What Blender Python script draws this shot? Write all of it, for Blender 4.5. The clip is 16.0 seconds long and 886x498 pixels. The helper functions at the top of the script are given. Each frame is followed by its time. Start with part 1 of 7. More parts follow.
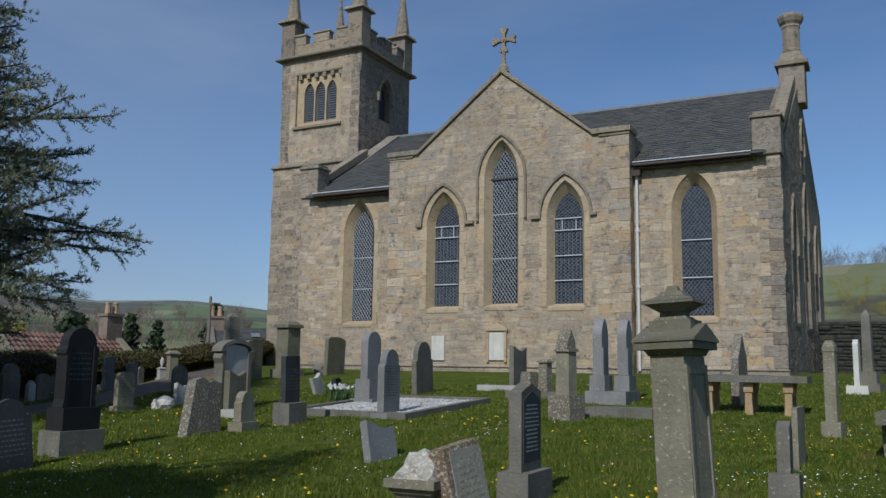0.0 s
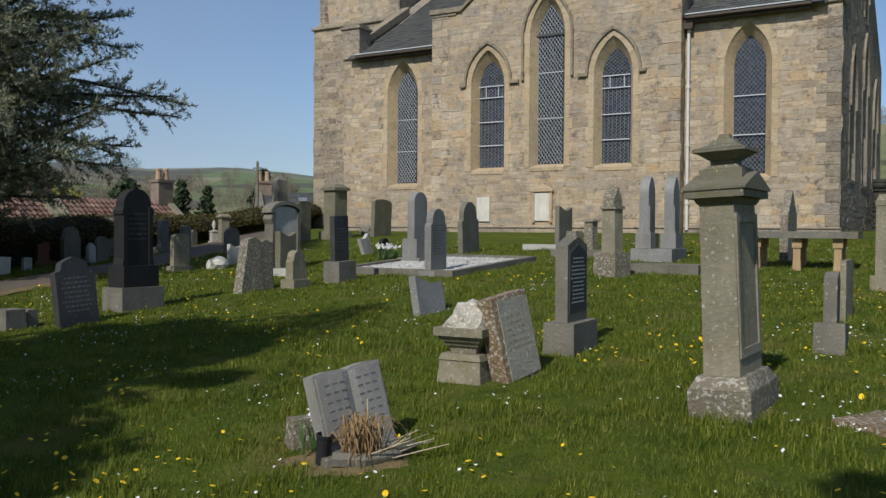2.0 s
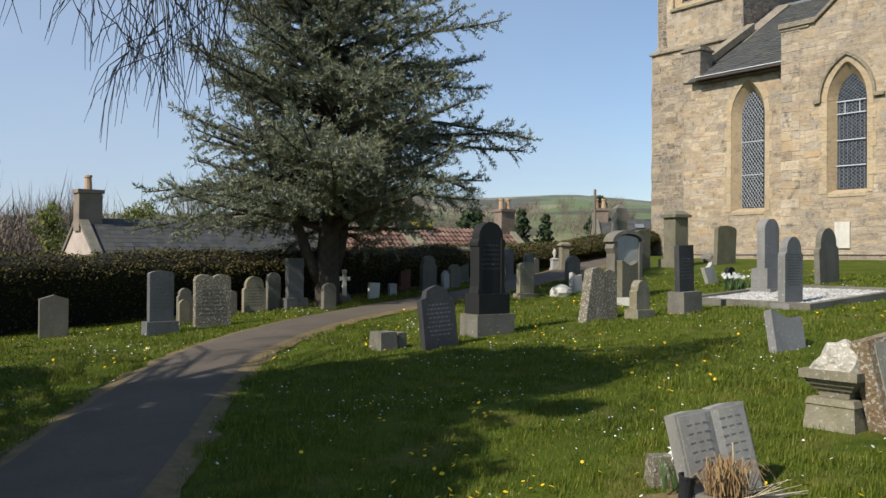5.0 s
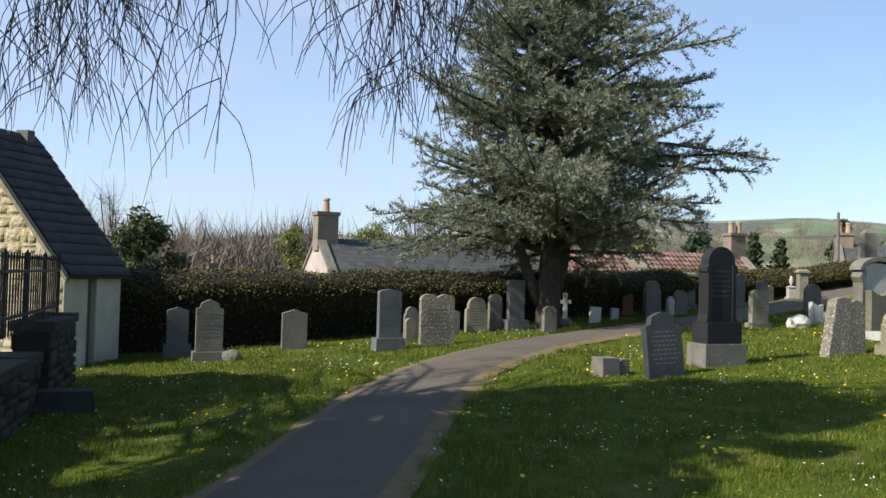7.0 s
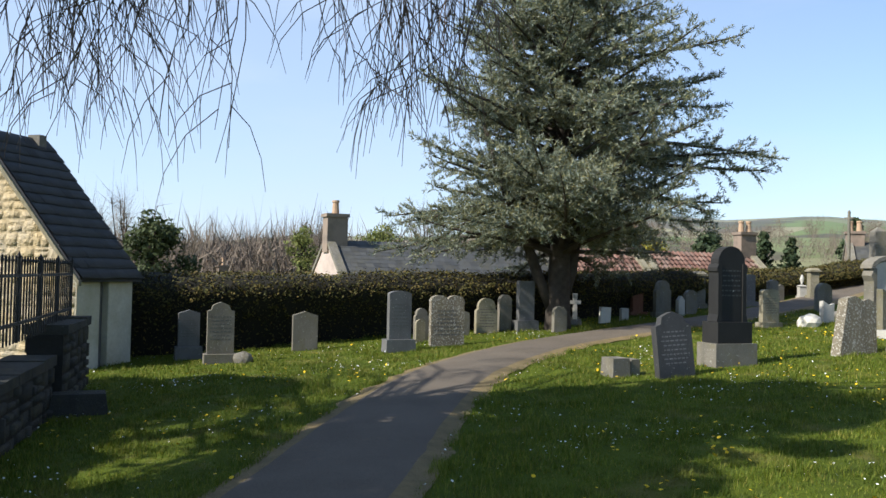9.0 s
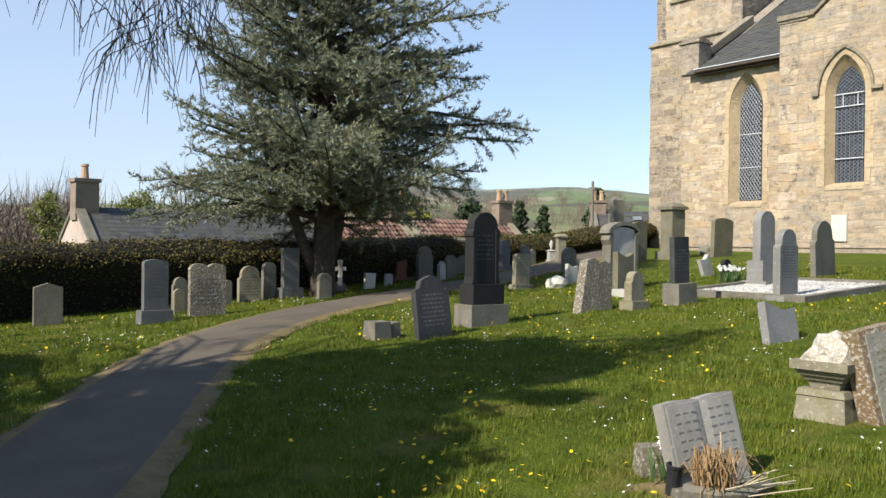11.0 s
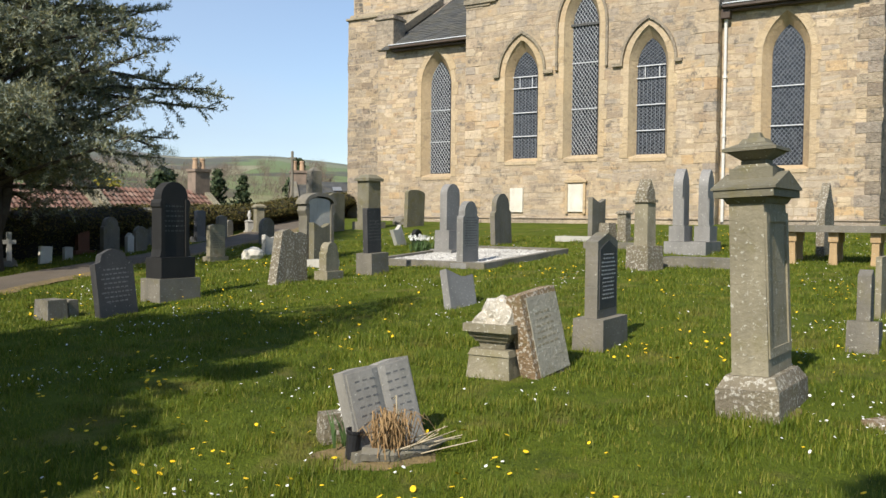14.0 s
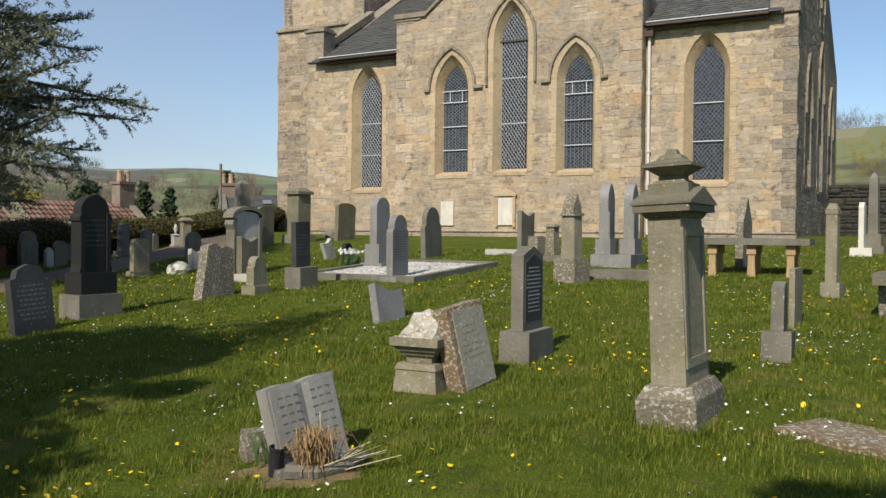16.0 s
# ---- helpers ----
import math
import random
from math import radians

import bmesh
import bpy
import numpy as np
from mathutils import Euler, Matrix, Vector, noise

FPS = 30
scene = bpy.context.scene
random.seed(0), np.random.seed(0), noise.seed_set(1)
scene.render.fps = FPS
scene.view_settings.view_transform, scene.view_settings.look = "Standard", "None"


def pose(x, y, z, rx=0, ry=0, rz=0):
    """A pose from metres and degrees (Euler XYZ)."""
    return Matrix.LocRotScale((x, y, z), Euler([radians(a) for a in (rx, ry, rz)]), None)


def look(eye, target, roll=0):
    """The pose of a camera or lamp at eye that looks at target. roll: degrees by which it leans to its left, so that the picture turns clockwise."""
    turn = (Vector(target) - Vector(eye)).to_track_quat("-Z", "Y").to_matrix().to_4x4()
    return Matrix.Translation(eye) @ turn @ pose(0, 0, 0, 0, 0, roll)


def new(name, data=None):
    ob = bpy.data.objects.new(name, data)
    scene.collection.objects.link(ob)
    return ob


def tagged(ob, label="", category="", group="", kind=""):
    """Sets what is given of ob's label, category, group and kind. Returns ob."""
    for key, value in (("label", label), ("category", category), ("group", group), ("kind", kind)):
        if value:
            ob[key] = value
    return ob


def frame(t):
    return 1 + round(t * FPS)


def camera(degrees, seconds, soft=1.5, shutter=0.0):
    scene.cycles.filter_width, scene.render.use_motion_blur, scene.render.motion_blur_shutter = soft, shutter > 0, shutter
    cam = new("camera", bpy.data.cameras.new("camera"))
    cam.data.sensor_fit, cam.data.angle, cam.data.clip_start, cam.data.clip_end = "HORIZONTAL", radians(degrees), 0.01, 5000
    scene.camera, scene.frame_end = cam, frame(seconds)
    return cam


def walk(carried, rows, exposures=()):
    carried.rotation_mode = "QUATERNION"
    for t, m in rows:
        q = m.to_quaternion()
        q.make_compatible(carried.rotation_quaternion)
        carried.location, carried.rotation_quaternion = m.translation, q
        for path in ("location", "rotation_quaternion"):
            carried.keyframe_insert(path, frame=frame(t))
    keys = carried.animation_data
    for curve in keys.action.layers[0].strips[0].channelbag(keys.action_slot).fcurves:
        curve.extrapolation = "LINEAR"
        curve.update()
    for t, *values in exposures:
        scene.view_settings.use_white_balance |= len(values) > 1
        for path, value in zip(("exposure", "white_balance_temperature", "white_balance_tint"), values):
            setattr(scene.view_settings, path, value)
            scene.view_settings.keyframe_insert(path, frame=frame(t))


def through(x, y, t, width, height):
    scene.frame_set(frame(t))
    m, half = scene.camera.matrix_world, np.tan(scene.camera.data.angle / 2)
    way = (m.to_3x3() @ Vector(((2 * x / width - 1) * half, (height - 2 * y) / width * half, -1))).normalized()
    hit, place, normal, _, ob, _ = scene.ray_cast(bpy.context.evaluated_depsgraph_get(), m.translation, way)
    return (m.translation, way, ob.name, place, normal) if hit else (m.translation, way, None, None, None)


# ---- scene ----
cam = camera(54.76, 16.0)

PATH = [
    (0.0, pose(0.019, 0.102, 1.633, 97.965, -0.831, 27.456)),
    (0.5, pose(0.024, 0.099, 1.594, 95.461, -1.279, 27.381)),
    (1.0, pose(0.011, 0.100, 1.573, 93.282, -0.841, 27.719)),
    (1.5, pose(0.009, 0.099, 1.556, 91.237, -0.691, 29.247)),
    (2.0, pose(0.006, 0.091, 1.546, 88.865, -0.371, 30.466)),
    (2.5, pose(0.003, 0.072, 1.544, 87.751, -0.139, 32.124)),
    (3.0, pose(-0.003, 0.055, 1.557, 87.076, 0.749, 35.074)),
    (3.5, pose(-0.008, 0.008, 1.585, 87.247, 0.951, 40.187)),
    (4.0, pose(-0.026, -0.020, 1.607, 89.840, 0.270, 44.743)),
    (4.5, pose(-0.040, -0.029, 1.601, 90.655, 0.108, 47.843)),
    (5.0, pose(-0.047, -0.085, 1.612, 90.441, -0.335, 52.534)),
    (5.2, pose(-0.050, -0.106, 1.615, 90.398, -0.516, 54.945)),
    (7.3, pose(-0.095, -0.099, 1.621, 91.802, -1.382, 67.591)),
    (7.5, pose(-0.081, -0.109, 1.624, 91.818, -1.242, 67.673)),
    (8.0, pose(-0.079, -0.119, 1.634, 91.826, -1.382, 67.902)),
    (8.5, pose(-0.072, -0.116, 1.625, 91.801, -1.151, 67.970)),
    (9.0, pose(-0.063, -0.116, 1.625, 91.751, -1.179, 67.789)),
    (9.5, pose(-0.050, -0.079, 1.623, 91.809, -0.707, 62.184)),
    (9.7, pose(-0.043, -0.082, 1.613, 91.798, -0.723, 59.654)),
    (11.8, pose(-0.015, 0.001, 1.591, 88.995, -0.406, 46.737)),
    (12.0, pose(-0.006, 0.003, 1.592, 88.943, -0.308, 44.334)),
    (12.5, pose(0.026, 0.016, 1.590, 88.718, -0.061, 40.044)),
    (13.0, pose(0.042, 0.038, 1.596, 88.362, -0.221, 36.511)),
    (13.5, pose(0.059, 0.046, 1.598, 88.147, -0.336, 33.957)),
    (14.0, pose(0.065, 0.049, 1.610, 88.083, -0.606, 32.727)),
    (14.5, pose(0.081, 0.044, 1.605, 88.419, -0.485, 31.780)),
    (15.0, pose(0.085, 0.053, 1.602, 88.471, -0.475, 30.770)),
    (15.5, pose(0.093, 0.063, 1.612, 88.412, -0.644, 29.800)),
    (16.0, pose(0.118, 0.060, 1.621, 88.997, -0.499, 28.219)),
]
EXPOSURES = [
    (0.0, -0.20, 5500, 10), (1.0, -0.16, 5700, 10), (2.0, 0.08, 6000, 10), (3.5, 0.12, 6100, 10), (5.0, 0.58, 6300, 10), (7.5, 1.04, 6150, 10),
    (9.5, 1.14, 6150, 10), (12.0, 0.95, 6500, 10), (14.0, 0.85, 6500, 10), (16.0, 0.50, 6500, 10),
]
walk(cam, PATH, EXPOSURES)

# ---------------------------------------------------------------- light
SUN_FROM = Vector((0.05, -1.0, 0.0)).normalized()
SUN_EL = radians(42)
sun_dir = Vector((SUN_FROM.x * math.cos(SUN_EL), SUN_FROM.y * math.cos(SUN_EL), math.sin(SUN_EL)))
sun = new("sun", bpy.data.lights.new("sun", "SUN"))
sun.data.energy, sun.data.angle, sun.data.color = 3.6, radians(0.53), (1.0, 0.93, 0.82)
sun.matrix_world = look(sun_dir * 80, (0, 0, 0))
world = bpy.data.worlds.new("world")
scene.world = world
world.use_nodes = True
wn, wl = world.node_tree.nodes, world.node_tree.links
sky = wn.new("ShaderNodeTexSky")
sky.sky_type, sky.sun_disc = "NISHITA", False
sky.sun_elevation, sky.sun_rotation = SUN_EL, math.atan2(SUN_FROM.x, SUN_FROM.y)
sky.air_density, sky.dust_density, sky.ozone_density = 1.0, 0.4, 3.2
# thin high cloud
co = wn.new("ShaderNodeTexCoord")
mp = wn.new("ShaderNodeMapping")
mp.inputs["Scale"].default_value = (1.0, 1.6, 5.0)
mp.inputs["Rotation"].default_value = (0.2, 0.1, 0.5)
cn = wn.new("ShaderNodeTexNoise")
cn.inputs["Scale"].default_value, cn.inputs["Detail"].default_value = 1.6, 7
cr = wn.new("ShaderNodeMapRange")
cr.inputs[1].default_value, cr.inputs[2].default_value, cr.inputs[3].default_value, cr.inputs[4].default_value = 0.44, 0.78, 0.0, 0.36
cm = wn.new("ShaderNodeMix")
cm.data_type = "RGBA"
cm.inputs[7].default_value = (3.7, 4.3, 5.3, 1)
wl.new(co.outputs["Generated"], mp.inputs[0])
wl.new(mp.outputs[0], cn.inputs["Vector"])
wl.new(cn.outputs["Fac"], cr.inputs[0])
# the high haze thickens towards the west
sx = wn.new("ShaderNodeSeparateXYZ")
wl.new(co.outputs["Generated"], sx.inputs[0])
hz = wn.new("ShaderNodeMapRange")
hz.inputs[1].default_value, hz.inputs[2].default_value, hz.inputs[3].default_value, hz.inputs[4].default_value = -0.35, -1.0, 0.0, 0.58
wl.new(sx.outputs[0], hz.inputs[0])
ad = wn.new("ShaderNodeMath")
ad.use_clamp = True
wl.new(cr.outputs[0], ad.inputs[0])
wl.new(hz.outputs[0], ad.inputs[1])
wl.new(ad.outputs[0], cm.inputs[0])
wl.new(sky.outputs[0], cm.inputs[6])
bg = wn["Background"]
wl.new(cm.outputs[2], bg.inputs[0])
bg.inputs[1].default_value = 0.090

# ---------------------------------------------------------------- materials


class Nodes:
    """A short way to wire a material."""

    def __init__(self, name):
        self.m = bpy.data.materials.new(name)
        self.m.use_nodes = True
        self.t = self.m.node_tree
        self.b = self.t.nodes["Principled BSDF"]
        self.geo = self.t.nodes.new("ShaderNodeNewGeometry")

    def put(self, kind, **values):
        n = self.t.nodes.new(kind)
        for key, v in values.items():
            n.inputs[key].default_value = v
        return n

    def link(self, a, b):
        self.t.links.new(a, b)

    def noise(self, scale, detail=4, rough=0.55, vector=None, stretch=None):
        n = self.put("ShaderNodeTexNoise", Scale=scale, Detail=detail, Roughness=rough)
        source = vector or self.geo.outputs["Position"]
        if stretch:
            m = self.put("ShaderNodeMapping")
            m.inputs["Scale"].default_value = stretch
            self.link(source, m.inputs[0])
            source = m.outputs[0]
        self.link(source, n.inputs["Vector"])
        return n.outputs["Fac"]

    def ramp(self, fac, lo, hi, a=0.0, b=1.0):
        r = self.put("ShaderNodeMapRange")
        for i, v in enumerate((lo, hi, a, b)):
            r.inputs[i + 1].default_value = v
        self.link(fac, r.inputs[0])
        return r.outputs[0]

    def mix(self, fac, a, b, how="MIX"):
        n = self.t.nodes.new("ShaderNodeMix")
        n.data_type, n.blend_type = "RGBA", how
        if isinstance(fac, (int, float)):
            n.inputs[0].default_value = fac
        else:
            self.link(fac, n.inputs[0])
        for slot, v in ((6, a), (7, b)):
            if isinstance(v, (tuple, list)):
                n.inputs[slot].default_value = (*v[:3], 1)
            else:
                self.link(v, n.inputs[slot])
        return n.outputs[2]

    def math(self, op, a, b=0.0):
        n = self.t.nodes.new("ShaderNodeMath")
        n.operation = op
        for i, v in enumerate((a, b)):
            if isinstance(v, (int, float)):
                n.inputs[i].default_value = v
            else:
                self.link(v, n.inputs[i])
        return n.outputs[0]

    def chance(self):
        """A random number for each piece, whether an object or an island of a mesh."""
        o = self.t.nodes.new("ShaderNodeObjectInfo")
        s = self.math("ADD", o.outputs["Random"], self.geo.outputs["Random Per Island"])
        return self.math("FRACT", s)

    def done(self, color, rough=0.85, bump=None, height=0.01, spec=0.3, metal=0.0):
        if isinstance(color, (tuple, list)):
            self.b.inputs["Base Color"].default_value = (*color[:3], 1)
        else:
            self.link(color, self.b.inputs["Base Color"])
        if isinstance(rough, (int, float)):
            self.b.inputs["Roughness"].default_value = rough
        else:
            self.link(rough, self.b.inputs["Roughness"])
        self.b.inputs["Specular IOR Level"].default_value = spec
        self.b.inputs["Metallic"].default_value = metal
        if bump is not None:
            n = self.put("ShaderNodeBump", Strength=0.8, Distance=height)
            self.link(bump, n.inputs["Height"])
            self.link(n.outputs[0], self.b.inputs["Normal"])
        return self.m


def masonry(name, colors, dark, dirt=0.35, soot=(0.10, 0.095, 0.085), grainy=0.75, relief=0.07, pale=0.0, odd=0.0):
    """Blocks of sandstone, each of its own tone, with weathering."""
    n = Nodes(name)
    r = n.chance()
    ramp = n.t.nodes.new("ShaderNodeValToRGB")
    ramp.color_ramp.interpolation = "LINEAR"
    while len(ramp.color_ramp.elements) < len(colors):
        ramp.color_ramp.elements.new(0.5)
    for i, c in enumerate(colors):
        e = ramp.color_ramp.elements[i]
        e.position, e.color = i / (len(colors) - 1), (*c, 1)
    n.link(r, ramp.inputs[0])
    c = ramp.outputs[0]
    if odd:
        second = n.math("FRACT", n.math("MULTIPLY", r, 17.3))
        third = n.math("FRACT", n.math("MULTIPLY", r, 41.7))
        c = n.mix(n.ramp(second, 0.80, 0.90, 0, odd), c, (0.19, 0.155, 0.125))
        c = n.mix(n.ramp(third, 0.80, 0.86, 0, odd), c, (0.68, 0.56, 0.40))
        c = n.mix(n.ramp(third, 0.20, 0.10, 0, odd), c, (0.40, 0.36, 0.31))
    c = n.mix(n.ramp(n.noise(0.55, 5), 0.45, 0.75, 0, dark), c, (0.34, 0.30, 0.25), "MIX")
    grain = n.noise(9, 6, 0.65, stretch=(1, 1, 1.35))
    c = n.mix(n.ramp(grain, 0.30, 0.75, 0.0, grainy), c, (0.24, 0.175, 0.12))
    c = n.mix(n.ramp(n.noise(17, 5, 0.7), 0.55, 0.72, 0, 0.5), c, (0.60, 0.52, 0.39))
    c = n.mix(n.ramp(n.noise(3.1, 8, 0.72), 0.54, 0.64, 0, min(1.0, dirt * 1.25)), c, soot)
    c = n.mix(n.ramp(n.noise(5.5, 4, 0.6), 0.60, 0.68, 0, dirt), c, (0.14, 0.105, 0.09))
    c = n.mix(n.ramp(n.noise(0.42, 8, 0.66), 0.44, 0.64, 0, dirt), c, n.mix(n.ramp(n.noise(7, 6, 0.7), 0.4, 0.6), (0.15, 0.13, 0.105), (0.33, 0.285, 0.22)))
    c = n.mix(n.ramp(n.noise(26, 3), 0.62, 0.74, 0, 0.3), c, (0.50, 0.46, 0.37))
    if pale:
        c = n.mix(n.ramp(n.noise(0.8, 5, 0.62), 0.53, 0.62, 0, pale), c, (0.66, 0.545, 0.40))
        c = n.mix(n.ramp(n.noise(1.3, 7, 0.7), 0.56, 0.66, 0, pale), c, (0.36, 0.33, 0.28))
    fine = n.noise(38, 5, 0.7)
    h = n.math("ADD", grain, n.math("MULTIPLY", fine, 0.5))
    return n.done(c, 0.95, h, relief, 0.12)


def gravestone(name, base, second, lichen=(0.55, 0.54, 0.46), amount=0.25, moss=0.0, rough=0.88, spec=0.2, bump=0.012):
    n = Nodes(name)
    c = n.mix(n.ramp(n.noise(2.3, 6), 0.35, 0.7), base, second)
    c = n.mix(n.ramp(n.noise(45, 3, 0.7), 0.3, 0.75, 0, 0.45), c, tuple(v * 0.55 for v in base))
    streak = n.noise(5, 5, 0.6, stretch=(1, 1, 0.16))
    c = n.mix(n.ramp(streak, 0.5, 0.75, 0, 0.4), c, tuple(v * 0.45 for v in second))
    if moss:
        c = n.mix(n.ramp(n.noise(4.2, 6, 0.7), 0.5, 0.66, 0, moss), c, (0.15, 0.13, 0.045))
    spots = n.noise(34, 5, 0.62)
    if amount:
        c = n.mix(n.ramp(spots, 0.66 - amount * 0.30, 0.74 - amount * 0.30, 0, 0.7), c, lichen)
    return n.done(c, rough, n.math("ADD", n.noise(30, 5, 0.7), n.math("MULTIPLY", spots, 0.6)), bump, spec)


M_wall = masonry("sandstone_blocks", [(0.56, 0.40, 0.22), (0.47, 0.34, 0.20), (0.45, 0.385, 0.29), (0.60, 0.47, 0.30), (0.53, 0.36, 0.18), (0.42, 0.36, 0.27), (0.56, 0.42, 0.25), (0.30, 0.235, 0.165), (0.54, 0.41, 0.25), (0.62, 0.505, 0.34), (0.50, 0.34, 0.185), (0.38, 0.335, 0.27), (0.57, 0.44, 0.27)], 0.30, 0.62, grainy=0.42, relief=0.034, pale=0.32, odd=0.45)
M_wall_old = masonry("weathered_rubble", [(0.40, 0.325, 0.215), (0.30, 0.26, 0.20), (0.46, 0.385, 0.27), (0.20, 0.175, 0.14), (0.42, 0.32, 0.19), (0.36, 0.325, 0.27), (0.47, 0.37, 0.23)], 0.4, 0.7, odd=0.6)
# darker rubble for the east-facing walls and the tower's corners
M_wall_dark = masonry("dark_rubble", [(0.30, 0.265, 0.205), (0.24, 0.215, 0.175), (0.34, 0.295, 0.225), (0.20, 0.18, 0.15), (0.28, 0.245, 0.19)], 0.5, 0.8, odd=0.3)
M_dressed = masonry("dressed_sandstone", [(0.56, 0.44, 0.27), (0.60, 0.47, 0.30), (0.50, 0.385, 0.23), (0.58, 0.43, 0.25)], 0.2, 0.25, grainy=0.4, relief=0.04)
M_coping = masonry("mossy_coping", [(0.36, 0.31, 0.22), (0.31, 0.28, 0.19), (0.40, 0.34, 0.23)], 0.5, 0.6)
M_mortar = masonry("lime_mortar", [(0.46, 0.365, 0.235), (0.49, 0.39, 0.26)], 0.3, 0.45, grainy=0.5, relief=0.04)
M_mortar_dark = masonry("dark_mortar", [(0.22, 0.19, 0.15), (0.25, 0.21, 0.16)], 0.3, 0.5)

M_wall_black = gravestone("mossy_dark_rubble", (0.062, 0.060, 0.050), (0.040, 0.039, 0.033), (0.16, 0.155, 0.135), 0.12, 0.25, bump=0.02)
M_mortar_black = gravestone("dark_mossy_mortar", (0.035, 0.033, 0.028), (0.025, 0.024, 0.02), amount=0.0, bump=0.02)
M_granite = gravestone("grey_granite", (0.265, 0.255, 0.235), (0.195, 0.188, 0.170), amount=0.18, rough=0.6, spec=0.4, bump=0.004)
# darker granite copy for hedge-row stones, shade included in its colour; also tints lettering
M_granite_shaded = gravestone("shaded_grey_granite", (0.165, 0.163, 0.155), (0.118, 0.116, 0.110), amount=0.1, rough=0.7, spec=0.25, bump=0.006)
M_dark = gravestone("dark_granite", (0.030, 0.029, 0.027), (0.020, 0.020, 0.019), amount=0.0, rough=0.6, spec=0.18, bump=0.002)
M_darkface = gravestone("slate_face", (0.070, 0.069, 0.066), (0.048, 0.047, 0.045), amount=0.04, rough=0.6, spec=0.25, bump=0.002)
M_sand = gravestone("buff_sandstone", (0.31, 0.275, 0.19), (0.21, 0.188, 0.13), amount=0.20, moss=0.45)
M_grey = gravestone("grey_sandstone", (0.225, 0.205, 0.165), (0.145, 0.135, 0.108), amount=0.12, moss=0.35)
M_green = gravestone("green_sandstone", (0.21, 0.192, 0.135), (0.15, 0.14, 0.10), amount=0.12, moss=0.6)
M_red = gravestone("red_sandstone", (0.24, 0.115, 0.075), (0.17, 0.085, 0.06), amount=0.06)
M_pale = gravestone("pale_stone", (0.52, 0.50, 0.44), (0.40, 0.38, 0.33), amount=0.15)
M_lichen = gravestone("lichened_stone", (0.255, 0.22, 0.155), (0.165, 0.14, 0.10), (0.58, 0.555, 0.475), 0.42, 0.3, bump=0.03)
M_white = gravestone("white_limestone", (0.74, 0.70, 0.60), (0.62, 0.58, 0.48), amount=0.1)
M_orange = gravestone("orange_lichened_stone", (0.26, 0.205, 0.135), (0.27, 0.17, 0.085), (0.62, 0.58, 0.49), 0.45, 0.6, bump=0.03)


def plain(name, a, b, scale=6, rough=0.7, bump=0.004, spec=0.3, metal=0.0):
    n = Nodes(name)
    f = n.noise(scale, 6, 0.6)
    c = n.mix(n.ramp(f, 0.3, 0.7), a, b)
    c = n.mix(n.ramp(n.noise(scale * 9, 3), 0.4, 0.8, 0, 0.4), c, tuple(v * 0.6 for v in a))
    return n.done(c, rough, n.noise(scale * 6, 5), bump, spec, metal)


def pieces(name, colors, rough=0.7, grime=(0.06, 0.06, 0.05), amount=0.5, spec=0.3, scale=1.6, bump=0.006):
    n = Nodes(name)
    ramp = n.t.nodes.new("ShaderNodeValToRGB")
    while len(ramp.color_ramp.elements) < len(colors):
        ramp.color_ramp.elements.new(0.5)
    for i, c in enumerate(colors):
        ramp.color_ramp.elements[i].position, ramp.color_ramp.elements[i].color = i / (len(colors) - 1), (*c, 1)
    n.link(n.chance(), ramp.inputs[0])
    c = n.mix(n.ramp(n.noise(scale, 6, 0.65), 0.45, 0.7, 0, amount), ramp.outputs[0], grime)
    return n.done(c, rough, n.noise(25, 5), bump, spec)


M_slate = pieces("roof_slate", [(0.062, 0.064, 0.064), (0.085, 0.087, 0.084), (0.048, 0.050, 0.051), (0.10, 0.098, 0.088)], 0.7, (0.085, 0.078, 0.05), 0.6)
M_slate_dark = pieces("dark_slate", [(0.045, 0.046, 0.05), (0.06, 0.062, 0.066), (0.035, 0.036, 0.04)], 0.6, (0.03, 0.03, 0.03), 0.4)
M_pantile = pieces("clay_pantile", [(0.16, 0.078, 0.056), (0.125, 0.066, 0.05), (0.20, 0.105, 0.075), (0.26, 0.17, 0.13), (0.10, 0.064, 0.05)], 0.85, (0.12, 0.09, 0.07), 0.65)
M_chip = pieces("stone_chippings", [(0.50, 0.48, 0.44), (0.36, 0.35, 0.32), (0.60, 0.58, 0.53), (0.20, 0.195, 0.18)], 0.9, (0.2, 0.19, 0.16), 0.5)
M_harl = plain("pale_pink_harl", (0.55, 0.44, 0.37), (0.38, 0.31, 0.26), 1.6, 0.95, 0.02)
M_brick = pieces("chimney_stone", [(0.27, 0.20, 0.15), (0.22, 0.17, 0.13), (0.31, 0.24, 0.18)], 0.9)
M_lead = plain("lead_flashing", (0.16, 0.17, 0.18), (0.24, 0.25, 0.26), 4, 0.5)
M_iron = plain("dark_iron", (0.02, 0.02, 0.021), (0.04, 0.035, 0.03), 20, 0.55)
M_pipe = plain("white_painted_pipe", (0.72, 0.71, 0.67), (0.62, 0.60, 0.55), 5, 0.5)
M_gutter = plain("brown_gutter", (0.07, 0.05, 0.04), (0.10, 0.075, 0.055), 6, 0.5)
M_wire = plain("galvanised_wire", (0.46, 0.48, 0.49), (0.55, 0.57, 0.58), 5, 0.55)
M_cames = plain("pale_glazing_bar", (0.62, 0.64, 0.66), (0.5, 0.52, 0.54), 5, 0.6)
M_lead_came = plain("lead_came", (0.15, 0.165, 0.185), (0.20, 0.215, 0.235), 5, 0.6)
M_limewash = plain("stained_limewash", (0.60, 0.57, 0.47), (0.42, 0.38, 0.26), 2.2, 0.9, 0.01)
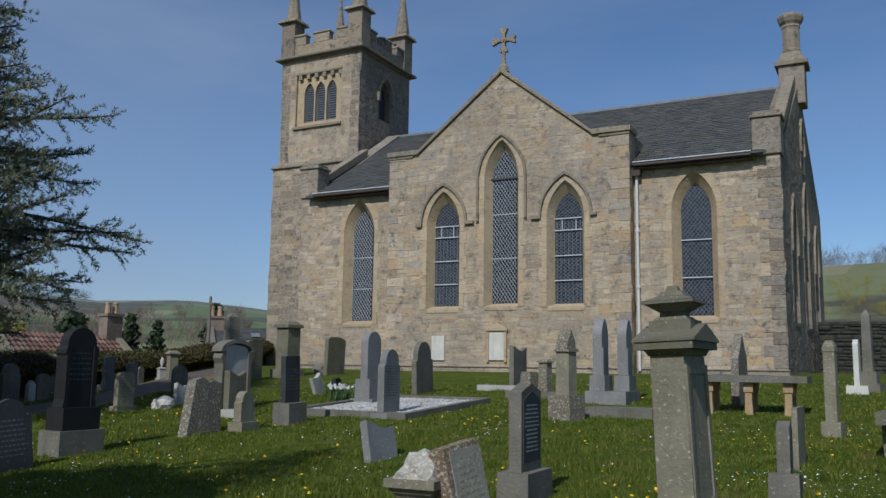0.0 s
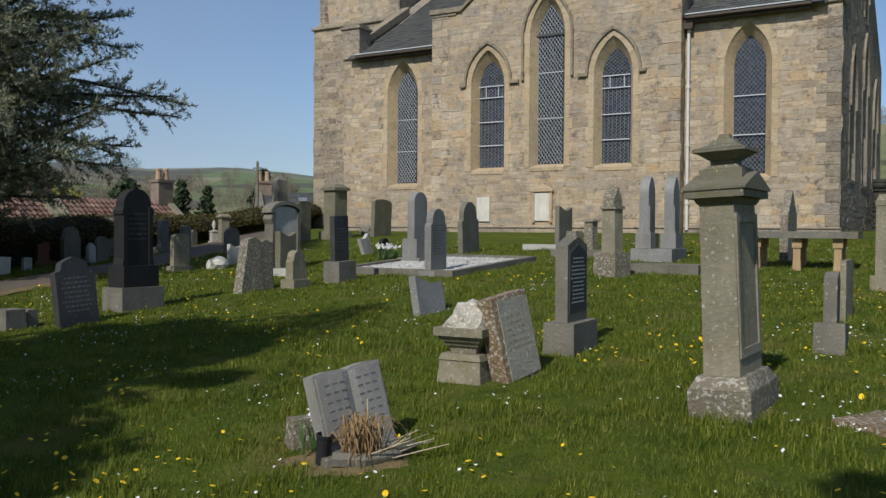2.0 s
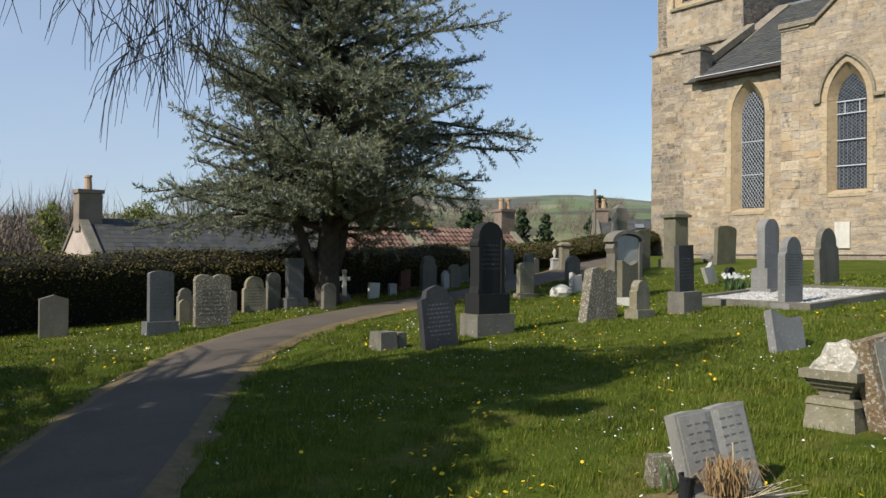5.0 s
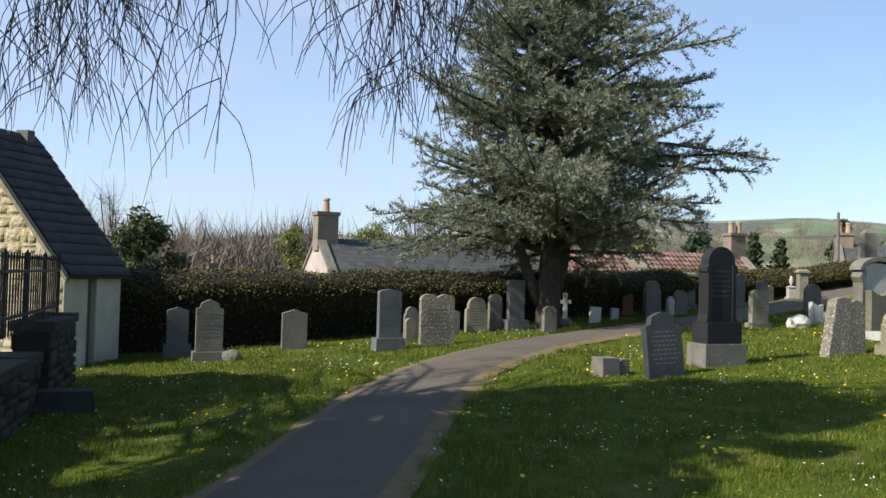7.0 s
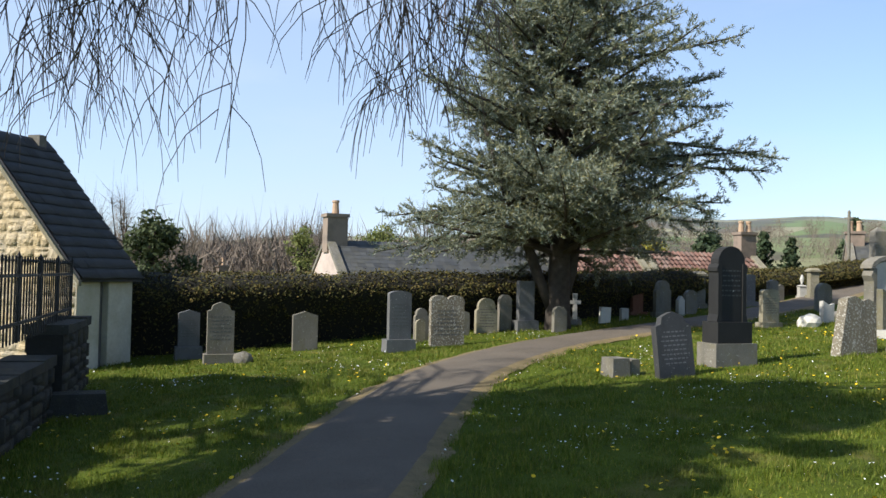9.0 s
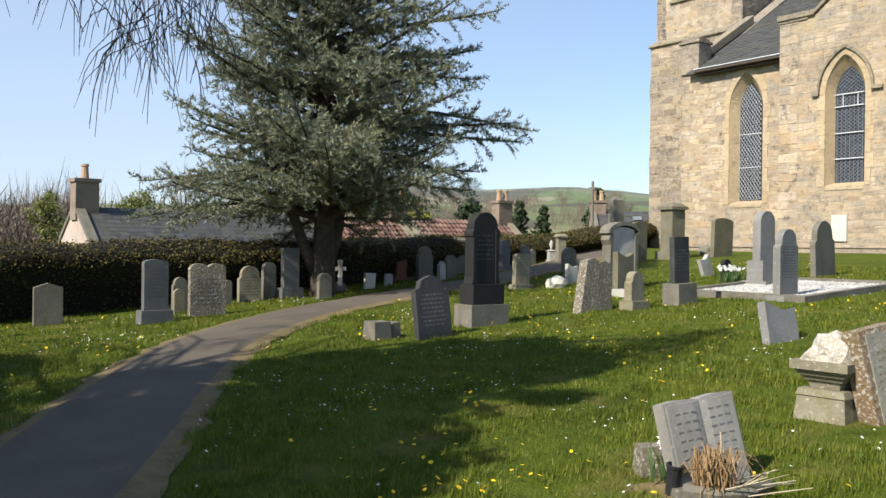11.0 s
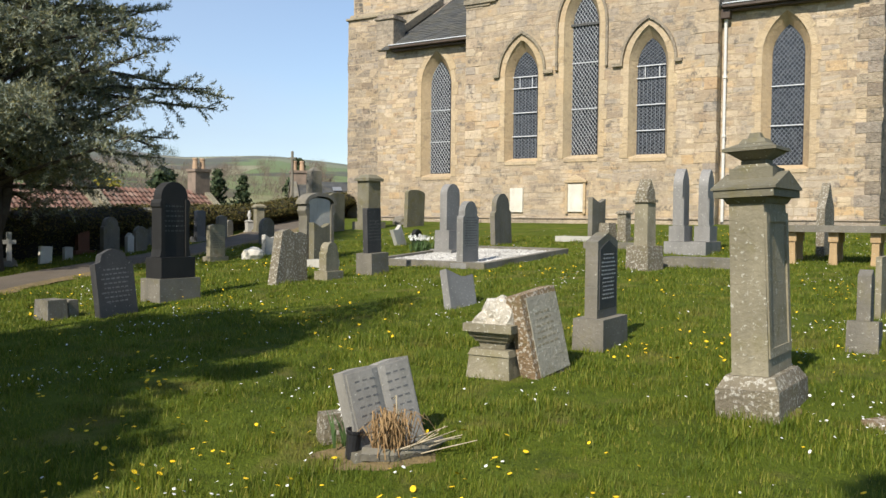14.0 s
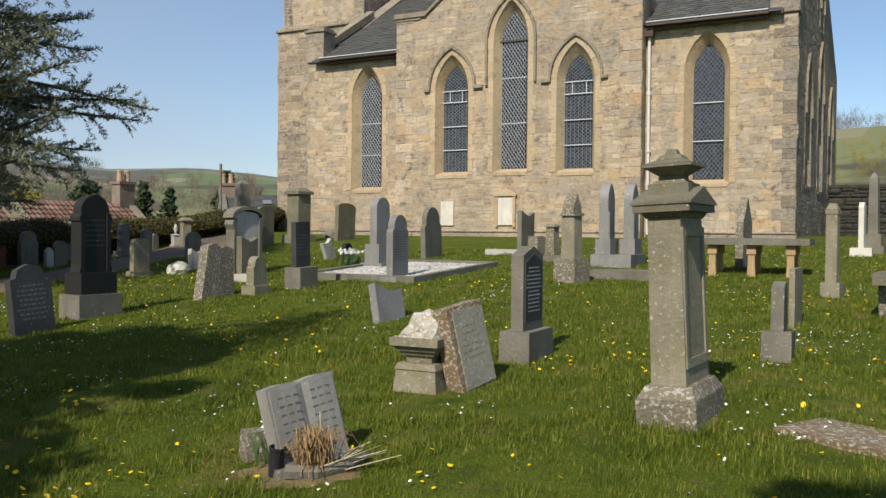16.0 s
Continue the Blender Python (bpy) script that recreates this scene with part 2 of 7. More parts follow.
M_ochre = plain("ochre_harled_stone", (0.55, 0.42, 0.22), (0.46, 0.40, 0.30), 2.4, 0.92, 0.06)
M_clay_pot = plain("clay_chimney_pot", (0.48, 0.33, 0.21), (0.40, 0.27, 0.17), 5, 0.85)
M_gravel = plain("white_gravel", (0.50, 0.48, 0.45), (0.20, 0.19, 0.175), 34, 0.9, 0.05)
M_wood = plain("dark_louvre_wood", (0.10, 0.09, 0.08), (0.15, 0.14, 0.125), 8, 0.8)
M_plastic = plain("black_plastic", (0.018, 0.018, 0.02), (0.03, 0.03, 0.032), 8, 0.4)
M_straw = plain("dry_straw", (0.40, 0.27, 0.13), (0.20, 0.115, 0.05), 18, 0.9)
M_stick = plain("bleached_stick", (0.50, 0.43, 0.30), (0.34, 0.28, 0.18), 18, 0.9)
M_bark = plain("grey_brown_bark", (0.048, 0.038, 0.030), (0.085, 0.070, 0.055), 9, 0.95, 0.02)
M_twig = plain("birch_twig", (0.11, 0.075, 0.055), (0.16, 0.12, 0.09), 9, 0.8)
M_earth = plain("bare_earth", (0.23, 0.165, 0.075), (0.13, 0.105, 0.05), 6, 0.95, 0.03)
M_ink = plain("worn_lettering", (0.10, 0.095, 0.085), (0.14, 0.135, 0.12), 12, 0.8)
M_ink_pale = plain("pale_lettering", (0.52, 0.52, 0.50), (0.42, 0.42, 0.40), 12, 0.7)
M_yellow = plain("yellow_petals", (0.85, 0.60, 0.02), (0.80, 0.48, 0.01), 20, 0.7)
M_petal = plain("white_petals", (0.82, 0.82, 0.78), (0.74, 0.74, 0.68), 20, 0.7)

n = Nodes("window_glass")
M_glass = n.done(n.mix(n.ramp(n.noise(14, 3), 0.35, 0.7), (0.012, 0.015, 0.02), (0.04, 0.045, 0.055)), n.ramp(n.noise(6, 3), 0.3, 0.7, 0.12, 0.4), n.noise(9, 2), 0.004, 0.5)


def leafage(name, colors, rough=0.65, through=0.25):
    n = Nodes(name)
    ramp = n.t.nodes.new("ShaderNodeValToRGB")
    while len(ramp.color_ramp.elements) < len(colors):
        ramp.color_ramp.elements.new(0.5)
    for i, c in enumerate(colors):
        ramp.color_ramp.elements[i].position, ramp.color_ramp.elements[i].color = i / (len(colors) - 1), (*c, 1)
    n.link(n.math("FRACT", n.math("ADD", n.geo.outputs["Random Per Island"], n.noise(0.9, 3))), ramp.inputs[0])
    m = n.done(ramp.outputs[0], rough, None, spec=0.2)
    if through:
        tr = n.put("ShaderNodeBsdfTranslucent")
        n.link(ramp.outputs[0], tr.inputs[0])
        mx = n.put("ShaderNodeMixShader")
        mx.inputs[0].default_value = through
        out = n.t.nodes["Material Output"]
        n.link(n.b.outputs[0], mx.inputs[1])
        n.link(tr.outputs[0], mx.inputs[2])
        n.link(mx.outputs[0], out.inputs[0])
    return m


M_needles = leafage("blue_green_needles", [(0.100, 0.130, 0.085), (0.145, 0.172, 0.122), (0.25, 0.225, 0.09), (0.105, 0.138, 0.105), (0.35, 0.37, 0.29), (0.20, 0.195, 0.07)], 0.55, 0.2)
M_hedge = leafage("hedge_leaves", [(0.050, 0.052, 0.014), (0.085, 0.078, 0.020), (0.13, 0.095, 0.026), (0.030, 0.034, 0.011)], 0.75, 0.06)
# near-black for dark twigs and the shade inside the hedge, coloured in
M_hedge_inner_shade = plain("shaded_hedge_interior", (0.014, 0.013, 0.008), (0.022, 0.019, 0.012), 8, 0.95)
M_conifer = leafage("dark_conifer", [(0.03, 0.05, 0.02), (0.045, 0.065, 0.03), (0.06, 0.075, 0.03)], 0.7, 0.1)
M_shrub = leafage("shrub_leaves", [(0.06, 0.08, 0.03), (0.09, 0.11, 0.04), (0.045, 0.06, 0.025)], 0.6, 0.2)
M_spring = leafage("spring_foliage", [(0.16, 0.19, 0.05), (0.20, 0.20, 0.06), (0.13, 0.16, 0.05)], 0.7, 0.25)
M_gorse = leafage("gorse_flower", [(0.42, 0.32, 0.03), (0.30, 0.26, 0.04), (0.16, 0.17, 0.04)], 0.7, 0.2)
M_bare = leafage("bare_twigs", [(0.16, 0.12, 0.09), (0.20, 0.16, 0.12), (0.13, 0.105, 0.08)], 0.9, 0.0)
M_bleached = gravestone("bleached_broken_stone", (0.66, 0.62, 0.52), (0.50, 0.44, 0.34), (0.80, 0.77, 0.68), 0.45, bump=0.03)
M_warm = gravestone("warm_sandstone", (0.50, 0.35, 0.18), (0.38, 0.26, 0.14), amount=0.12)
M_book = gravestone("weathered_grey_marble", (0.34, 0.322, 0.285), (0.235, 0.222, 0.192), amount=0.10, moss=0.15, bump=0.004)
M_slab = gravestone("pale_green_slab", (0.37, 0.35, 0.28), (0.28, 0.265, 0.21), amount=0.25, moss=0.2)
n = Nodes("grass_blades")
ramp = n.t.nodes.new("ShaderNodeValToRGB")
for e, (p, c) in zip([ramp.color_ramp.elements[0], ramp.color_ramp.elements.new(0.4), ramp.color_ramp.elements.new(0.75), ramp.color_ramp.elements[-1]], ((0, (0.078, 0.118, 0.010)), (0.4, (0.118, 0.156, 0.013)), (0.75, (0.180, 0.205, 0.020)), (1, (0.27, 0.24, 0.05)))):
    e.position, e.color = p, (*c, 1)
n.link(n.geo.outputs["Random Per Island"], ramp.inputs[0])
c = n.mix(n.ramp(n.noise(3.6, 6, 0.7), 0.48, 0.62, 0, 0.65), ramp.outputs[0], (0.048, 0.084, 0.007))
c = n.mix(n.ramp(n.noise(1.7, 5, 0.6), 0.55, 0.70, 0, 0.55), c, (0.20, 0.185, 0.04))
M_blade = n.done(c, 0.6, None, spec=0.2)
tr = n.put("ShaderNodeBsdfTranslucent")
n.link(c, tr.inputs[0])
mx = n.put("ShaderNodeMixShader")
mx.inputs[0].default_value = 0.25
n.link(n.b.outputs[0], mx.inputs[1])
n.link(tr.outputs[0], mx.inputs[2])
n.link(mx.outputs[0], n.t.nodes["Material Output"].inputs[0])
M_daff = leafage("daffodil_leaves", [(0.09, 0.15, 0.05), (0.12, 0.19, 0.07)], 0.5, 0.2)

# turf near by, fields and woods far off
n = Nodes("turf_and_hazed_fields")
g1 = n.mix(n.ramp(n.noise(0.8, 5), 0.3, 0.7), (0.066, 0.092, 0.009), (0.105, 0.134, 0.014))
g1 = n.mix(n.ramp(n.noise(3.2, 5, 0.65), 0.50, 0.66, 0, 0.7), g1, (0.045, 0.064, 0.010))
g1 = n.mix(n.ramp(n.noise(1.7, 5, 0.6), 0.54, 0.70, 0, 0.6), g1, (0.19, 0.155, 0.05))
vor = n.put("ShaderNodeTexVoronoi", Scale=0.0075)
mpn = n.put("ShaderNodeMapping")
mpn.inputs["Scale"].default_value = (1, 1, 0.0)
n.link(n.geo.outputs["Position"], mpn.inputs[0])
n.link(mpn.outputs[0], vor.inputs["Vector"])
sep = n.put("ShaderNodeSeparateColor")
n.link(vor.outputs["Color"], sep.inputs[0])
f1 = n.mix(n.ramp(sep.outputs[0], 0.1, 0.9), (0.15, 0.175, 0.075), (0.24, 0.22, 0.125))
f1 = n.mix(n.ramp(sep.outputs[1], 0.55, 0.6, 0, 0.8), f1, (0.11, 0.16, 0.045))
f1 = n.mix(n.ramp(sep.outputs[2], 0.55, 0.57, 0, 0.5), f1, (0.21, 0.185, 0.12))
f1 = n.mix(n.ramp(n.noise(0.009, 7, 0.62), 0.52, 0.56, 0, 0.85), f1, (0.080, 0.068, 0.050))
f1 = n.mix(n.ramp(n.noise(0.09, 6, 0.7), 0.55, 0.7, 0, 0.5), f1, (0.085, 0.085, 0.05))
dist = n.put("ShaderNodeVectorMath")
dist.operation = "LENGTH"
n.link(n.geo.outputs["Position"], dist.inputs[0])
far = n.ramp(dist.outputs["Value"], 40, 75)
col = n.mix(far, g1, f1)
# distance haze is coloured in: far ground fades to pale blue-grey
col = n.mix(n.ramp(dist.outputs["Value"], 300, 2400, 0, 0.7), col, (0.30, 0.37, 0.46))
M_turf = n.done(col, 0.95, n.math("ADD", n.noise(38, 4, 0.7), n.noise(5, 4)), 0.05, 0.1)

n = Nodes("asphalt_path")
c = n.mix(n.ramp(n.noise(1.3, 5), 0.3, 0.7), (0.118, 0.095, 0.068), (0.160, 0.130, 0.095))
c = n.mix(n.ramp(n.noise(70, 3, 0.7), 0.35, 0.75, 0, 0.6), c, (0.05, 0.047, 0.045))
c = n.mix(n.ramp(n.noise(2.8, 6, 0.7), 0.6, 0.72, 0, 0.5), c, (0.19, 0.14, 0.09))
M_path = n.done(c, 0.9, n.noise(90, 4, 0.7), 0.008, 0.25)

# ---------------------------------------------------------------- building blocks


def part(name, bm, material, parent=None, label="", bevel=0.0, smooth=False):
    """Links a bmesh as one mesh object under a thing or a part."""
    if bevel:
        edges = [e for e in bm.edges if len(e.link_faces) == 2 and e.calc_face_angle(0) > 0.5]
        bmesh.ops.bevel(bm, geom=edges, offset=bevel, segments=1, affect="EDGES", clamp_overlap=True)
    bmesh.ops.recalc_face_normals(bm, faces=bm.faces)
    me = bpy.data.meshes.new(name)
    bm.to_mesh(me)
    bm.free()
    if smooth:
        me.polygons.foreach_set("use_smooth", [True] * len(me.polygons))
    me.materials.append(material)
    ob = new(name, me)
    if parent:
        ob.parent = parent
    if label:
        ob["label"] = label
    return ob


def raw(name, verts, faces, material, parent=None, smooth=False):
    """Links a large mesh from arrays of points and faces."""
    me = bpy.data.meshes.new(name)
    v = np.asarray(verts, dtype=np.float32)
    f = np.asarray(faces, dtype=np.int32)
    k = f.shape[1]
    me.vertices.add(len(v))
    me.vertices.foreach_set("co", v.ravel())
    me.loops.add(f.size)
    me.loops.foreach_set("vertex_index", f.ravel())
    me.polygons.add(len(f))
    me.polygons.foreach_set("loop_start", np.arange(0, f.size, k, dtype=np.int32))
    if smooth:
        me.polygons.foreach_set("use_smooth", np.ones(len(f), dtype=bool))
    me.update(calc_edges=True)
    me.validate()
    me.materials.append(material)
    ob = new(name, me)
    if parent:
        ob.parent = parent
    return ob


def thing(name, x, y, z, rz, label, category, group=""):
    ob = new(name)
    ob.empty_display_size = 0.2
    ob.matrix_world = pose(x, y, z, 0, 0, rz)
    return tagged(ob, label, category, group)


def box(bm, x0, x1, y0, y1, z0, z1, top=1.0):
    """A box; top: how much its upper face is drawn in."""
    cx, cy = (x0 + x1) / 2, (y0 + y1) / 2
    v = [bm.verts.new((cx + (x - cx) * s, cy + (y - cy) * s, z)) for z, s in ((z0, 1.0), (z1, top)) for x, y in ((x0, y0), (x1, y0), (x1, y1), (x0, y1))]
    for f in ((0, 3, 2, 1), (4, 5, 6, 7), (0, 1, 5, 4), (1, 2, 6, 5), (2, 3, 7, 6), (3, 0, 4, 7)):
        bm.faces.new([v[i] for i in f])
    return v


def prism(bm, outline, y0, y1):
    """An outline of (x, z) drawn out from y0 to y1."""
    a = [bm.verts.new((x, y0, z)) for x, z in outline]
    b = [bm.verts.new((x, y1, z)) for x, z in outline]
    bm.faces.new(a)
    bm.faces.new(b[::-1])
    for i in range(len(a)):
        j = (i + 1) % len(a)
        bm.faces.new((a[i], b[i], b[j], a[j]))


def lathe(bm, profile, sides=16, cx=0.0, cy=0.0, turn=0.0):
    """A turned shape from (radius, z) pairs."""
    rings = [[bm.verts.new((cx + r * math.cos(turn + 2 * math.pi * i / sides), cy + r * math.sin(turn + 2 * math.pi * i / sides), z)) for i in range(sides)] for r, z in profile]
    for a, b in zip(rings, rings[1:]):
        for i in range(sides):
            j = (i + 1) % sides
            bm.faces.new((a[i], a[j], b[j], b[i]))
    bm.faces.new(rings[0][::-1])
    bm.faces.new(rings[-1])


def tube(bm, points, radii, sides=6):
    points = [Vector(p) for p in points]
    rings = []
    for i, p in enumerate(points):
        d = (points[min(i + 1, len(points) - 1)] - points[max(i - 1, 0)]).normalized()
        s = d.cross(Vector((0.3, 0.2, 1)) if abs(d.z) < 0.9 else Vector((1, 0, 0))).normalized()
        u = s.cross(d)
        rings.append([bm.verts.new(p + (s * math.cos(2 * math.pi * k / sides) + u * math.sin(2 * math.pi * k / sides)) * radii[i]) for k in range(sides)])
    for a, b in zip(rings, rings[1:]):
        for k in range(sides):
            j = (k + 1) % sides
            bm.faces.new((a[k], a[j], b[j], b[k]))
    bm.faces.new(rings[0][::-1])
    bm.faces.new(rings[-1])


def arc(cx, cz, r, a0, a1, steps):
    return [(cx + r * math.cos(radians(a0 + (a1 - a0) * i / steps)), cz + r * math.sin(radians(a0 + (a1 - a0) * i / steps))) for i in range(steps + 1)]


def lancet(cx, w, z0, apex, spring, steps=8):
    """A pointed opening: outline (x, z), counter-clockwise from lower left... sill z0, springing and apex heights."""
    h, half = apex - spring, w / 2
    r = (half * half + h * h) / (2 * half)
    a = math.degrees(math.asin(min(1, h / r)))
    right = arc(cx + half - r, spring, r, 0, a, steps)
    left = [(2 * cx - x, z) for x, z in right[::-1]]
    return [(cx - half, z0), (cx + half, z0)] + right + left[1:]


def inside(x, z, outline):
    hit = False
    for (x0, z0), (x1, z1) in zip(outline, outline[1:] + outline[:1]):
        if (z0 > z) != (z1 > z) and x < (x1 - x0) * (z - z0) / (z1 - z0) + x0:
            hit = not hit
    return hit


def holed(bm, outer, holes, y0, y1):
    """A wall slab with openings cut through it, from outlines of (x, z)."""
    edges = []
    for loop in (outer, *holes):
        vs = [bm.verts.new((x, y0, z)) for x, z in loop]
        edges += [bm.edges.new((vs[i], vs[(i + 1) % len(vs)])) for i in range(len(vs))]
    made = bmesh.ops.triangle_fill(bm, use_beauty=True, edges=edges)
    faces = [f for f in made["geom"] if isinstance(f, bmesh.types.BMFace)]
    bad = [f for f in faces if any(inside(f.calc_center_median().x, f.calc_center_median().z, h) for h in holes)]
    bmesh.ops.delete(bm, geom=bad, context="FACES_ONLY")
    faces = [f for f in faces if f.is_valid]
    ext = bmesh.ops.extrude_face_region(bm, geom=faces)
    bmesh.ops.translate(bm, vec=(0, y1 - y0, 0), verts=[v for v in ext["geom"] if isinstance(v, bmesh.types.BMVert)])


def ring(bm, inner, outer, y0, y1):
    """A band between two outlines of the same count, open at the foot if the outlines are."""
    n = len(inner)
    a, b = [bm.verts.new((x, y0, z)) for x, z in outer], [bm.verts.new((x, y0, z)) for x, z in inner]
    c, d = [bm.verts.new((x, y1, z)) for x, z in outer], [bm.verts.new((x, y1, z)) for x, z in inner]
    for i in range(n - 1):
        j = i + 1
        for f in ((a[i], a[j], b[j], b[i]), (a[i], c[i], c[j], a[j]), (b[i], b[j], d[j], d[i]), (c[i], d[i], d[j], c[j])):
            bm.faces.new(f)
    for i in (0, n - 1):
        bm.faces.new((a[i], b[i], d[i], c[i]))


# ---------------------------------------------------------------- ground
HEDGE = [(-16.6, -6.0), (-16.9, 0.0), (-17.3, 8.0), (-18.7, 14.5), (-21.2, 21.0), (-23.3, 26.5), (-24.8, 33.0)]


def hedge_x(y):
    return float(np.interp(y, [p[1] for p in HEDGE], [p[0] for p in HEDGE]))


def smooth01(v):
    v = min(1.0, max(0.0, v))
    return v * v * (3 - 2 * v)


SKYLINE_AZ = (-180, -120, -60, -20, 0, 4, 12, 30, 38, 44, 50, 54, 58, 70, 77, 84, 95, 120, 180)
SKYLINE_EL = (2.5, 2.8, 4.5, 6.2, 6.15, 6.0, 5.6, 3.6, 3.3, 3.85, 3.5, 3.85, 3.3, 2.3, 2.3, 1.7, 1.5, 1.6, 2.5)


def ground_z(x, y):
    z = 0.063 * (y if 0 < y < 24 else (24 + 3 * (1 - math.exp(-(y - 24) / 3)) if y >= 24 else 0.35 * max(y, -30)))
    out = max(0.0, hedge_x(y) - 1.0 - x)
    z -= 3.6 * smooth01(out / 12)
    d = math.hypot(x, y)
    if d > 45:
        az = math.degrees(math.atan2(-x, y))
        el = float(np.interp(az, SKYLINE_AZ, SKYLINE_EL))
        reach = 330.0 if -60 < az < 25 else 900.0
        top = reach * math.tan(radians(el))
        rise = smooth01((d - 45) / (reach - 45)) ** 1.15
        bumps = 0.05 * top * noise.noise((x * 0.006, y * 0.006, 0.3)) * min(1, d / reach) + 0.02 * top * noise.noise((x * 0.03, y * 0.03, 1.3)) * min(1, d / reach)
        z = z * (1 - rise) + (top + 1.6) * rise + bumps
    return z


def build_ground():
    rings = np.concatenate([[0.3, 1, 2, 3], np.arange(4, 34, 1.0), np.geomspace(35, 2600, 60)])
    count = 240
    verts, faces = [(0, 0, ground_z(0, 0))], []
    for r in rings:
        for k in range(count):
            a = 2 * math.pi * k / count
            x, y = -r * math.sin(a), r * math.cos(a)
            w = 0.02 * noise.noise((x * 0.9, y * 0.9, 4)) + 0.03 * noise.noise((x * 0.25, y * 0.25, 9)) if r < 34 else 0.0
            verts.append((x, y, ground_z(x, y) + w - 0.012))
    for k in range(count):
        faces.append((0, 1 + k, 1 + (k + 1) % count, 1 + (k + 1) % count))
    for i in range(len(rings) - 1):
        for k in range(count):
            a, b = 1 + i * count + k, 1 + i * count + (k + 1) % count
            faces.append((a, a + count, b + count, b))
    me = bpy.data.meshes.new("ground")
    me.from_pydata(verts, [], [tuple(dict.fromkeys(f)) for f in faces])
    bm = bmesh.new()
    bm.from_mesh(me)
    bmesh.ops.recalc_face_normals(bm, faces=bm.faces)
    for f in bm.faces:
        f.smooth = True
    bm.to_mesh(me)
    bm.free()
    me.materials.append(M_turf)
    ob = new("ground", me)
    tagged(ob, "sloping green churchyard turf running out to fields and hills", "ground", kind="structure")


build_ground()

PATH_MID = [(6.0, -5.2), (2.0, -3.2), (-2.2, -1.15), (-5.85, 1.27), (-8.3, 2.72), (-10.9, 4.5), (-12.9, 6.8), (-14.0, 9.2), (-15.2, 12.8), (-16.9, 16.4), (-18.9, 19.8), (-21.8, 24.4)]


def along(points, step):
    """Evenly spaced points on a smooth line through the points."""
    out = []
    for i in range(len(points) - 1):
        p = [Vector((*points[max(0, min(len(points) - 1, i + k))], 0)) for k in (-1, 0, 1, 2)]
        m = max(2, int((p[2] - p[1]).length / step))
        for j in range(m):
            t = j / m
            out.append(0.5 * ((2 * p[1]) + (p[2] - p[0]) * t + (2 * p[0] - 5 * p[1] + 4 * p[2] - p[3]) * t * t + (3 * p[1] - p[0] - 3 * p[2] + p[3]) * t ** 3))
    out.append(Vector((*points[-1], 0)))
    return out


PATH_LINE = along(PATH_MID, 0.3)


def strip(name, line, half, lift, material, wobble, label, category):
    verts, faces, across = [], [], 8
    for i, p in enumerate(line):
        d = (line[min(i + 1, len(line) - 1)] - line[max(i - 1, 0)]).normalized()
        side = Vector((d.y, -d.x, 0))
        for k in range(across + 1):
            s = (2 * k / across - 1) * half
            if k in (0, across):
                s *= 1 + wobble * noise.noise((p.x * 2.3, p.y * 2.3, k))
            q = p + side * s
            edge = -0.03 if k in (0, across) else 0.0
            verts.append((q.x, q.y, ground_z(q.x, q.y) + lift + edge + 0.012 * (1 - (s / half) ** 2)))
    for i in range(len(line) - 1):
        for k in range(across):
            a = i * (across + 1) + k
            faces.append((a, a + 1, a + across + 2, a + across + 1))
    ob = raw(name, verts, faces, material, smooth=True)
    return tagged(ob, label, category, kind="structure")


strip("path_verge", PATH_LINE, 0.80, 0.022, M_earth, 0.20, "worn brown earth edge along the asphalt path", "verge")
strip("path", PATH_LINE, 0.67, 0.040, M_path, 0.07, "grey asphalt path curving through the churchyard", "path")

# ---------------------------------------------------------------- church
CH = Vector((-10.9, 25.5, 1.5))
church = thing("church", *CH, 0, "tan sandstone parish church with lancet windows, slate roof and square tower", "church")
EAST = Matrix.Rotation(radians(90), 4, "Z")
# the end wall splays a little outwards to the north
EAST_WALL = Matrix(((0.02, -1, 0, -0.51), (1, 0, 0, 0), (0, 0, 1, 0), (0, 0, 0, 1)))
FRONT = Matrix.Identity(4)


def cpart(name, bm, material, parent=church, label="", bevel=0.0, turn=FRONT, at=(0, 0, 0), smooth=False):
    """A part of the church, built in world metres; turn and at place what was built on a flat elevation."""
    bmesh.ops.transform(bm, matrix=Matrix.Translation(Vector(at) - CH) @ turn, verts=bm.verts)
    return part(name, bm, material, parent, label, bevel, smooth)


def courses(u0, u1, z0, z1, top, holes, rise, length, rng):
    """Rectangles of coursed rubble that keep clear of the holes and below the line top(u)."""
    out, z = [], z0
    while z < z1 - 0.06:
        h = min(rng.uniform(*rise), z1 - z)
        if z1 - z - h < 0.1:
            h = z1 - z
        us = np.arange(u0, u1 + 0.001, 0.04)
        ok = [z + h <= top(u) + 0.03 and not any(inside(u, z + f * h, o) for o in holes for f in (0.05, 0.5, 0.95)) for u in us]
        i = 0
        while i < len(us):
            if not ok[i]:
                i += 1
                continue
            j = i
            while j + 1 < len(us) and ok[j + 1]:
                j += 1
            a, b = us[i], us[j]
            if b - a > 0.07:
                u = a
                while u < b - 1e-6:
                    w = rng.uniform(*length)
                    if b - u - w < length[0] * 0.7:
                        w = b - u
                    w = min(w, b - u)
                    if h > 0.17 and w < 0.6 and rng.random() < 0.42:
                        s = rng.uniform(0.35, 0.65)
                        out += [(u, u + w, z, z + h * s), (u, u + w, z + h * s, z + h)]
                    else:
                        out.append((u, u + w, z, z + h))
                    u += w
            i = j + 1
        z += h
    return out


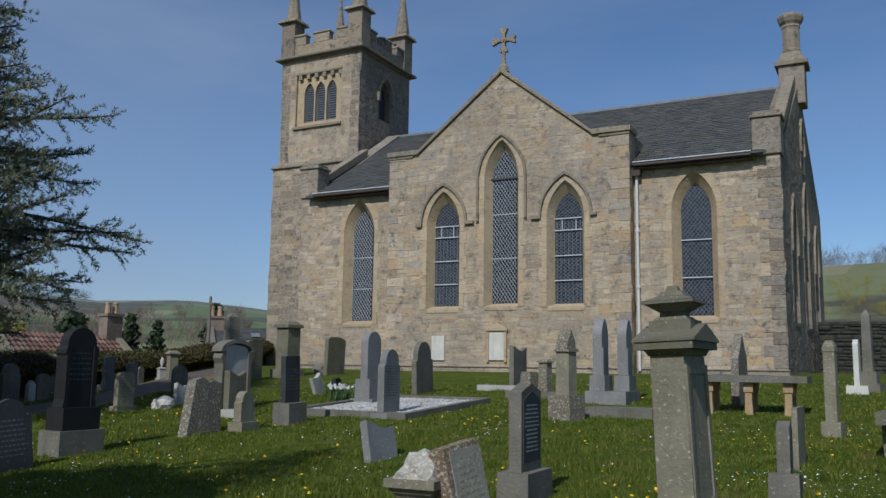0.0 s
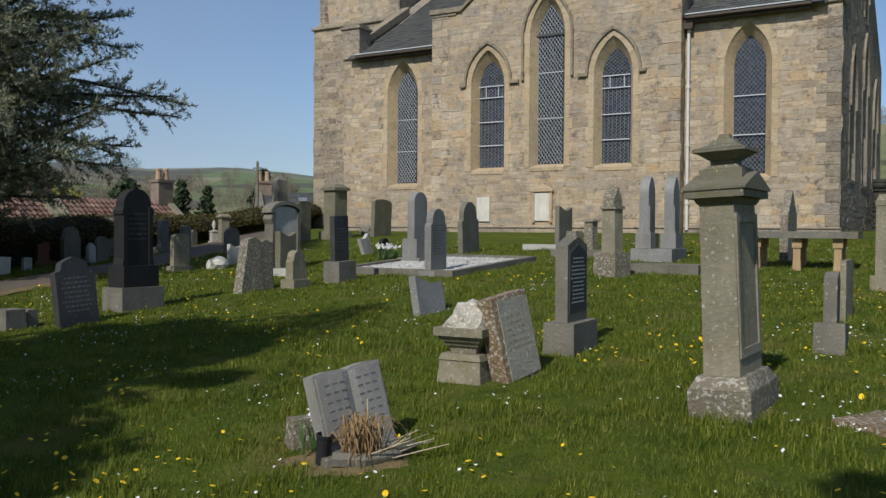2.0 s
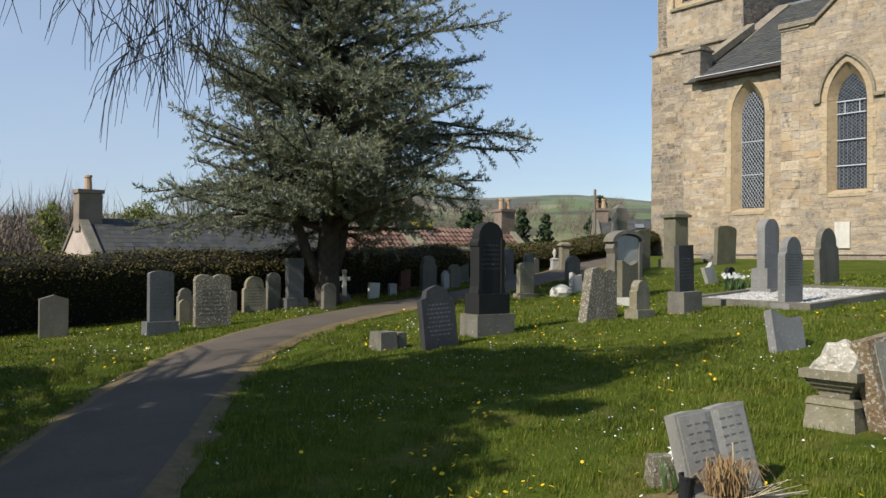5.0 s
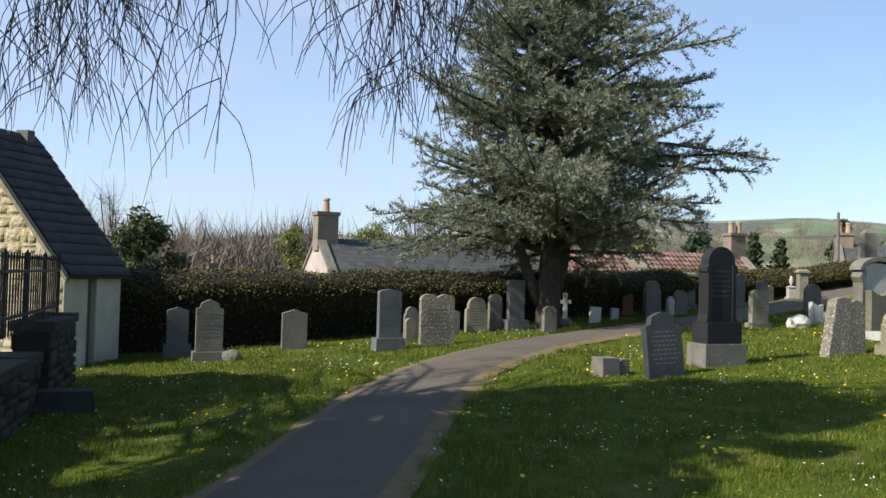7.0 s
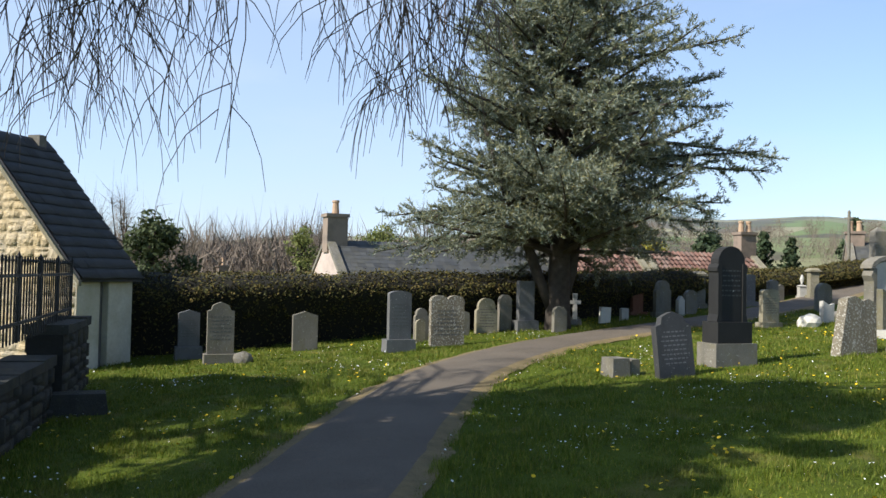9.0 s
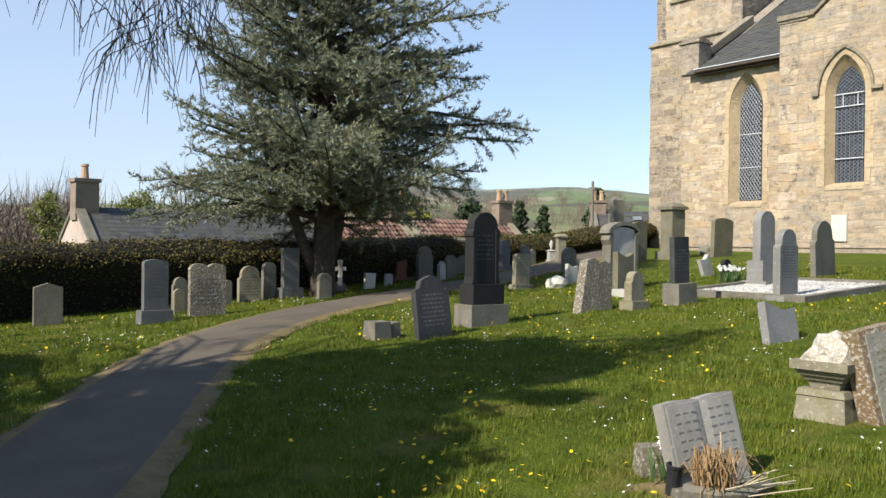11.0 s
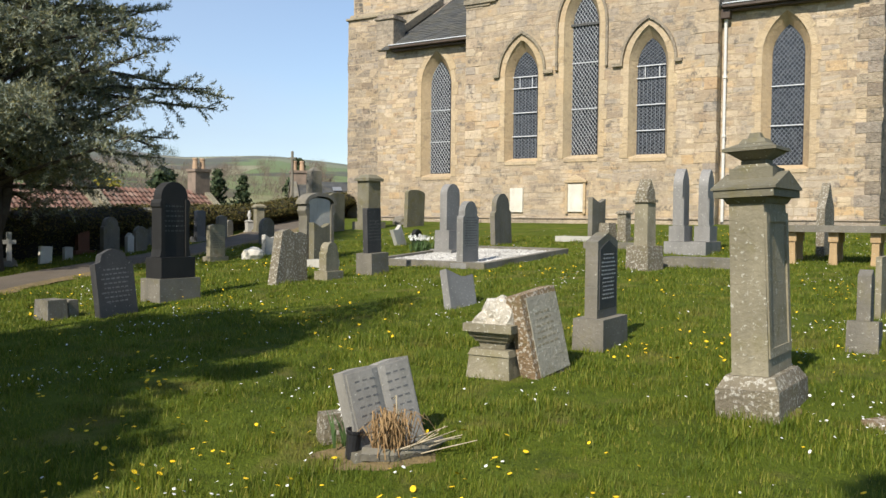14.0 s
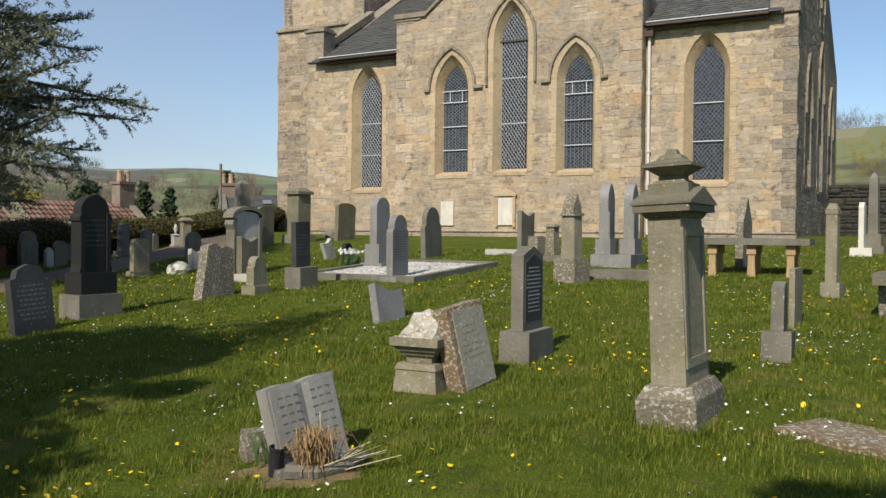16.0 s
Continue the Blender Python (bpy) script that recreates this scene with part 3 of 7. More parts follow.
def sway(u, z):
    """How far the courses wander from level and plumb at a place on a wall."""
    return 0.10 * noise.noise((u * 0.75, z * 1.1, 3.3)) + 0.05 * noise.noise((u * 2.6, z * 2.2, 8.1)), 0.075 * noise.noise((u * 0.8, z * 0.9, 1.7)) + 0.05 * noise.noise((u * 2.4, z * 2.1, 5.2))


def block_mesh(rects, y0, rng, proud=(0.0, 0.007), joint=0.004, origin=None):
    """Blocks with drafted edges standing a little proud of the wall's face at y0; origin: where on a wandering wall they lie."""
    verts, faces = [], []
    for u0, u1, z0, z1 in rects:
        g, c = joint, min(0.012, (z1 - z0) * 0.12)
        p = rng.uniform(*proud)
        t = [rng.uniform(-0.004, 0.004) for _ in range(4)]
        k = len(verts)
        for (u, z), e in zip(((u0 + g, z0 + g), (u1 - g, z0 + g), (u1 - g, z1 - g), (u0 + g, z1 - g)), t):
            verts.append((u + e, y0 + 0.01, z + e))
        for (u, z), e in zip(((u0 + g + c, z0 + g + c), (u1 - g - c, z0 + g + c), (u1 - g - c, z1 - g - c), (u0 + g + c, z1 - g - c)), t):
            verts.append((u + e, y0 - p + e, z + e))
        if origin is not None:
            for i in range(k, k + 8):
                u, y, z = verts[i]
                du, dz = sway(u + origin[0], z + origin[1])
                verts[i] = (u + du + rng.uniform(-0.008, 0.008), y, z + dz + rng.uniform(-0.008, 0.008))
        faces += [(k + 4, k + 5, k + 6, k + 7)] + [(k + i, k + (i + 1) % 4, k + 4 + (i + 1) % 4, k + 4 + i) for i in range(4)]
    return verts, faces


def block_part(name, rects, y0, material, parent, rng, turn=FRONT, at=(0, 0, 0)):
    if not rects:
        return
    v, f = block_mesh(rects, y0, rng, origin=(0, 0))
    bm = bmesh.new()
    vs = [bm.verts.new(p) for p in v]
    for q in f:
        bm.faces.new([vs[i] for i in q])
    ob = cpart(name, bm, material, parent, turn=turn, at=at)
    tagged(ob, kind="stuff")


PIECES = []  # stones that become objects of their own at the end of the script


def stonework(wall, rects, y0, material, rng, turn=FRONT, at=(0, 0, 0), single=None):
    """Lays the blocks of a wall; those for which single() holds are set apart as pieces."""
    apart = [r for r in rects if single and single(r)][:290]
    chosen = set(apart)
    block_part("stonework", [r for r in rects if r not in chosen], y0, material, wall, rng, turn, at)
    for r in apart:
        PIECES.append((wall, r, y0, material))


def lattice(bm, outline, step, slope, widths, y0, y1):
    """Diagonal wires both ways across an outline, rising and falling ones of their own widths."""
    xs, zs = [p[0] for p in outline], [p[1] for p in outline]
    for sign, width in zip((1, -1), widths):
        x0, x1, zlo, zhi = min(xs), max(xs), min(zs), max(zs)
        reach = (x1 - x0) * slope
        c = zlo - reach
        while c < zhi + reach:
            run = []
            for k in range(41):
                x = x0 + (x1 - x0) * k / 40
                z = c + sign * slope * (x - x0)
                if inside(x, z, outline):
                    run.append((x, z))
            if len(run) > 1:
                (xa, za), (xb, zb) = run[0], run[-1]
                d = Vector((xb - xa, zb - za)).normalized()
                px, pz = -d.y * width / 2, d.x * width / 2
                prism(bm, [(xa - px, za - pz), (xb - px, zb - pz), (xb + px, zb + pz), (xa + px, za + pz)], y0, y1)
            c += step
    return bm


def band(put, outline, width, y0, y1, rng, gap=0.008, every=0.34):
    """Dressed stones round an opening, each a piece with joints; the outline starts at the sill's left end and is open along the sill."""
    path = [outline[1]] + outline[2:] + [outline[0]]
    length = [0]
    for (xa, za), (xb, zb) in zip(path, path[1:]):
        length.append(length[-1] + math.hypot(xb - xa, zb - za))

    def at(s):
        s = min(max(s, 0), length[-1])
        for i in range(len(path) - 1):
            if s <= length[i + 1] + 1e-9:
                f = (s - length[i]) / max(1e-9, length[i + 1] - length[i])
                (xa, za), (xb, zb) = path[i], path[i + 1]
                d = Vector((xb - xa, zb - za)).normalized()
                return xa + (xb - xa) * f, za + (zb - za) * f, d.y, -d.x
        return (*path[-1], 1, 0)

    s, odd = 0.0, False
    total = length[-1]
    while s < total - 0.02:
        e = min(total, s + rng.uniform(0.8, 1.2) * every)
        if total - e < 0.12:
            e = total
        w = width * (1.35 if odd else 0.9)
        odd = not odd
        inner, outer = [], []
        for k in range(4):
            x, z, nx, nz = at(s + gap + (e - s - 2 * gap) * k / 3)
            inner.append((x, z))
            outer.append((x + nx * w, z + nz * w))
        bm = bmesh.new()
        ring(bm, inner, outer, y0, y1)
        put(bm)
        s = e


def church_window(wall, cx, glass_w, sill, apex, spring, out_w, out_apex, y0, rng, pattern, turn=FRONT, at=(0, 0, 0), depth=0.30, trim=M_dressed):
    """The splayed surround, glazing and guard of one lancet. Returns the opening's outline in the wall."""
    outer = lancet(cx, out_w, sill - 0.12, out_apex, spring)
    inner = lancet(cx, glass_w, sill, apex, spring)
    win = bmesh.new()
    # splayed reveal
    a = [win.verts.new((x, y0 + 0.002, z)) for x, z in outer]
    b = [win.verts.new((x, y0 + depth, z)) for x, z in inner]
    c = [win.verts.new((x, y0 + depth + 0.1, z)) for x, z in inner]
    for i in range(len(a)):
        j = (i + 1) % len(a)
        win.faces.new((a[i], a[j], b[j], b[i]))
        win.faces.new((b[i], b[j], c[j], c[i]))
    frame_ob = cpart("window", win, trim, wall, "", turn=turn, at=at)
    bm = bmesh.new()
    prism(bm, lancet(cx, glass_w + 0.02, sill - 0.01, apex + 0.01, spring), y0 + depth + 0.02, y0 + depth + 0.05)
    cpart("pane", bm, M_glass, frame_ob, "dark leaded glass", turn=turn, at=at)
    bm = bmesh.new()
    if pattern == "guard":
        lattice(bm, inner, 0.165, 1.45, (0.004, 0.013), y0 + depth - 0.035, y0 + depth - 0.02)
        tagged(cpart("wire_guard", bm, M_wire, frame_ob, "diagonal galvanised wire guard", turn=turn, at=at), kind="stuff")
    elif pattern == "quarries":
        lattice(bm, inner, 0.145, 1.2, (0.014, 0.014), y0 + depth - 0.002, y0 + depth + 0.012)
        tagged(cpart("lead_lattice", bm, M_lead_came, frame_ob, "diamond lead lattice", turn=turn, at=at), kind="stuff")
    else:
        lattice(bm, inner, 0.11, 0.8, (0.012, 0.012), y0 + depth - 0.002, y0 + depth + 0.012)
        for k in range(7):
            x = cx - glass_w / 2 + glass_w * (k + 0.5) / 7
            box(bm, x - 0.007, x + 0.007, y0 + depth - 0.004, y0 + depth + 0.012, sill, spring)
        tagged(cpart("lead_lattice", bm, M_lead_came, frame_ob, "small lead quarries", turn=turn, at=at), kind="stuff")
    h = spring - sill
    levels = [sill + h * f for f in ((0.36, 0.72) if pattern != "small" else (0.27, 0.56, 0.86, 1.0))]
    for z in levels:
        bm = bmesh.new()
        box(bm, cx - glass_w / 2, cx + glass_w / 2, y0 + depth - 0.06, y0 + depth - 0.036, z - 0.014, z + 0.014)
        cpart("saddle_bar", bm, M_cames, frame_ob, turn=turn, at=at)
    if pattern == "small":
        for x in (cx - glass_w * 0.22, cx + glass_w * 0.28):
            bm = bmesh.new()
            box(bm, x - 0.012, x + 0.012, y0 + depth - 0.035, y0 + depth - 0.02, levels[2], levels[3])
            cpart("upright_bar", bm, M_cames, frame_ob, turn=turn, at=at)
    band(lambda piece: cpart("surround_stone", piece, trim, frame_ob, turn=turn, at=at), outer, 0.19, y0 - 0.018, y0 + 0.03, rng, 0.004, 0.42)
    bm = bmesh.new()
    box(bm, cx - out_w / 2 + 0.04, cx + out_w / 2 - 0.04, y0 - 0.022, y0 + 0.05, sill - 0.24, sill - 0.125)
    cpart("sill", bm, trim, frame_ob, turn=turn, at=at, bevel=0.01)
    return outer


def wider(outline, cx, by):
    """The outline grown outwards, to keep the rubble clear of the dressed stones."""
    zs = [z for _, z in outline]
    mid = (min(zs) + max(zs)) / 2
    return [(x + math.copysign(by, x - cx) if abs(x - cx) > 1e-6 else x, z + (by if z > mid else -by * 0.9)) for x, z in outline]


rng = random.Random(11)
Y_W, Y_T = 25.5, 25.0
FOOT = 1.2
EAVE = 7.85
# wings and the gabled middle
W_L = (-16.62, 0.85, 3.28, 7.27, 6.40, 1.28, 7.60)
W_R = (-4.92, 0.88, 3.28, 7.25, 6.40, 1.30, 7.58)
T_L = (-12.98, 0.90, 3.68, 7.18, 6.35, 1.22, 7.52)
T_R = (-8.72, 0.90, 3.68, 7.18, 6.35, 1.22, 7.52)
T_C = (-10.88, 0.88, 3.73, 8.78, 7.75, 1.20, 9.08)


def wall_with_windows(name, outer, wins, y0, thick, patterns, rng, label, single=None, turn=FRONT, at=(0, 0, 0), stone=M_wall, mortar=M_mortar, top=None, extra=(), rise=(0.12, 0.30), length=(0.14, 0.62), span=None):
    holes = [lancet(w[0], w[5], w[2] - 0.12, w[6], w[4]) for w in wins]
    bm = bmesh.new()
    holed(bm, outer, holes, y0, y0 + thick)
    wall = cpart(name, bm, mortar, church, label, turn=turn, at=at)
    for w, p in zip(wins, patterns):
        church_window(wall, *w, y0, rng, p, turn, at, trim=M_dressed if stone is M_wall else M_wall_old)
    us, zs = [p[0] for p in outer], [p[1] for p in outer]
    clear = [wider(h, w[0], 0.17) for h, w in zip(holes, wins)] + list(extra)
    rects = courses(*(span or (min(us), max(us))), 1.35, max(zs), top or (lambda u: max(zs)), clear, rise, length, rng)
    stonework(wall, rects, y0, stone, rng, turn, at, single)
    return wall


wall_with_windows("wing_wall", [(-6.7, FOOT), (-2.5, FOOT), (-2.5, EAVE), (-6.7, EAVE)], [W_R], Y_W, 0.7, ["quarries"], rng, "coursed tan sandstone wall of the east wing")
wall_with_windows("wing_wall", [(-19.2, FOOT), (-15.1, FOOT), (-15.1, EAVE), (-19.2, EAVE)], [W_L], Y_W, 0.7, ["guard"], rng, "coursed tan sandstone wall of the west wing")


def gable_top(u):
    d = abs(u + 10.9)
    return 8.86 if d > 3.06 else 8.86 + (11.32 - 8.86) * (3.06 - d) / 3.06


gable_wall = wall_with_windows("gable_wall", [(-15.1, FOOT), (-6.7, FOOT), (-6.7, 8.86), (-7.84, 8.86), (-10.9, 11.32), (-13.96, 8.86), (-15.1, 8.86)], [T_L, T_C, T_R], Y_T, 0.7, ["small", "guard", "small"], rng, "tan sandstone gable wall with three lancets", lambda r: r[3] < 6.3 and r[0] < -7.0 and r[1] > -14.8, top=gable_top)
# side return of the gabled middle
for x, s in ((-6.7, 1), (-15.1, -1)):
    bm = bmesh.new()
    box(bm, min(x, x - s * 0.3), max(x, x - s * 0.3), Y_T + 0.705, Y_W + 2.5, FOOT, 8.86)
    cpart("return_wall", bm, M_wall_old)

# hood moulds and the string that joins them
for cx, half, spring, apex, foot_l, foot_r in ((-12.98, 0.80, 6.42, 7.78, 0.22, 0.33), (-8.72, 0.80, 6.42, 7.78, 0.33, 0.22), (-10.88, 0.80, 7.75, 9.28, 0.0, 0.0)):
    bm = bmesh.new()
    inn, out = lancet(cx, half * 2, 6.40, apex - 0.09, spring)[1:], lancet(cx, half * 2 + 0.16, 6.40, apex + 0.03, spring)[1:]
    inn, out = inn + [(cx - half, 6.40)], out + [(cx - half - 0.08, 6.40)]
    ring(bm, inn, out, Y_T - 0.09, Y_T + 0.02)
    for side, run in ((-1, foot_l), (1, foot_r)):
        if run:
            x = cx + side * half
            box(bm, min(x, x + side * run), max(x, x + side * run), Y_T - 0.10, Y_T + 0.02, 6.33, 6.44)
    cpart("hood_mould", bm, M_coping, gable_wall, "projecting mossy hood mould", bevel=0.012)
# raking copings, kneelers and cross
bm = bmesh.new()
lo, hi = 8.86, 11.32
for s in (-1, 1):
    prism(bm, [(-10.9, hi), (-10.9, hi + 0.17), (-10.9 + s * 3.02, lo + 0.19), (-10.9 + s * 3.10, lo)], Y_T - 0.09, Y_T + 0.75)
    prism(bm, [(-10.9 + s * 3.06, lo), (-10.9 + s * 3.02, lo + 0.17), (-10.9 + s * 4.28, lo + 0.17), (-10.9 + s * 4.28, lo)], Y_T - 0.10, Y_T + 0.75)
    prism(bm, [(-10.9 + s * 3.30, lo - 0.09), (-10.9 + s * 3.24, lo), (-10.9 + s * 4.24, lo), (-10.9 + s * 4.24, lo - 0.09)], Y_T - 0.05, Y_T + 0.02)
cpart("coping", bm, M_coping, gable_wall, "mossy gable coping stones", bevel=0.012)
bm = bmesh.new()
lathe(bm, [(0.20, 11.44), (0.17, 11.62), (0.10, 11.72), (0.075, 11.9), (0.07, 12.35)], 8, -10.95, Y_T + 0.3)
for ang in (0, 90, 180, 270):
    q = [(-0.06, 0.04), (-0.06, 0.2), (-0.15, 0.40), (-0.10, 0.43), (0, 0.39), (0.10, 0.43), (0.15, 0.40), (0.06, 0.2), (0.06, 0.04)]
    ca, sa = math.cos(radians(ang)), math.sin(radians(ang))
    prism(bm, [(-10.95 + x * ca - z * sa, 12.55 + x * sa + z * ca) for x, z in q], Y_T + 0.23, Y_T + 0.37)
lathe(bm, [(0.10, 12.47), (0.12, 12.55), (0.10, 12.63)], 8, -10.95, Y_T + 0.3)
cpart("finial_cross", bm, M_coping, gable_wall, "carved stone gable cross", bevel=0.008)
# memorial tablets on the wall
for x0, x1, z0, z1, pediment in ((-13.33, -12.86, 1.90, 2.69, False), (-11.26, -10.75, 1.92, 2.80, True)):
    bm = bmesh.new()
    box(bm, x0, x1, Y_T - 0.06, Y_T + 0.02, z0, z1)
    tab = cpart("wall_tablet", bm, M_white, gable_wall, "white limestone memorial tablet", bevel=0.006)
    if pediment:
        bm = bmesh.new()
        for a, b in ((x0 - 0.09, x0 - 0.004), (x1 + 0.004, x1 + 0.09)):
            box(bm, a, b, Y_T - 0.08, Y_T + 0.02, z0 - 0.06, z1 + 0.03)
        box(bm, x0 - 0.13, x1 + 0.13, Y_T - 0.11, Y_T + 0.02, z1 + 0.034, z1 + 0.10)
        prism(bm, [(x0 - 0.13, z1 + 0.10), (x1 + 0.13, z1 + 0.10), ((x0 + x1) / 2, z1 + 0.29)], Y_T - 0.11, Y_T + 0.02)
        cpart("tablet_frame", bm, M_dressed, tab, bevel=0.008)
# base course
bm = bmesh.new()
for x0, x1, y in ((-19.25, -15.1, Y_W), (-15.14, -6.66, Y_T), (-6.66, -2.45, Y_W)):
    prism(bm, [(x0, 1.2), (x1, 1.2), (x1, 1.68), (x0, 1.68)], y - 0.07, y + 0.01)
    prism(bm, [(x0, 1.684), (x1, 1.684), (x1, 1.74), (x0, 1.74)], y - 0.10, y + 0.01)
cpart("base_course", bm, M_wall_old, bevel=0.02)
# quoins at the corners
rq = random.Random(5)
for x, y, side in ((-2.5, Y_W, 1), (-6.7, Y_T, 1), (-15.1, Y_T, -1)):
    z, k = 1.76, 0
    top = 8.80 if y == Y_T else 7.80
    while z < top - 0.1:
        h = min(rq.uniform(0.26, 0.36), top - z)
        w = 0.62 if k % 2 else 0.36
        a, b = (x - w, x + 0.016) if side > 0 else (x - 0.016, x + w)
        bm = bmesh.new()
        box(bm, a, b, y - 0.017, y + 0.30, z + 0.003, z + h - 0.003)
        cpart("quoin", bm, M_wall if x != -2.5 else M_wall_old, bevel=0.010)
        z += h
        k += 1

# nave: side walls, roof, gables
bm = bmesh.new()
box(bm, -19.2, -2.5, 37.0, 37.5, FOOT, EAVE)
cpart("north_wall", bm, M_wall_old)


def nave_top(u):
    return 7.9 + (11.75 - 7.9) * (1 - abs(u - 31.5) / 6.0)


E1 = (28.2, 0.95, 3.3, 6.6, 5.6, 1.35, 6.95)
E2 = (31.6, 1.05, 3.3, 7.6, 6.5, 1.45, 7.95)
E3 = (35.0, 0.95, 3.3, 6.6, 5.6, 1.35, 6.95)
E4 = (31.6, 0.6, 8.7, 10.0, 9.5, 0.9, 10.25)
wall_with_windows("east_gable", [(26.205, FOOT), (37.5, FOOT), (37.5, 7.9), (31.5, 11.75), (26.205, 8.35)], [E1, E2, E3, E4], 0.0, 0.7, ["quarries", "quarries", "quarries", "small"], rng, "dark rubble end wall", turn=EAST_WALL, at=(-2.5, 0, 0), stone=M_wall_dark, mortar=M_mortar_dark, top=nave_top, rise=(0.16, 0.3), length=(0.2, 0.6), span=(25.5, 37.5))
for w in (E1, E2, E3, E4):
    bm = bmesh.new()
    half = w[5] / 2 + 0.02
    inn, out = lancet(w[0], half * 2, w[4] - 0.3, w[6] + 0.12, w[4])[1:], lancet(w[0], half * 2 + 0.2, w[4] - 0.3, w[6] + 0.26, w[4])[1:]
    inn, out = inn + [(w[0] - half, w[4] - 0.3)], out + [(w[0] - half - 0.1, w[4] - 0.3)]
    ring(bm, inn, out, -0.07, 0.01)
    cpart("hood_mould", bm, M_coping, turn=EAST_WALL, at=(-2.5, 0, 0), bevel=0.01)
bm = bmesh.new()
prism(bm, [(26.21, FOOT), (37.5, FOOT), (37.5, 7.9), (31.5, 11.75), (26.21, 8.35)], 0, 0.6)
cpart("west_gable", bm, M_wall_old, turn=EAST, at=(-18.6, 0, 0))


def slates(name, x0, x1, eave, ridge, material, parent, rng, width=0.27, show=0.20, cut=None, build=None, base=None):
    """A roof slope of lapped slates from the eave line (y, z) to the ridge line (y, z)."""
    (ya, za), (yb, zb) = eave, ridge
    run = math.hypot(yb - ya, zb - za)
    ey, ez = (yb - ya) / run, (zb - za) / run
    ny, nz = -ez, ey
    if nz < 0:
        ny, nz = -ny, -nz
    verts, faces = [], []
    rows = int(run / show)
    for r in range(rows):
        s0, s1 = r * run / rows - 0.02, (r + 1) * run / rows + 0.06
        x = x0 - (width / 2 if r % 2 else 0)
        while x < x1:
            w = width * rng.uniform(0.85, 1.15)
            a, b = max(x, x0), min(x + w, x1)
            x += w
            if b - a < 0.03 or (cut and cut((a + b) / 2, s0 / run)):
                continue
            lift = 0.028 + rng.uniform(0, 0.010)
            k = len(verts)
            g = 0.004
            drop = rng.uniform(-0.012, 0.012)
            for xx, s, l in ((a + g, s0 + drop, lift), (b - g, s0 + drop, lift), (b - g, s1, 0.004), (a + g, s1, 0.004)):
                verts.append((xx, ya + ey * s + ny * l, za + ez * s + nz * l))
            for xx in (a + g, b - g):
                verts.append((xx, ya + ey * (s0 + drop) + ny * (lift - 0.014), za + ez * (s0 + drop) + nz * (lift - 0.014)))
            faces += [(k, k + 1, k + 2, k + 3), (k + 4, k + 5, k + 1, k)]
    off = base if base is not None else CH
    ob = raw(name, np.array(verts) - np.array(off), faces, material, parent)
    return tagged(ob, kind="stuff")


bm = bmesh.new()
prism(bm, [(25.22, 7.78), (25.22, 7.84), (31.5, 11.62), (37.78, 7.84), (37.78, 7.78), (31.5, 11.50)], 0.35, 16.35)
roof = cpart("roof", bm, M_slate, turn=EAST, at=(-2.5, 0, 0), label="grey slate pitched roof")
slates("slate_covering", -18.5, -2.9, (25.18, 7.83), (31.5, 11.63), M_slate, roof, random.Random(3), cut=lambda x, f: abs(x + 10.9) < 3.9 * (1 - f * 1.1))
bm = bmesh.new()
box(bm, -18.6, -2.9, 31.40, 31.60, 11.60, 11.72)
cpart("ridge", bm, M_lead, roof, "lead ridge", bevel=0.02)
# the lower roof behind the gabled front
bm = bmesh.new()
prism(bm, [(-15.0, 8.3), (-15.0, 8.4), (-10.9, 11.30), (-6.8, 8.4), (-6.8, 8.3)], 25.75, 31.3)
cpart("roof", bm, M_slate, label="slate roof behind the gable")
for x0, x1 in ((-6.62, -3.22), (-18.45, -15.15)):
    bm = bmesh.new()
    box(bm, x0, x1, 25.10, 25.26, 7.78, 7.87)
    box(bm, x0, x1, 25.26, 25.50, 7.70, 7.77)
    cpart("gutter", bm, M_gutter, label="brown painted eaves gutter", bevel=0.012)
    bm = bmesh.new()
    box(bm, x0, x1, 25.07, 25.15, 7.874, 7.91)
    cpart("gutter_lip", bm, M_cames, label="pale lead lip along the gutter", bevel=0.008)
for x0, x1 in ((-3.22, -2.44), (-19.26, -18.47)):
    bm = bmesh.new()
    box(bm, x0, x1, 25.42, 26.15, 7.84, 8.92)
    box(bm, x0 - 0.05, x1 + 0.05, 25.36, 26.2, 8.924, 9.02)
    box(bm, x0 + 0.03, x1 - 0.03, 25.44, 26.1, 9.024, 9.12)
    cpart("skew_block", bm, M_wall_old, label="stone kneeler block at the eaves", bevel=0.015)
bm = bmesh.new()
prism(bm, [(25.95, 8.42), (25.95, 8.80), (31.5, 12.20), (31.5, 11.80)], -0.05, 0.32)
prism(bm, [(37.5, 7.9), (37.5, 8.28), (31.51, 12.20), (31.51, 11.80)], -0.05, 0.32)
cpart("skew_coping", bm, M_coping, turn=EAST, at=(-2.5, 0, 0), bevel=0.015)
bm = bmesh.new()
prism(bm, [(26.1, 8.42), (26.1, 8.74), (29.1, 10.56), (29.1, 10.24)], -0.05, 0.30)
cpart("skew_coping", bm, M_coping, turn=EAST, at=(-18.72, 0, 0), bevel=0.015)
# downpipe in the angle
bm = bmesh.new()
tube(bm, [(-6.58, 25.40, 7.70), (-6.58, 25.40, 4.6), (-6.58, 25.40, 1.65)], [0.045] * 3, 8)
for z in (7.45, 5.8, 4.1, 2.4):
    lathe(bm, [(0.065, z), (0.065, z + 0.08)], 8, -6.58, 25.40)
cpart("downpipe", bm, M_pipe, label="white painted downpipe")
bm = bmesh.new()
box(bm, -6.72, -6.44, 25.24, 25.48, 7.50, 7.77, 1.15)
cpart("rain_hopper", bm, M_gutter, bevel=0.01)
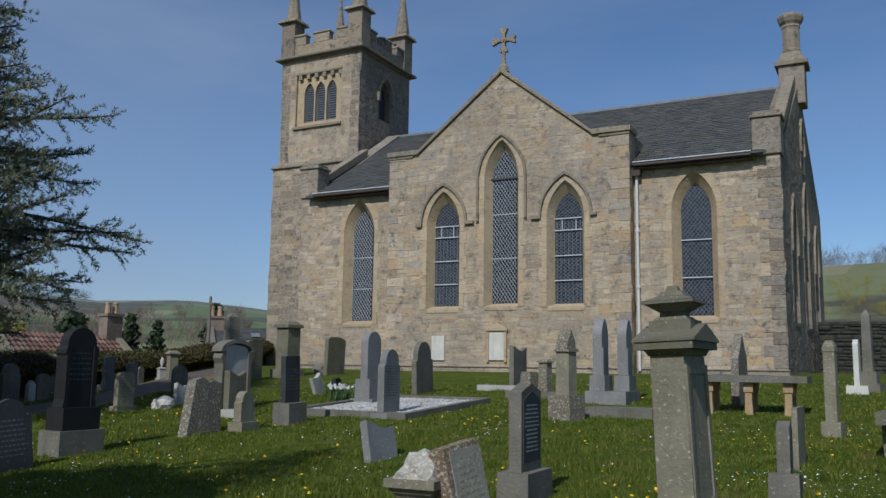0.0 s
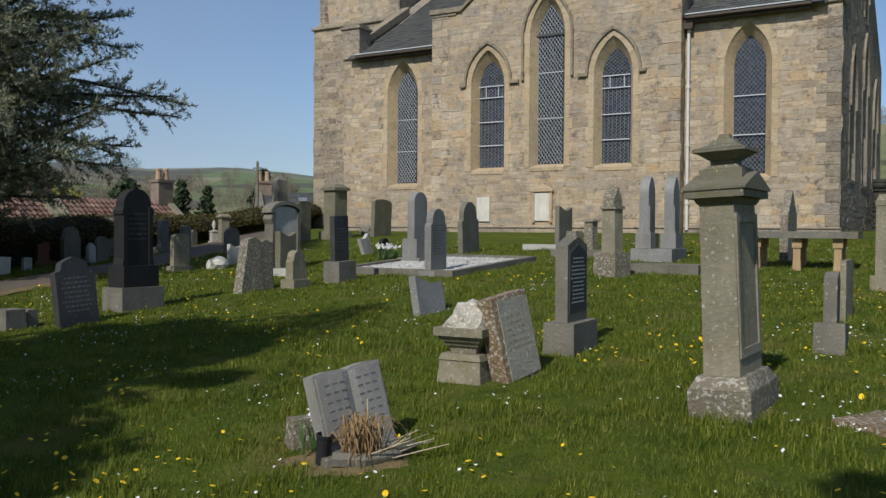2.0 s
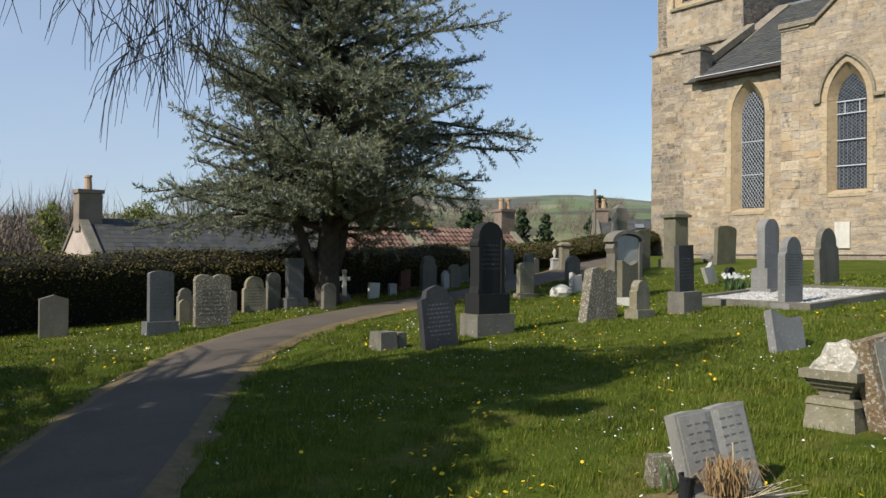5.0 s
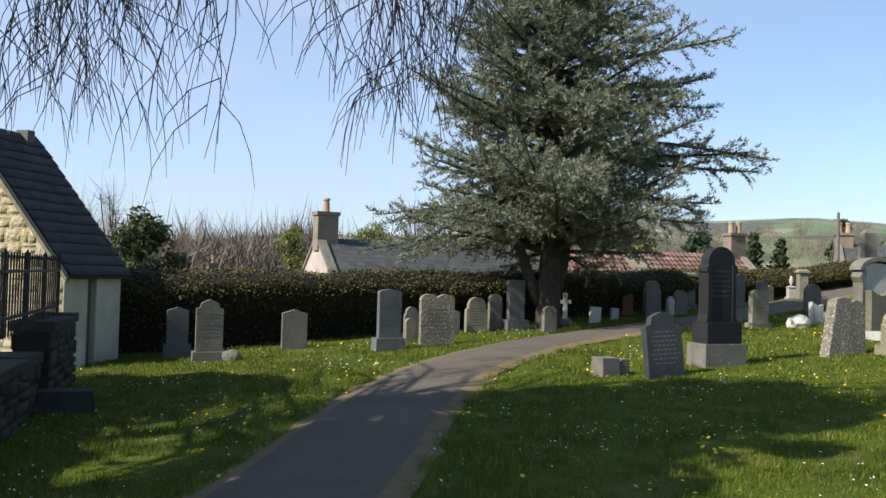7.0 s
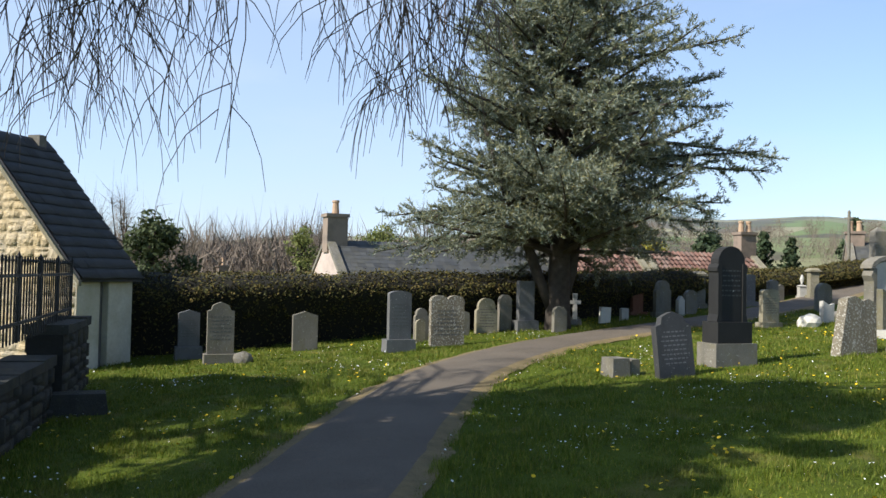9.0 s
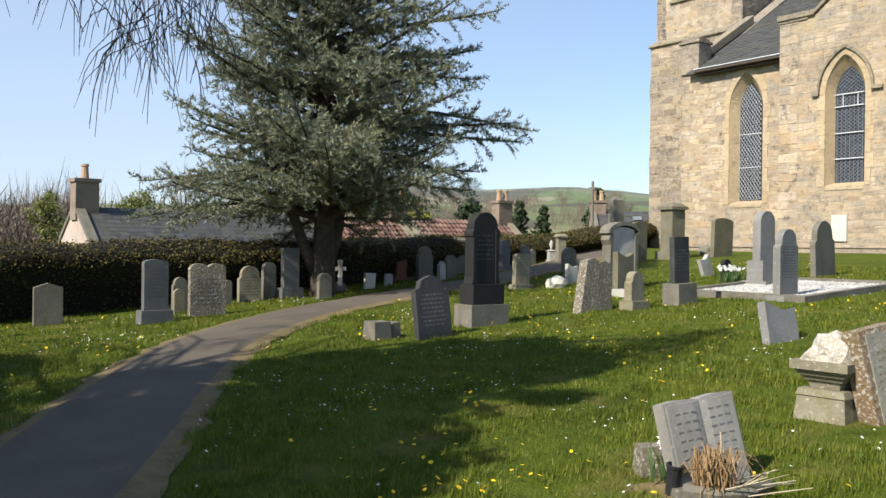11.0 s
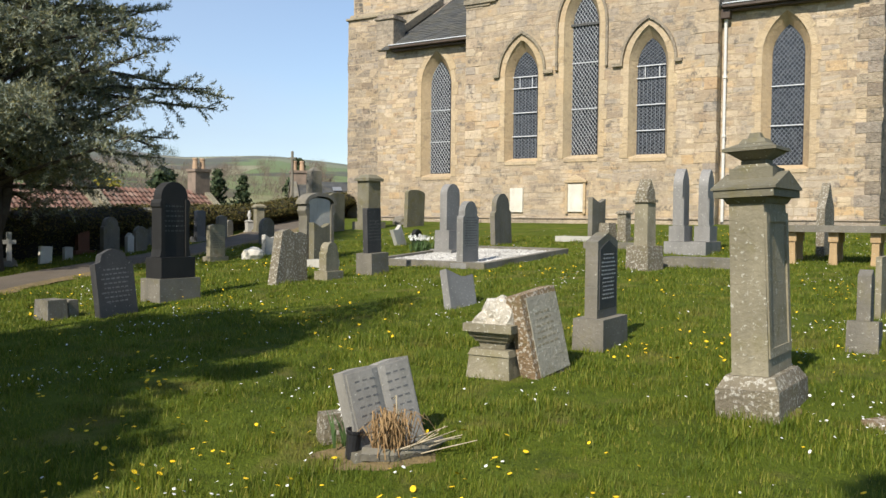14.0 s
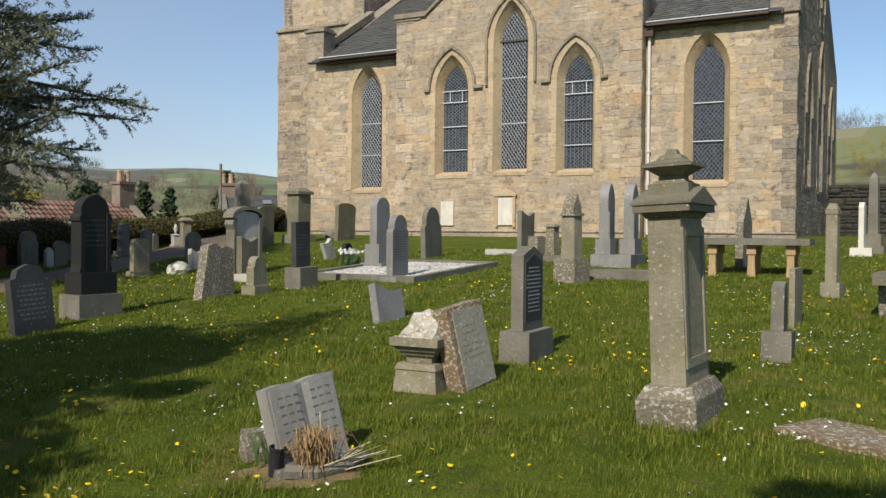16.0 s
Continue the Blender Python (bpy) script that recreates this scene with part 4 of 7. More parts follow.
# chimney on the east gable
bm = bmesh.new()
box(bm, -2.98, -2.14, 31.05, 31.95, 10.9, 12.30)
chim = cpart("chimney", bm, M_wall_old, label="tall octagonal stone chimney", bevel=0.02)
bm = bmesh.new()
box(bm, -3.10, -2.02, 30.95, 32.05, 12.304, 12.45)
box(bm, -3.0, -2.12, 31.05, 31.95, 12.45, 12.82, 0.72)
lathe(bm, [(0.31, 12.8), (0.33, 12.95), (0.30, 13.0), (0.30, 13.75), (0.33, 13.8), (0.32, 13.88), (0.40, 13.98), (0.46, 14.12), (0.46, 14.20), (0.38, 14.27), (0.30, 14.28)], 8, -2.56, 31.5, radians(22.5))
cpart("chimney_shaft", bm, M_coping, chim, bevel=0.008)

# tower
TX0, TX1, TY0, TY1 = -23.42, -19.32, 29.3, 33.5
bm = bmesh.new()
box(bm, TX0 - 0.2, TX1 + 0.02, TY0 - 0.12, TY1 + 0.2, FOOT, 10.15)
low = cpart("tower_base", bm, M_mortar, label="lower stage of the square tower")
rt = random.Random(21)
stonework(low, courses(TX0 - 0.2, TX1, 1.3, 10.1, lambda u: 99, [], (0.2, 0.36), (0.3, 0.8), rt), TY0 - 0.12, M_wall_old, rt)
BELFRY = [(-22.62, 11.98), (-20.27, 11.98), (-20.27, 14.32), (-22.62, 14.32)]
bm = bmesh.new()
holed(bm, [(TX0, 10.2), (TX1, 10.2), (TX1, 15.0), (TX0, 15.0)], [BELFRY], TY0, TY0 + 0.5)
up = cpart("tower_wall", bm, M_mortar, label="upper stage of the tower, south face")
stonework(up, courses(TX0 + 0.5, TX1 - 0.45, 10.3, 14.95, lambda u: 99, [[(p[0] + (0.05 if p[0] > -21 else -0.05), p[1] + (0.05 if p[1] > 13 else -0.05)) for p in BELFRY]], (0.2, 0.34), (0.3, 0.7), rt), TY0, M_wall, rt)
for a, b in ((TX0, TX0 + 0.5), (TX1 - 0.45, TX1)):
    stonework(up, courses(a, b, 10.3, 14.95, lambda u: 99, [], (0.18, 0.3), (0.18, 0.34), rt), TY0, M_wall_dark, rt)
LOUVRES = [(c, 0.36, 12.24, 13.86, 13.45) for c in (-22.0, -21.42, -20.82)]
bm = bmesh.new()
holed(bm, BELFRY, [lancet(c, w + 0.16, z0 - 0.06, ap + 0.1, sp) for c, w, z0, ap, sp in LOUVRES], TY0 + 0.12, TY0 + 0.4)
panel = cpart("belfry_panel", bm, M_dressed, up, "recessed belfry panel with three lancets")
for c, w, z0, ap, sp in LOUVRES:
    bm = bmesh.new()
    z = z0 - 0.02
    while z < ap - 0.06:
        half = w / 2 + 0.07 if z < sp else max(0.03, (w / 2 + 0.07) * math.sqrt(max(0.02, 1 - ((z - sp) / (ap - sp + 0.12)) ** 2)))
        v = [bm.verts.new(p) for p in ((c - half, TY0 + 0.20, z), (c + half, TY0 + 0.20, z), (c + half, TY0 + 0.34, z + 0.10), (c - half, TY0 + 0.34, z + 0.10))]
        q = [bm.verts.new(p.co + Vector((0, 0, 0.025))) for p in v]
        for f in ((v[0], v[1], q[1], q[0]), (q[0], q[1], q[2], q[3]), (v[3], v[2], v[1], v[0]), (v[2], v[3], q[3], q[2])):
            bm.faces.new(f)
        z += 0.105
    cpart("louvre", bm, M_lead_came, panel, "weathered grey louvre slats")
bm = bmesh.new()
box(bm, -22.6, -20.3, TY0 + 0.42, TY0 + 0.5, 12.0, 14.3)
cpart("backing", bm, M_iron, panel)
for k in range(6):
    x = -22.42 + k * 0.42
    bm = bmesh.new()
    box(bm, x - 0.09, x + 0.09, TY0 - 0.02, TY0 + 0.10, 14.10, 14.32, 1.0)
    cpart("corbel", bm, M_coping, up, bevel=0.012)
for b in ((-22.66, -20.22, TY0 - 0.03, TY0 + 0.10, 14.324, 14.42), (-22.70, -20.18, TY0 - 0.10, TY0 + 0.11, 11.86, 11.976)):
    bm = bmesh.new()
    box(bm, *b)
    cpart("belfry_string", bm, M_coping, up, bevel=0.012)
TE = (31.35, 0.75, 12.4, 14.1, 13.5, 0.95, 14.3)
bm = bmesh.new()
h = lancet(31.35, 0.95, 12.4, 14.2, 13.5)
holed(bm, [(TY0 + 0.503, 9.6), (TY1, 9.6), (TY1, 15.0), (TY0 + 0.503, 15.0)], [h], 0.0, 0.5)
te = cpart("tower_wall", bm, M_mortar_dark, label="dark rubble east face of the tower", turn=EAST, at=(TX1, 0, 0))
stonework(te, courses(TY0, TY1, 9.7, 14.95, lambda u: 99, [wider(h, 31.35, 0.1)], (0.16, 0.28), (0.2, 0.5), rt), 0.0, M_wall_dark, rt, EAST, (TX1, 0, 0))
bm = bmesh.new()
prism(bm, h, 0.3, 0.34)
cpart("louvre", bm, M_slate_dark, te, turn=EAST, at=(TX1, 0, 0))
bm = bmesh.new()
inn, out = lancet(31.35, 1.05, 13.2, 14.30, 13.5)[1:] + [(31.35 - 0.525, 13.2)], lancet(31.35, 1.28, 13.2, 14.46, 13.5)[1:] + [(31.35 - 0.64, 13.2)]
ring(bm, inn, out, -0.12, 0.01)
cpart("hood_mould", bm, M_coping, te, turn=EAST, at=(TX1, 0, 0), bevel=0.01)
bm = bmesh.new()
box(bm, TX0, TX0 + 0.5, TY0 + 0.5, TY1, 10.2, 15.0)
box(bm, TX0 + 0.5, TX1 - 0.5, TY1 - 0.5, TY1, 10.2, 15.0)
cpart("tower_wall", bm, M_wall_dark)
bm = bmesh.new()
box(bm, TX0 - 0.28, TX1 + 0.10, TY0 - 0.22, TY1 + 0.28, 10.154, 10.26)
box(bm, TX0 - 0.16, TX1 + 0.06, TY0 - 0.12, TY1 + 0.2, 10.264, 10.40, 0.985)
cpart("string_course", bm, M_coping, bevel=0.02)
bm = bmesh.new()
box(bm, TX0 - 0.10, TX1 + 0.10, TY0 - 0.10, TY1 + 0.10, 15.0, 15.07)
box(bm, TX0 - 0.26, TX1 + 0.26, TY0 - 0.26, TY1 + 0.26, 15.074, 15.20)
cpart("cornice", bm, M_wall_dark, bevel=0.03)
# parapet with merlons and corner pinnacles
for south_north in (True, False):
    for face in (0, 1):
        # east and west parapets take the darker rubble
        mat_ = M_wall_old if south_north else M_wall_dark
        lo_, hi_ = (TY0, TY1) if south_north else (TX0, TX1)
        c0, c1 = (lo_ - 0.02, lo_ + 0.28) if face == 0 else (hi_ - 0.28, hi_ + 0.02)
        a0, a1 = (TX0 + 0.45, TX1 - 0.45) if south_north else (TY0 + 0.45, TY1 - 0.45)

        def slab_box(u0, u1, v0, v1, z0, z1, top=1.0):
            bm_ = bmesh.new()
            box(bm_, *((u0, u1, v0, v1) if south_north else (v0, v1, u0, u1)), z0, z1, top)
            return bm_

        par = cpart("parapet", slab_box(a0, a1, c0, c1, 15.204, 15.72), mat_, label="crenellated parapet", bevel=0.02)
        for c in (0.11, 0.5, 0.89):
            mid = a0 + (a1 - a0) * c
            cpart("merlon", slab_box(mid - 0.42, mid + 0.42, c0, c1, 15.724, 16.12), mat_, par, bevel=0.015)
            cpart("merlon_cap", slab_box(mid - 0.46, mid + 0.46, c0 - 0.05, c1 + 0.05, 16.124, 16.22, 0.92), M_coping, par, bevel=0.015)
for px in (TX0 + 0.28, TX1 - 0.28):
    for py in (TY0 + 0.28, TY1 - 0.28):
        big = 0.36
        bm = bmesh.new()
        box(bm, px - big, px + big, py - big, py + big, 15.204, 16.85)
        box(bm, px - big - 0.16, px + big + 0.16, py - big - 0.16, py + big + 0.16, 16.854, 17.0, 0.9)
        lathe(bm, [(0.36, 17.0), (0.06, 19.4), (0.09, 19.45), (0.03, 19.6)], 8, px, py, radians(22.5))
        cpart("pinnacle", bm, M_wall_old, label="corner pinnacle with a stone spirelet", bevel=0.015)
bm = bmesh.new()
box(bm, TX0 + 0.1, TX1 - 0.1, TY0 + 0.1, TY1 - 0.1, 15.05, 15.3)
cpart("tower_roof", bm, M_lead)
# sloping weathering where the roof meets the tower
bm = bmesh.new()
prism(bm, [(27.6, 9.35), (27.6, 9.5), (29.15, 10.45), (29.15, 10.25)], -0.05, 0.18)
cpart("skew_coping", bm, M_coping, turn=EAST, at=(-19.2, 0, 0), bevel=0.02)

# ---------------------------------------------------------------- gravestones


def top_outline(style, w, h):
    """The outline (x, z) of a headstone's slab, from its lower left corner round."""
    a = w / 2
    if style == "round":
        r = a
        return [(-a, 0), (a, 0)] + arc(0, h - r, r, 0, 180, 14)
    if style == "segment":
        return [(-a, 0), (a, 0), (a, h - 0.14 * w)] + [(a * math.cos(t), h - 0.14 * w + 0.14 * w * math.sin(t)) for t in np.linspace(0.2, math.pi - 0.2, 10)] + [(-a, h - 0.14 * w)]
    if style == "gable":
        return [(-a, 0), (a, 0), (a, h - 0.16 * w), (0, h), (-a, h - 0.16 * w)]
    if style == "steep":
        return [(-a, 0), (a, 0), (a, h - 0.55 * w), (0.5 * a, h - 0.3 * w), (0, h), (-0.5 * a, h - 0.3 * w), (-a, h - 0.55 * w)]
    if style == "shoulder":
        s = 0.80 * a
        return [(-a, 0), (a, 0), (a, h - 0.62 * w), (a * 0.97, h - 0.55 * w), (s, h - 0.5 * w)] + arc(0, h - s, s, 8, 172, 12) + [(-s, h - 0.5 * w), (-a * 0.97, h - 0.55 * w), (-a, h - 0.62 * w)]
    if style == "double":
        q = a / 2
        return [(-a, 0), (a, 0)] + [(q + q * math.cos(t), h - 0.55 * q + 0.55 * q * math.sin(t)) for t in np.linspace(0, math.pi * 0.93, 8)] + [(-q + q * math.cos(t), h - 0.55 * q + 0.55 * q * math.sin(t)) for t in np.linspace(0.07 * math.pi, math.pi, 8)]
    if style == "ogee":
        return [(-a, 0), (a, 0), (a, h - 0.34 * w), (0.72 * a, h - 0.30 * w), (0.6 * a, h - 0.12 * w), (0.3 * a, h - 0.05 * w), (0, h), (-0.3 * a, h - 0.05 * w), (-0.6 * a, h - 0.12 * w), (-0.72 * a, h - 0.30 * w), (-a, h - 0.34 * w)]
    if style == "pointed":
        return lancet(0, w, 0, h, h - 0.85 * w, 8)
    if style == "broken":
        return [(-a, 0), (a, 0), (a, h * 0.98), (0.4 * a, h * 0.90), (0.05 * a, h * 0.88), (-0.4 * a, h * 0.93), (-a, h)]
    if style == "worn":
        return [(-a, 0), (a, 0), (0.98 * a, 0.5 * h), (a, 0.93 * h), (0.55 * a, 0.97 * h), (0.3 * a, 0.93 * h), (-0.1 * a, h), (-0.5 * a, 0.95 * h), (-0.62 * a, 0.72 * h), (-0.78 * a, 0.4 * h)]
    if style == "taper":
        return [(-a, 0), (a, 0), (0.62 * a, h), (-0.62 * a, h)]
    return [(-a, 0), (a, 0), (a, h), (-a, h)]


rs = random.Random(31)
LAST = []


def inscription(stone, w, z0, z1, y, material, lines):
    """Worn lettering, as rows of short bars."""
    bm = bmesh.new()
    step = (z1 - z0) / lines
    for k in range(lines):
        z = z1 - (k + 0.5) * step
        half = w * rs.uniform(0.28, 0.42)
        x = -half
        while x < half:
            e = min(half, x + rs.uniform(0.02, 0.06))
            box(bm, x, e, y - 0.0015, y + 0.004, z - min(0.011, step * 0.16), z + min(0.011, step * 0.16))
            x = e + 0.018
    tagged(part("lettering", bm, material, stone, "rows of worn unreadable lettering"), kind="stuff")


def headstone(x, y, az, w, h, d, style, material, label, plinths=(), lean=(0, 0), text=None, lines=7, sink=0.10, category="headstone", group="headstones in the churchyard", bevel=0.012):
    """A headstone whose face looks along az; plinths: (width, height, depth) from the ground up."""
    z = ground_z(x, y)
    s = thing("headstone", x, y, z, az + 90, label, category, group)
    s.matrix_world = pose(x, y, z, 0, 0, az + 90) @ pose(0, 0, 0, lean[0], lean[1], 0)
    base = -sink
    for k, (pw, ph, pd) in enumerate(plinths):
        pw = max(pw, w + 0.10)
        bm = bmesh.new()
        box(bm, -pw / 2, pw / 2, -pd / 2, pd / 2, base, base + ph + (sink if k == 0 else 0), 0.97)
        part("plinth", bm, material if k else (M_grey if material in (M_darkface,) else material), s, bevel=0.012)
        base += ph + (sink if k == 0 else 0) + 0.002
    bm = bmesh.new()
    prism(bm, [(px, pz + base) for px, pz in top_outline(style, w, h - base)], -d / 2, d / 2)
    slab = part("slab", bm, material, s, bevel=bevel)
    LAST.append(slab)
    if text is not None:
        inscription(slab, w, base + (h - base) * 0.25, h - (h - base) * 0.25, -d / 2, text, lines)
    return s


HS = headstone
# along the hedge beside the path
HS(-15.56, 1.45, -0, 0.36, 0.84, 0.12, "gable", M_granite_shaded, "slim grey granite headstone with a low pointed top", [(0.46, 0.20, 0.28)], text=M_ink)
HS(-14.53, 1.85, -2, 0.43, 0.99, 0.14, "ogee", M_grey, "grey headstone with a carved curved top", [(0.54, 0.14, 0.3)], text=M_ink)
HS(-15.56, 3.50, -4, 0.45, 0.69, 0.14, "gable", M_grey, "low dark grey headstone with a corniced top")
HS(-14.18, 4.84, -1, 0.40, 1.03, 0.14, "segment", M_granite_shaded, "upright grey headstone on a rough stone base", [(0.54, 0.19, 0.30)], text=M_ink)
HS(-15.50, 5.75, -2, 0.27, 0.62, 0.12, "shoulder", M_grey, "small round-shouldered headstone behind another")
HS(-15.20, 5.62, -4, 0.18, 0.43, 0.10, "round", M_sand, "little pale round-topped headstone")
HS(-14.48, 5.86, -4, 0.63, 0.89, 0.14, "double", M_lichen, "broad double-arched headstone blotched with lichen", text=M_ink)
HS(-15.89, 6.85, -3, 0.15, 0.47, 0.12, "round", M_grey, "small grey headstone half hidden behind others")
HS(-16.02, 7.37, -4, 0.46, 0.71, 0.13, "shoulder", M_sand, "round-shouldered sandstone headstone by the hedge", text=M_ink)
HS(-16.15, 7.86, -2, 0.27, 0.75, 0.13, "round", M_grey, "narrow round-topped headstone by the hedge")
HS(-15.95, 8.24, -4, 0.34, 1.02, 0.16, "flat", M_granite_shaded, "tall flat-topped grey granite headstone", [(0.48, 0.20, 0.34)])
HS(-15.20, 8.62, -3, 0.28, 0.50, 0.12, "round", M_grey, "low round headstone at the foot of the cedar")
HS(-16.25, 10.37, -0, 0.26, 0.34, 0.08, "flat", M_white, "small white tablet headstone", lean=(0, 3))
HS(-16.35, 10.95, -4, 0.18, 0.28, 0.10, "segment", M_pale, "tiny pale headstone by the hedge")
HS(-17.45, 12.05, -1, 0.29, 0.62, 0.12, "gable", M_red, "red sandstone headstone on a low base", [(0.48, 0.08, 0.25)])
HS(-16.82, 12.32, -2, 0.41, 0.83, 0.14, "shoulder", M_grey, "dark round-shouldered headstone on a low base", [(0.46, 0.08, 0.24)])
HS(-16.50, 12.60, -2, 0.17, 0.46, 0.12, "steep", M_pale, "small pale stone with an urn-like top")
HS(-16.75, 13.08, -2, 0.32, 0.57, 0.12, "round", M_grey, "round-topped dark grey headstone near the hedge")
HS(-17.64, 15.66, -4, 0.27, 0.82, 0.14, "segment", M_granite_shaded, "pale granite headstone on a stepped base", [(0.40, 0.12, 0.3)])
HS(-17.50, 16.30, -1, 0.30, 0.66, 0.12, "gable", M_grey, "weathered grey headstone near the hedge")
HS(-18.60, 17.60, -2, 0.20, 0.45, 0.12, "round", M_grey, "little round headstone near the hedge")
HS(-13.00, 11.98, -4, 0.37, 0.73, 0.12, "segment", M_sand, "sandstone headstone on a small base", [(0.44, 0.09, 0.24)], text=M_ink)
HS(-15.16, 15.61, -2, 0.42, 0.64, 0.12, "round", M_grey, "dark round-topped headstone beside the far path")
HS(-12.95, 13.41, -1, 0.29, 0.41, 0.10, "broken", M_pale, "broken pale slab propped on the grass", lean=(-8, 8))
HS(-9.17, 9.95, -0, 0.73, 0.82, 0.17, "worn", M_lichen, "rough leaning headstone covered in white lichen", lean=(-5, 4), bevel=0.03)
HS(-8.98, 6.72, -3, 0.52, 0.80, 0.11, "ogee", M_darkface, "dark grey shaped headstone leaning back", lean=(-6, -3), text=M_granite_shaded, lines=8)
HS(-16.55, 19.94, -2, 0.63, 1.14, 0.15, "segment", M_green, "mossy green round-topped headstone")
HS(-8.84, 10.55, -1, 0.30, 0.58, 0.15, "shoulder", M_sand, "small carved sandstone headstone on a base", [(0.36, 0.12, 0.28)])
HS(-15.29, 22.24, -4, 0.85, 1.16, 0.14, "segment", M_green, "broad mossy headstone close to the church", lean=(0, 3))
HS(-11.20, 16.45, -0, 0.28, 0.36, 0.10, "round", M_dark, "small dark marker stone beside daffodils")
HS(-11.55, 16.30, -4, 0.31, 0.46, 0.10, "broken", M_pale, "pale broken marker stone tilted over", lean=(0, -25))
HS(-8.69, 11.50, -2, 0.36, 1.08, 0.10, "flat", M_darkface, "flat-topped dark granite headstone on a rough-hewn base", [(0.40, 0.33, 0.34)], lean=(0, -2), text=M_ink)
HS(-9.20, 14.72, -4, 0.44, 1.42, 0.17, "round", M_granite, "tall round-topped grey granite headstone on stepped base", [(0.62, 0.10, 0.55), (0.48, 0.38, 0.36)])
HS(-7.65, 12.86, -2, 0.50, 1.14, 0.13, "shoulder", M_granite, "grey granite headstone with lettering beside a gravel grave", [(0.62, 0.07, 0.34)], text=M_ink, lines=12)
HS(-9.39, 17.24, -0, 0.78, 1.15, 0.12, "shoulder", M_grey, "tall shouldered headstone leaning slightly near the church", lean=(0, -4))
HS(-5.35, 8.90, -6, 0.54, 0.44, 0.10, "broken", M_granite, "low pale slab tipped backwards", lean=(-16, 8))
HS(-8.30, 20.20, -4, 0.73, 0.95, 0.12, "broken", M_grey, "broken-topped grey headstone near the church wall")
HS(-2.98, 7.52, 1, 0.50, 1.04, 0.12, "gable", M_grey, "grey headstone with a dark slate panel and pale lettering", [(0.64, 0.26, 0.30)])
panel_stone = LAST[-1]
bm = bmesh.new()
prism(bm, [(-0.21, 0.34), (0.21, 0.34), (0.21, 0.89), (0.0, 0.97), (-0.21, 0.89)], -0.068, -0.05)
panel_face = part("panel", bm, M_darkface, panel_stone, "dark slate panel")
inscription(panel_face, 0.44, 0.42, 0.86, -0.068, M_ink_pale, 12)
HS(-2.50, 16.9, -2, 0.85, 1.30, 0.14, "steep", M_lichen, "tall lichened pointed stone behind the table tomb")
HS(-0.92, 10.36, -3, 0.52, 0.62, 0.06, "flat", M_sand, "thin worn upright slab")
HS(-0.62, 20.1, -1, 0.85, 1.10, 0.10, "segment", M_white, "white marble headstone on a stepped base", [(0.42, 0.14, 0.42)])
HS(-0.87, 8.46, 2, 0.40, 0.68, 0.11, "gable", M_grey, "small granite headstone leaning on a rough block", [(0.26, 0.22, 0.26)], lean=(0, 5), text=M_ink)


def monument(name, x, y, az, label, category="monument"):
    z = ground_z(x, y)
    return thing(name, x, y, z, az + 90, label, category)


def boxed(name, parent, material, *boxes, bevel=0.012, label=""):
    bm = bmesh.new()
    for b in boxes:
        box(bm, *b)
    return part(name, bm, material, parent, label, bevel)


# black granite monument by the path
m = monument("granite_monument", -9.39, 7.88, -3, "tall black granite monument with an arched top")
boxed("base", m, M_grey, (-0.33, 0.33, -0.21, 0.21, -0.1, 0.29), bevel=0.02)
boxed("plinth", m, M_dark, (-0.275, 0.275, -0.17, 0.17, 0.294, 0.575))
bm = bmesh.new()
prism(bm, [(x, z + 0.579) for x, z in top_outline("round", 0.43, 1.02)], -0.085, 0.085)
slab = part("slab", bm, M_dark, m, bevel=0.015)
inscription(slab, 0.42, 0.9, 1.3, -0.085, M_darkface, 6)
for s in (-1, 1):
    bm = bmesh.new()
    prism(bm, [(s * 0.17, 0.579), (s * 0.25, 0.579), (s * 0.228, 0.68), (s * 0.228, 1.24), (s * 0.246, 1.26), (s * 0.246, 1.31), (s * 0.222, 1.36), (s * 0.17, 1.36)], -0.105, 0.105)
    part("pilaster", bm, M_dark, m, bevel=0.008)

# rubble block beside the shaped stone
m = monument("fallen_stone", -9.45, 6.22, 0, "weathered stone blocks lying at a grave", "fallen stone")
bm = bmesh.new()
box(bm, -0.22, 0.05, -0.16, 0.14, -0.08, 0.22, 0.9)
box(bm, 0.08, 0.22, -0.12, 0.12, -0.08, 0.20, 0.92)
part("block", bm, M_grey, m, bevel=0.03)
for x, y, s, mat_, lab in ((-14.35, 2.2, 0.16, M_grey, "rough grey boulder beside a headstone"), (-12.64, 12.65, 0.22, M_white, "whitish boulder lying on the grass"), (-16.5, 23.2, 0.28, M_grey, "dark boulder at the church foot"), (-13.3, 14.1, 0.15, M_grey, "small stone on the grass")):
    bm = bmesh.new()
    bmesh.ops.create_icosphere(bm, subdivisions=2, radius=s)
    for v in bm.verts:
        v.co *= 1 + 0.35 * noise.noise(v.co * 6 + Vector((x, y, 0)))
        v.co.z *= 0.75
    o = part("boulder", bm, mat_)
    o.location = (x, y, ground_z(x, y) + s * 0.3)
    tagged(o, lab, "boulder")

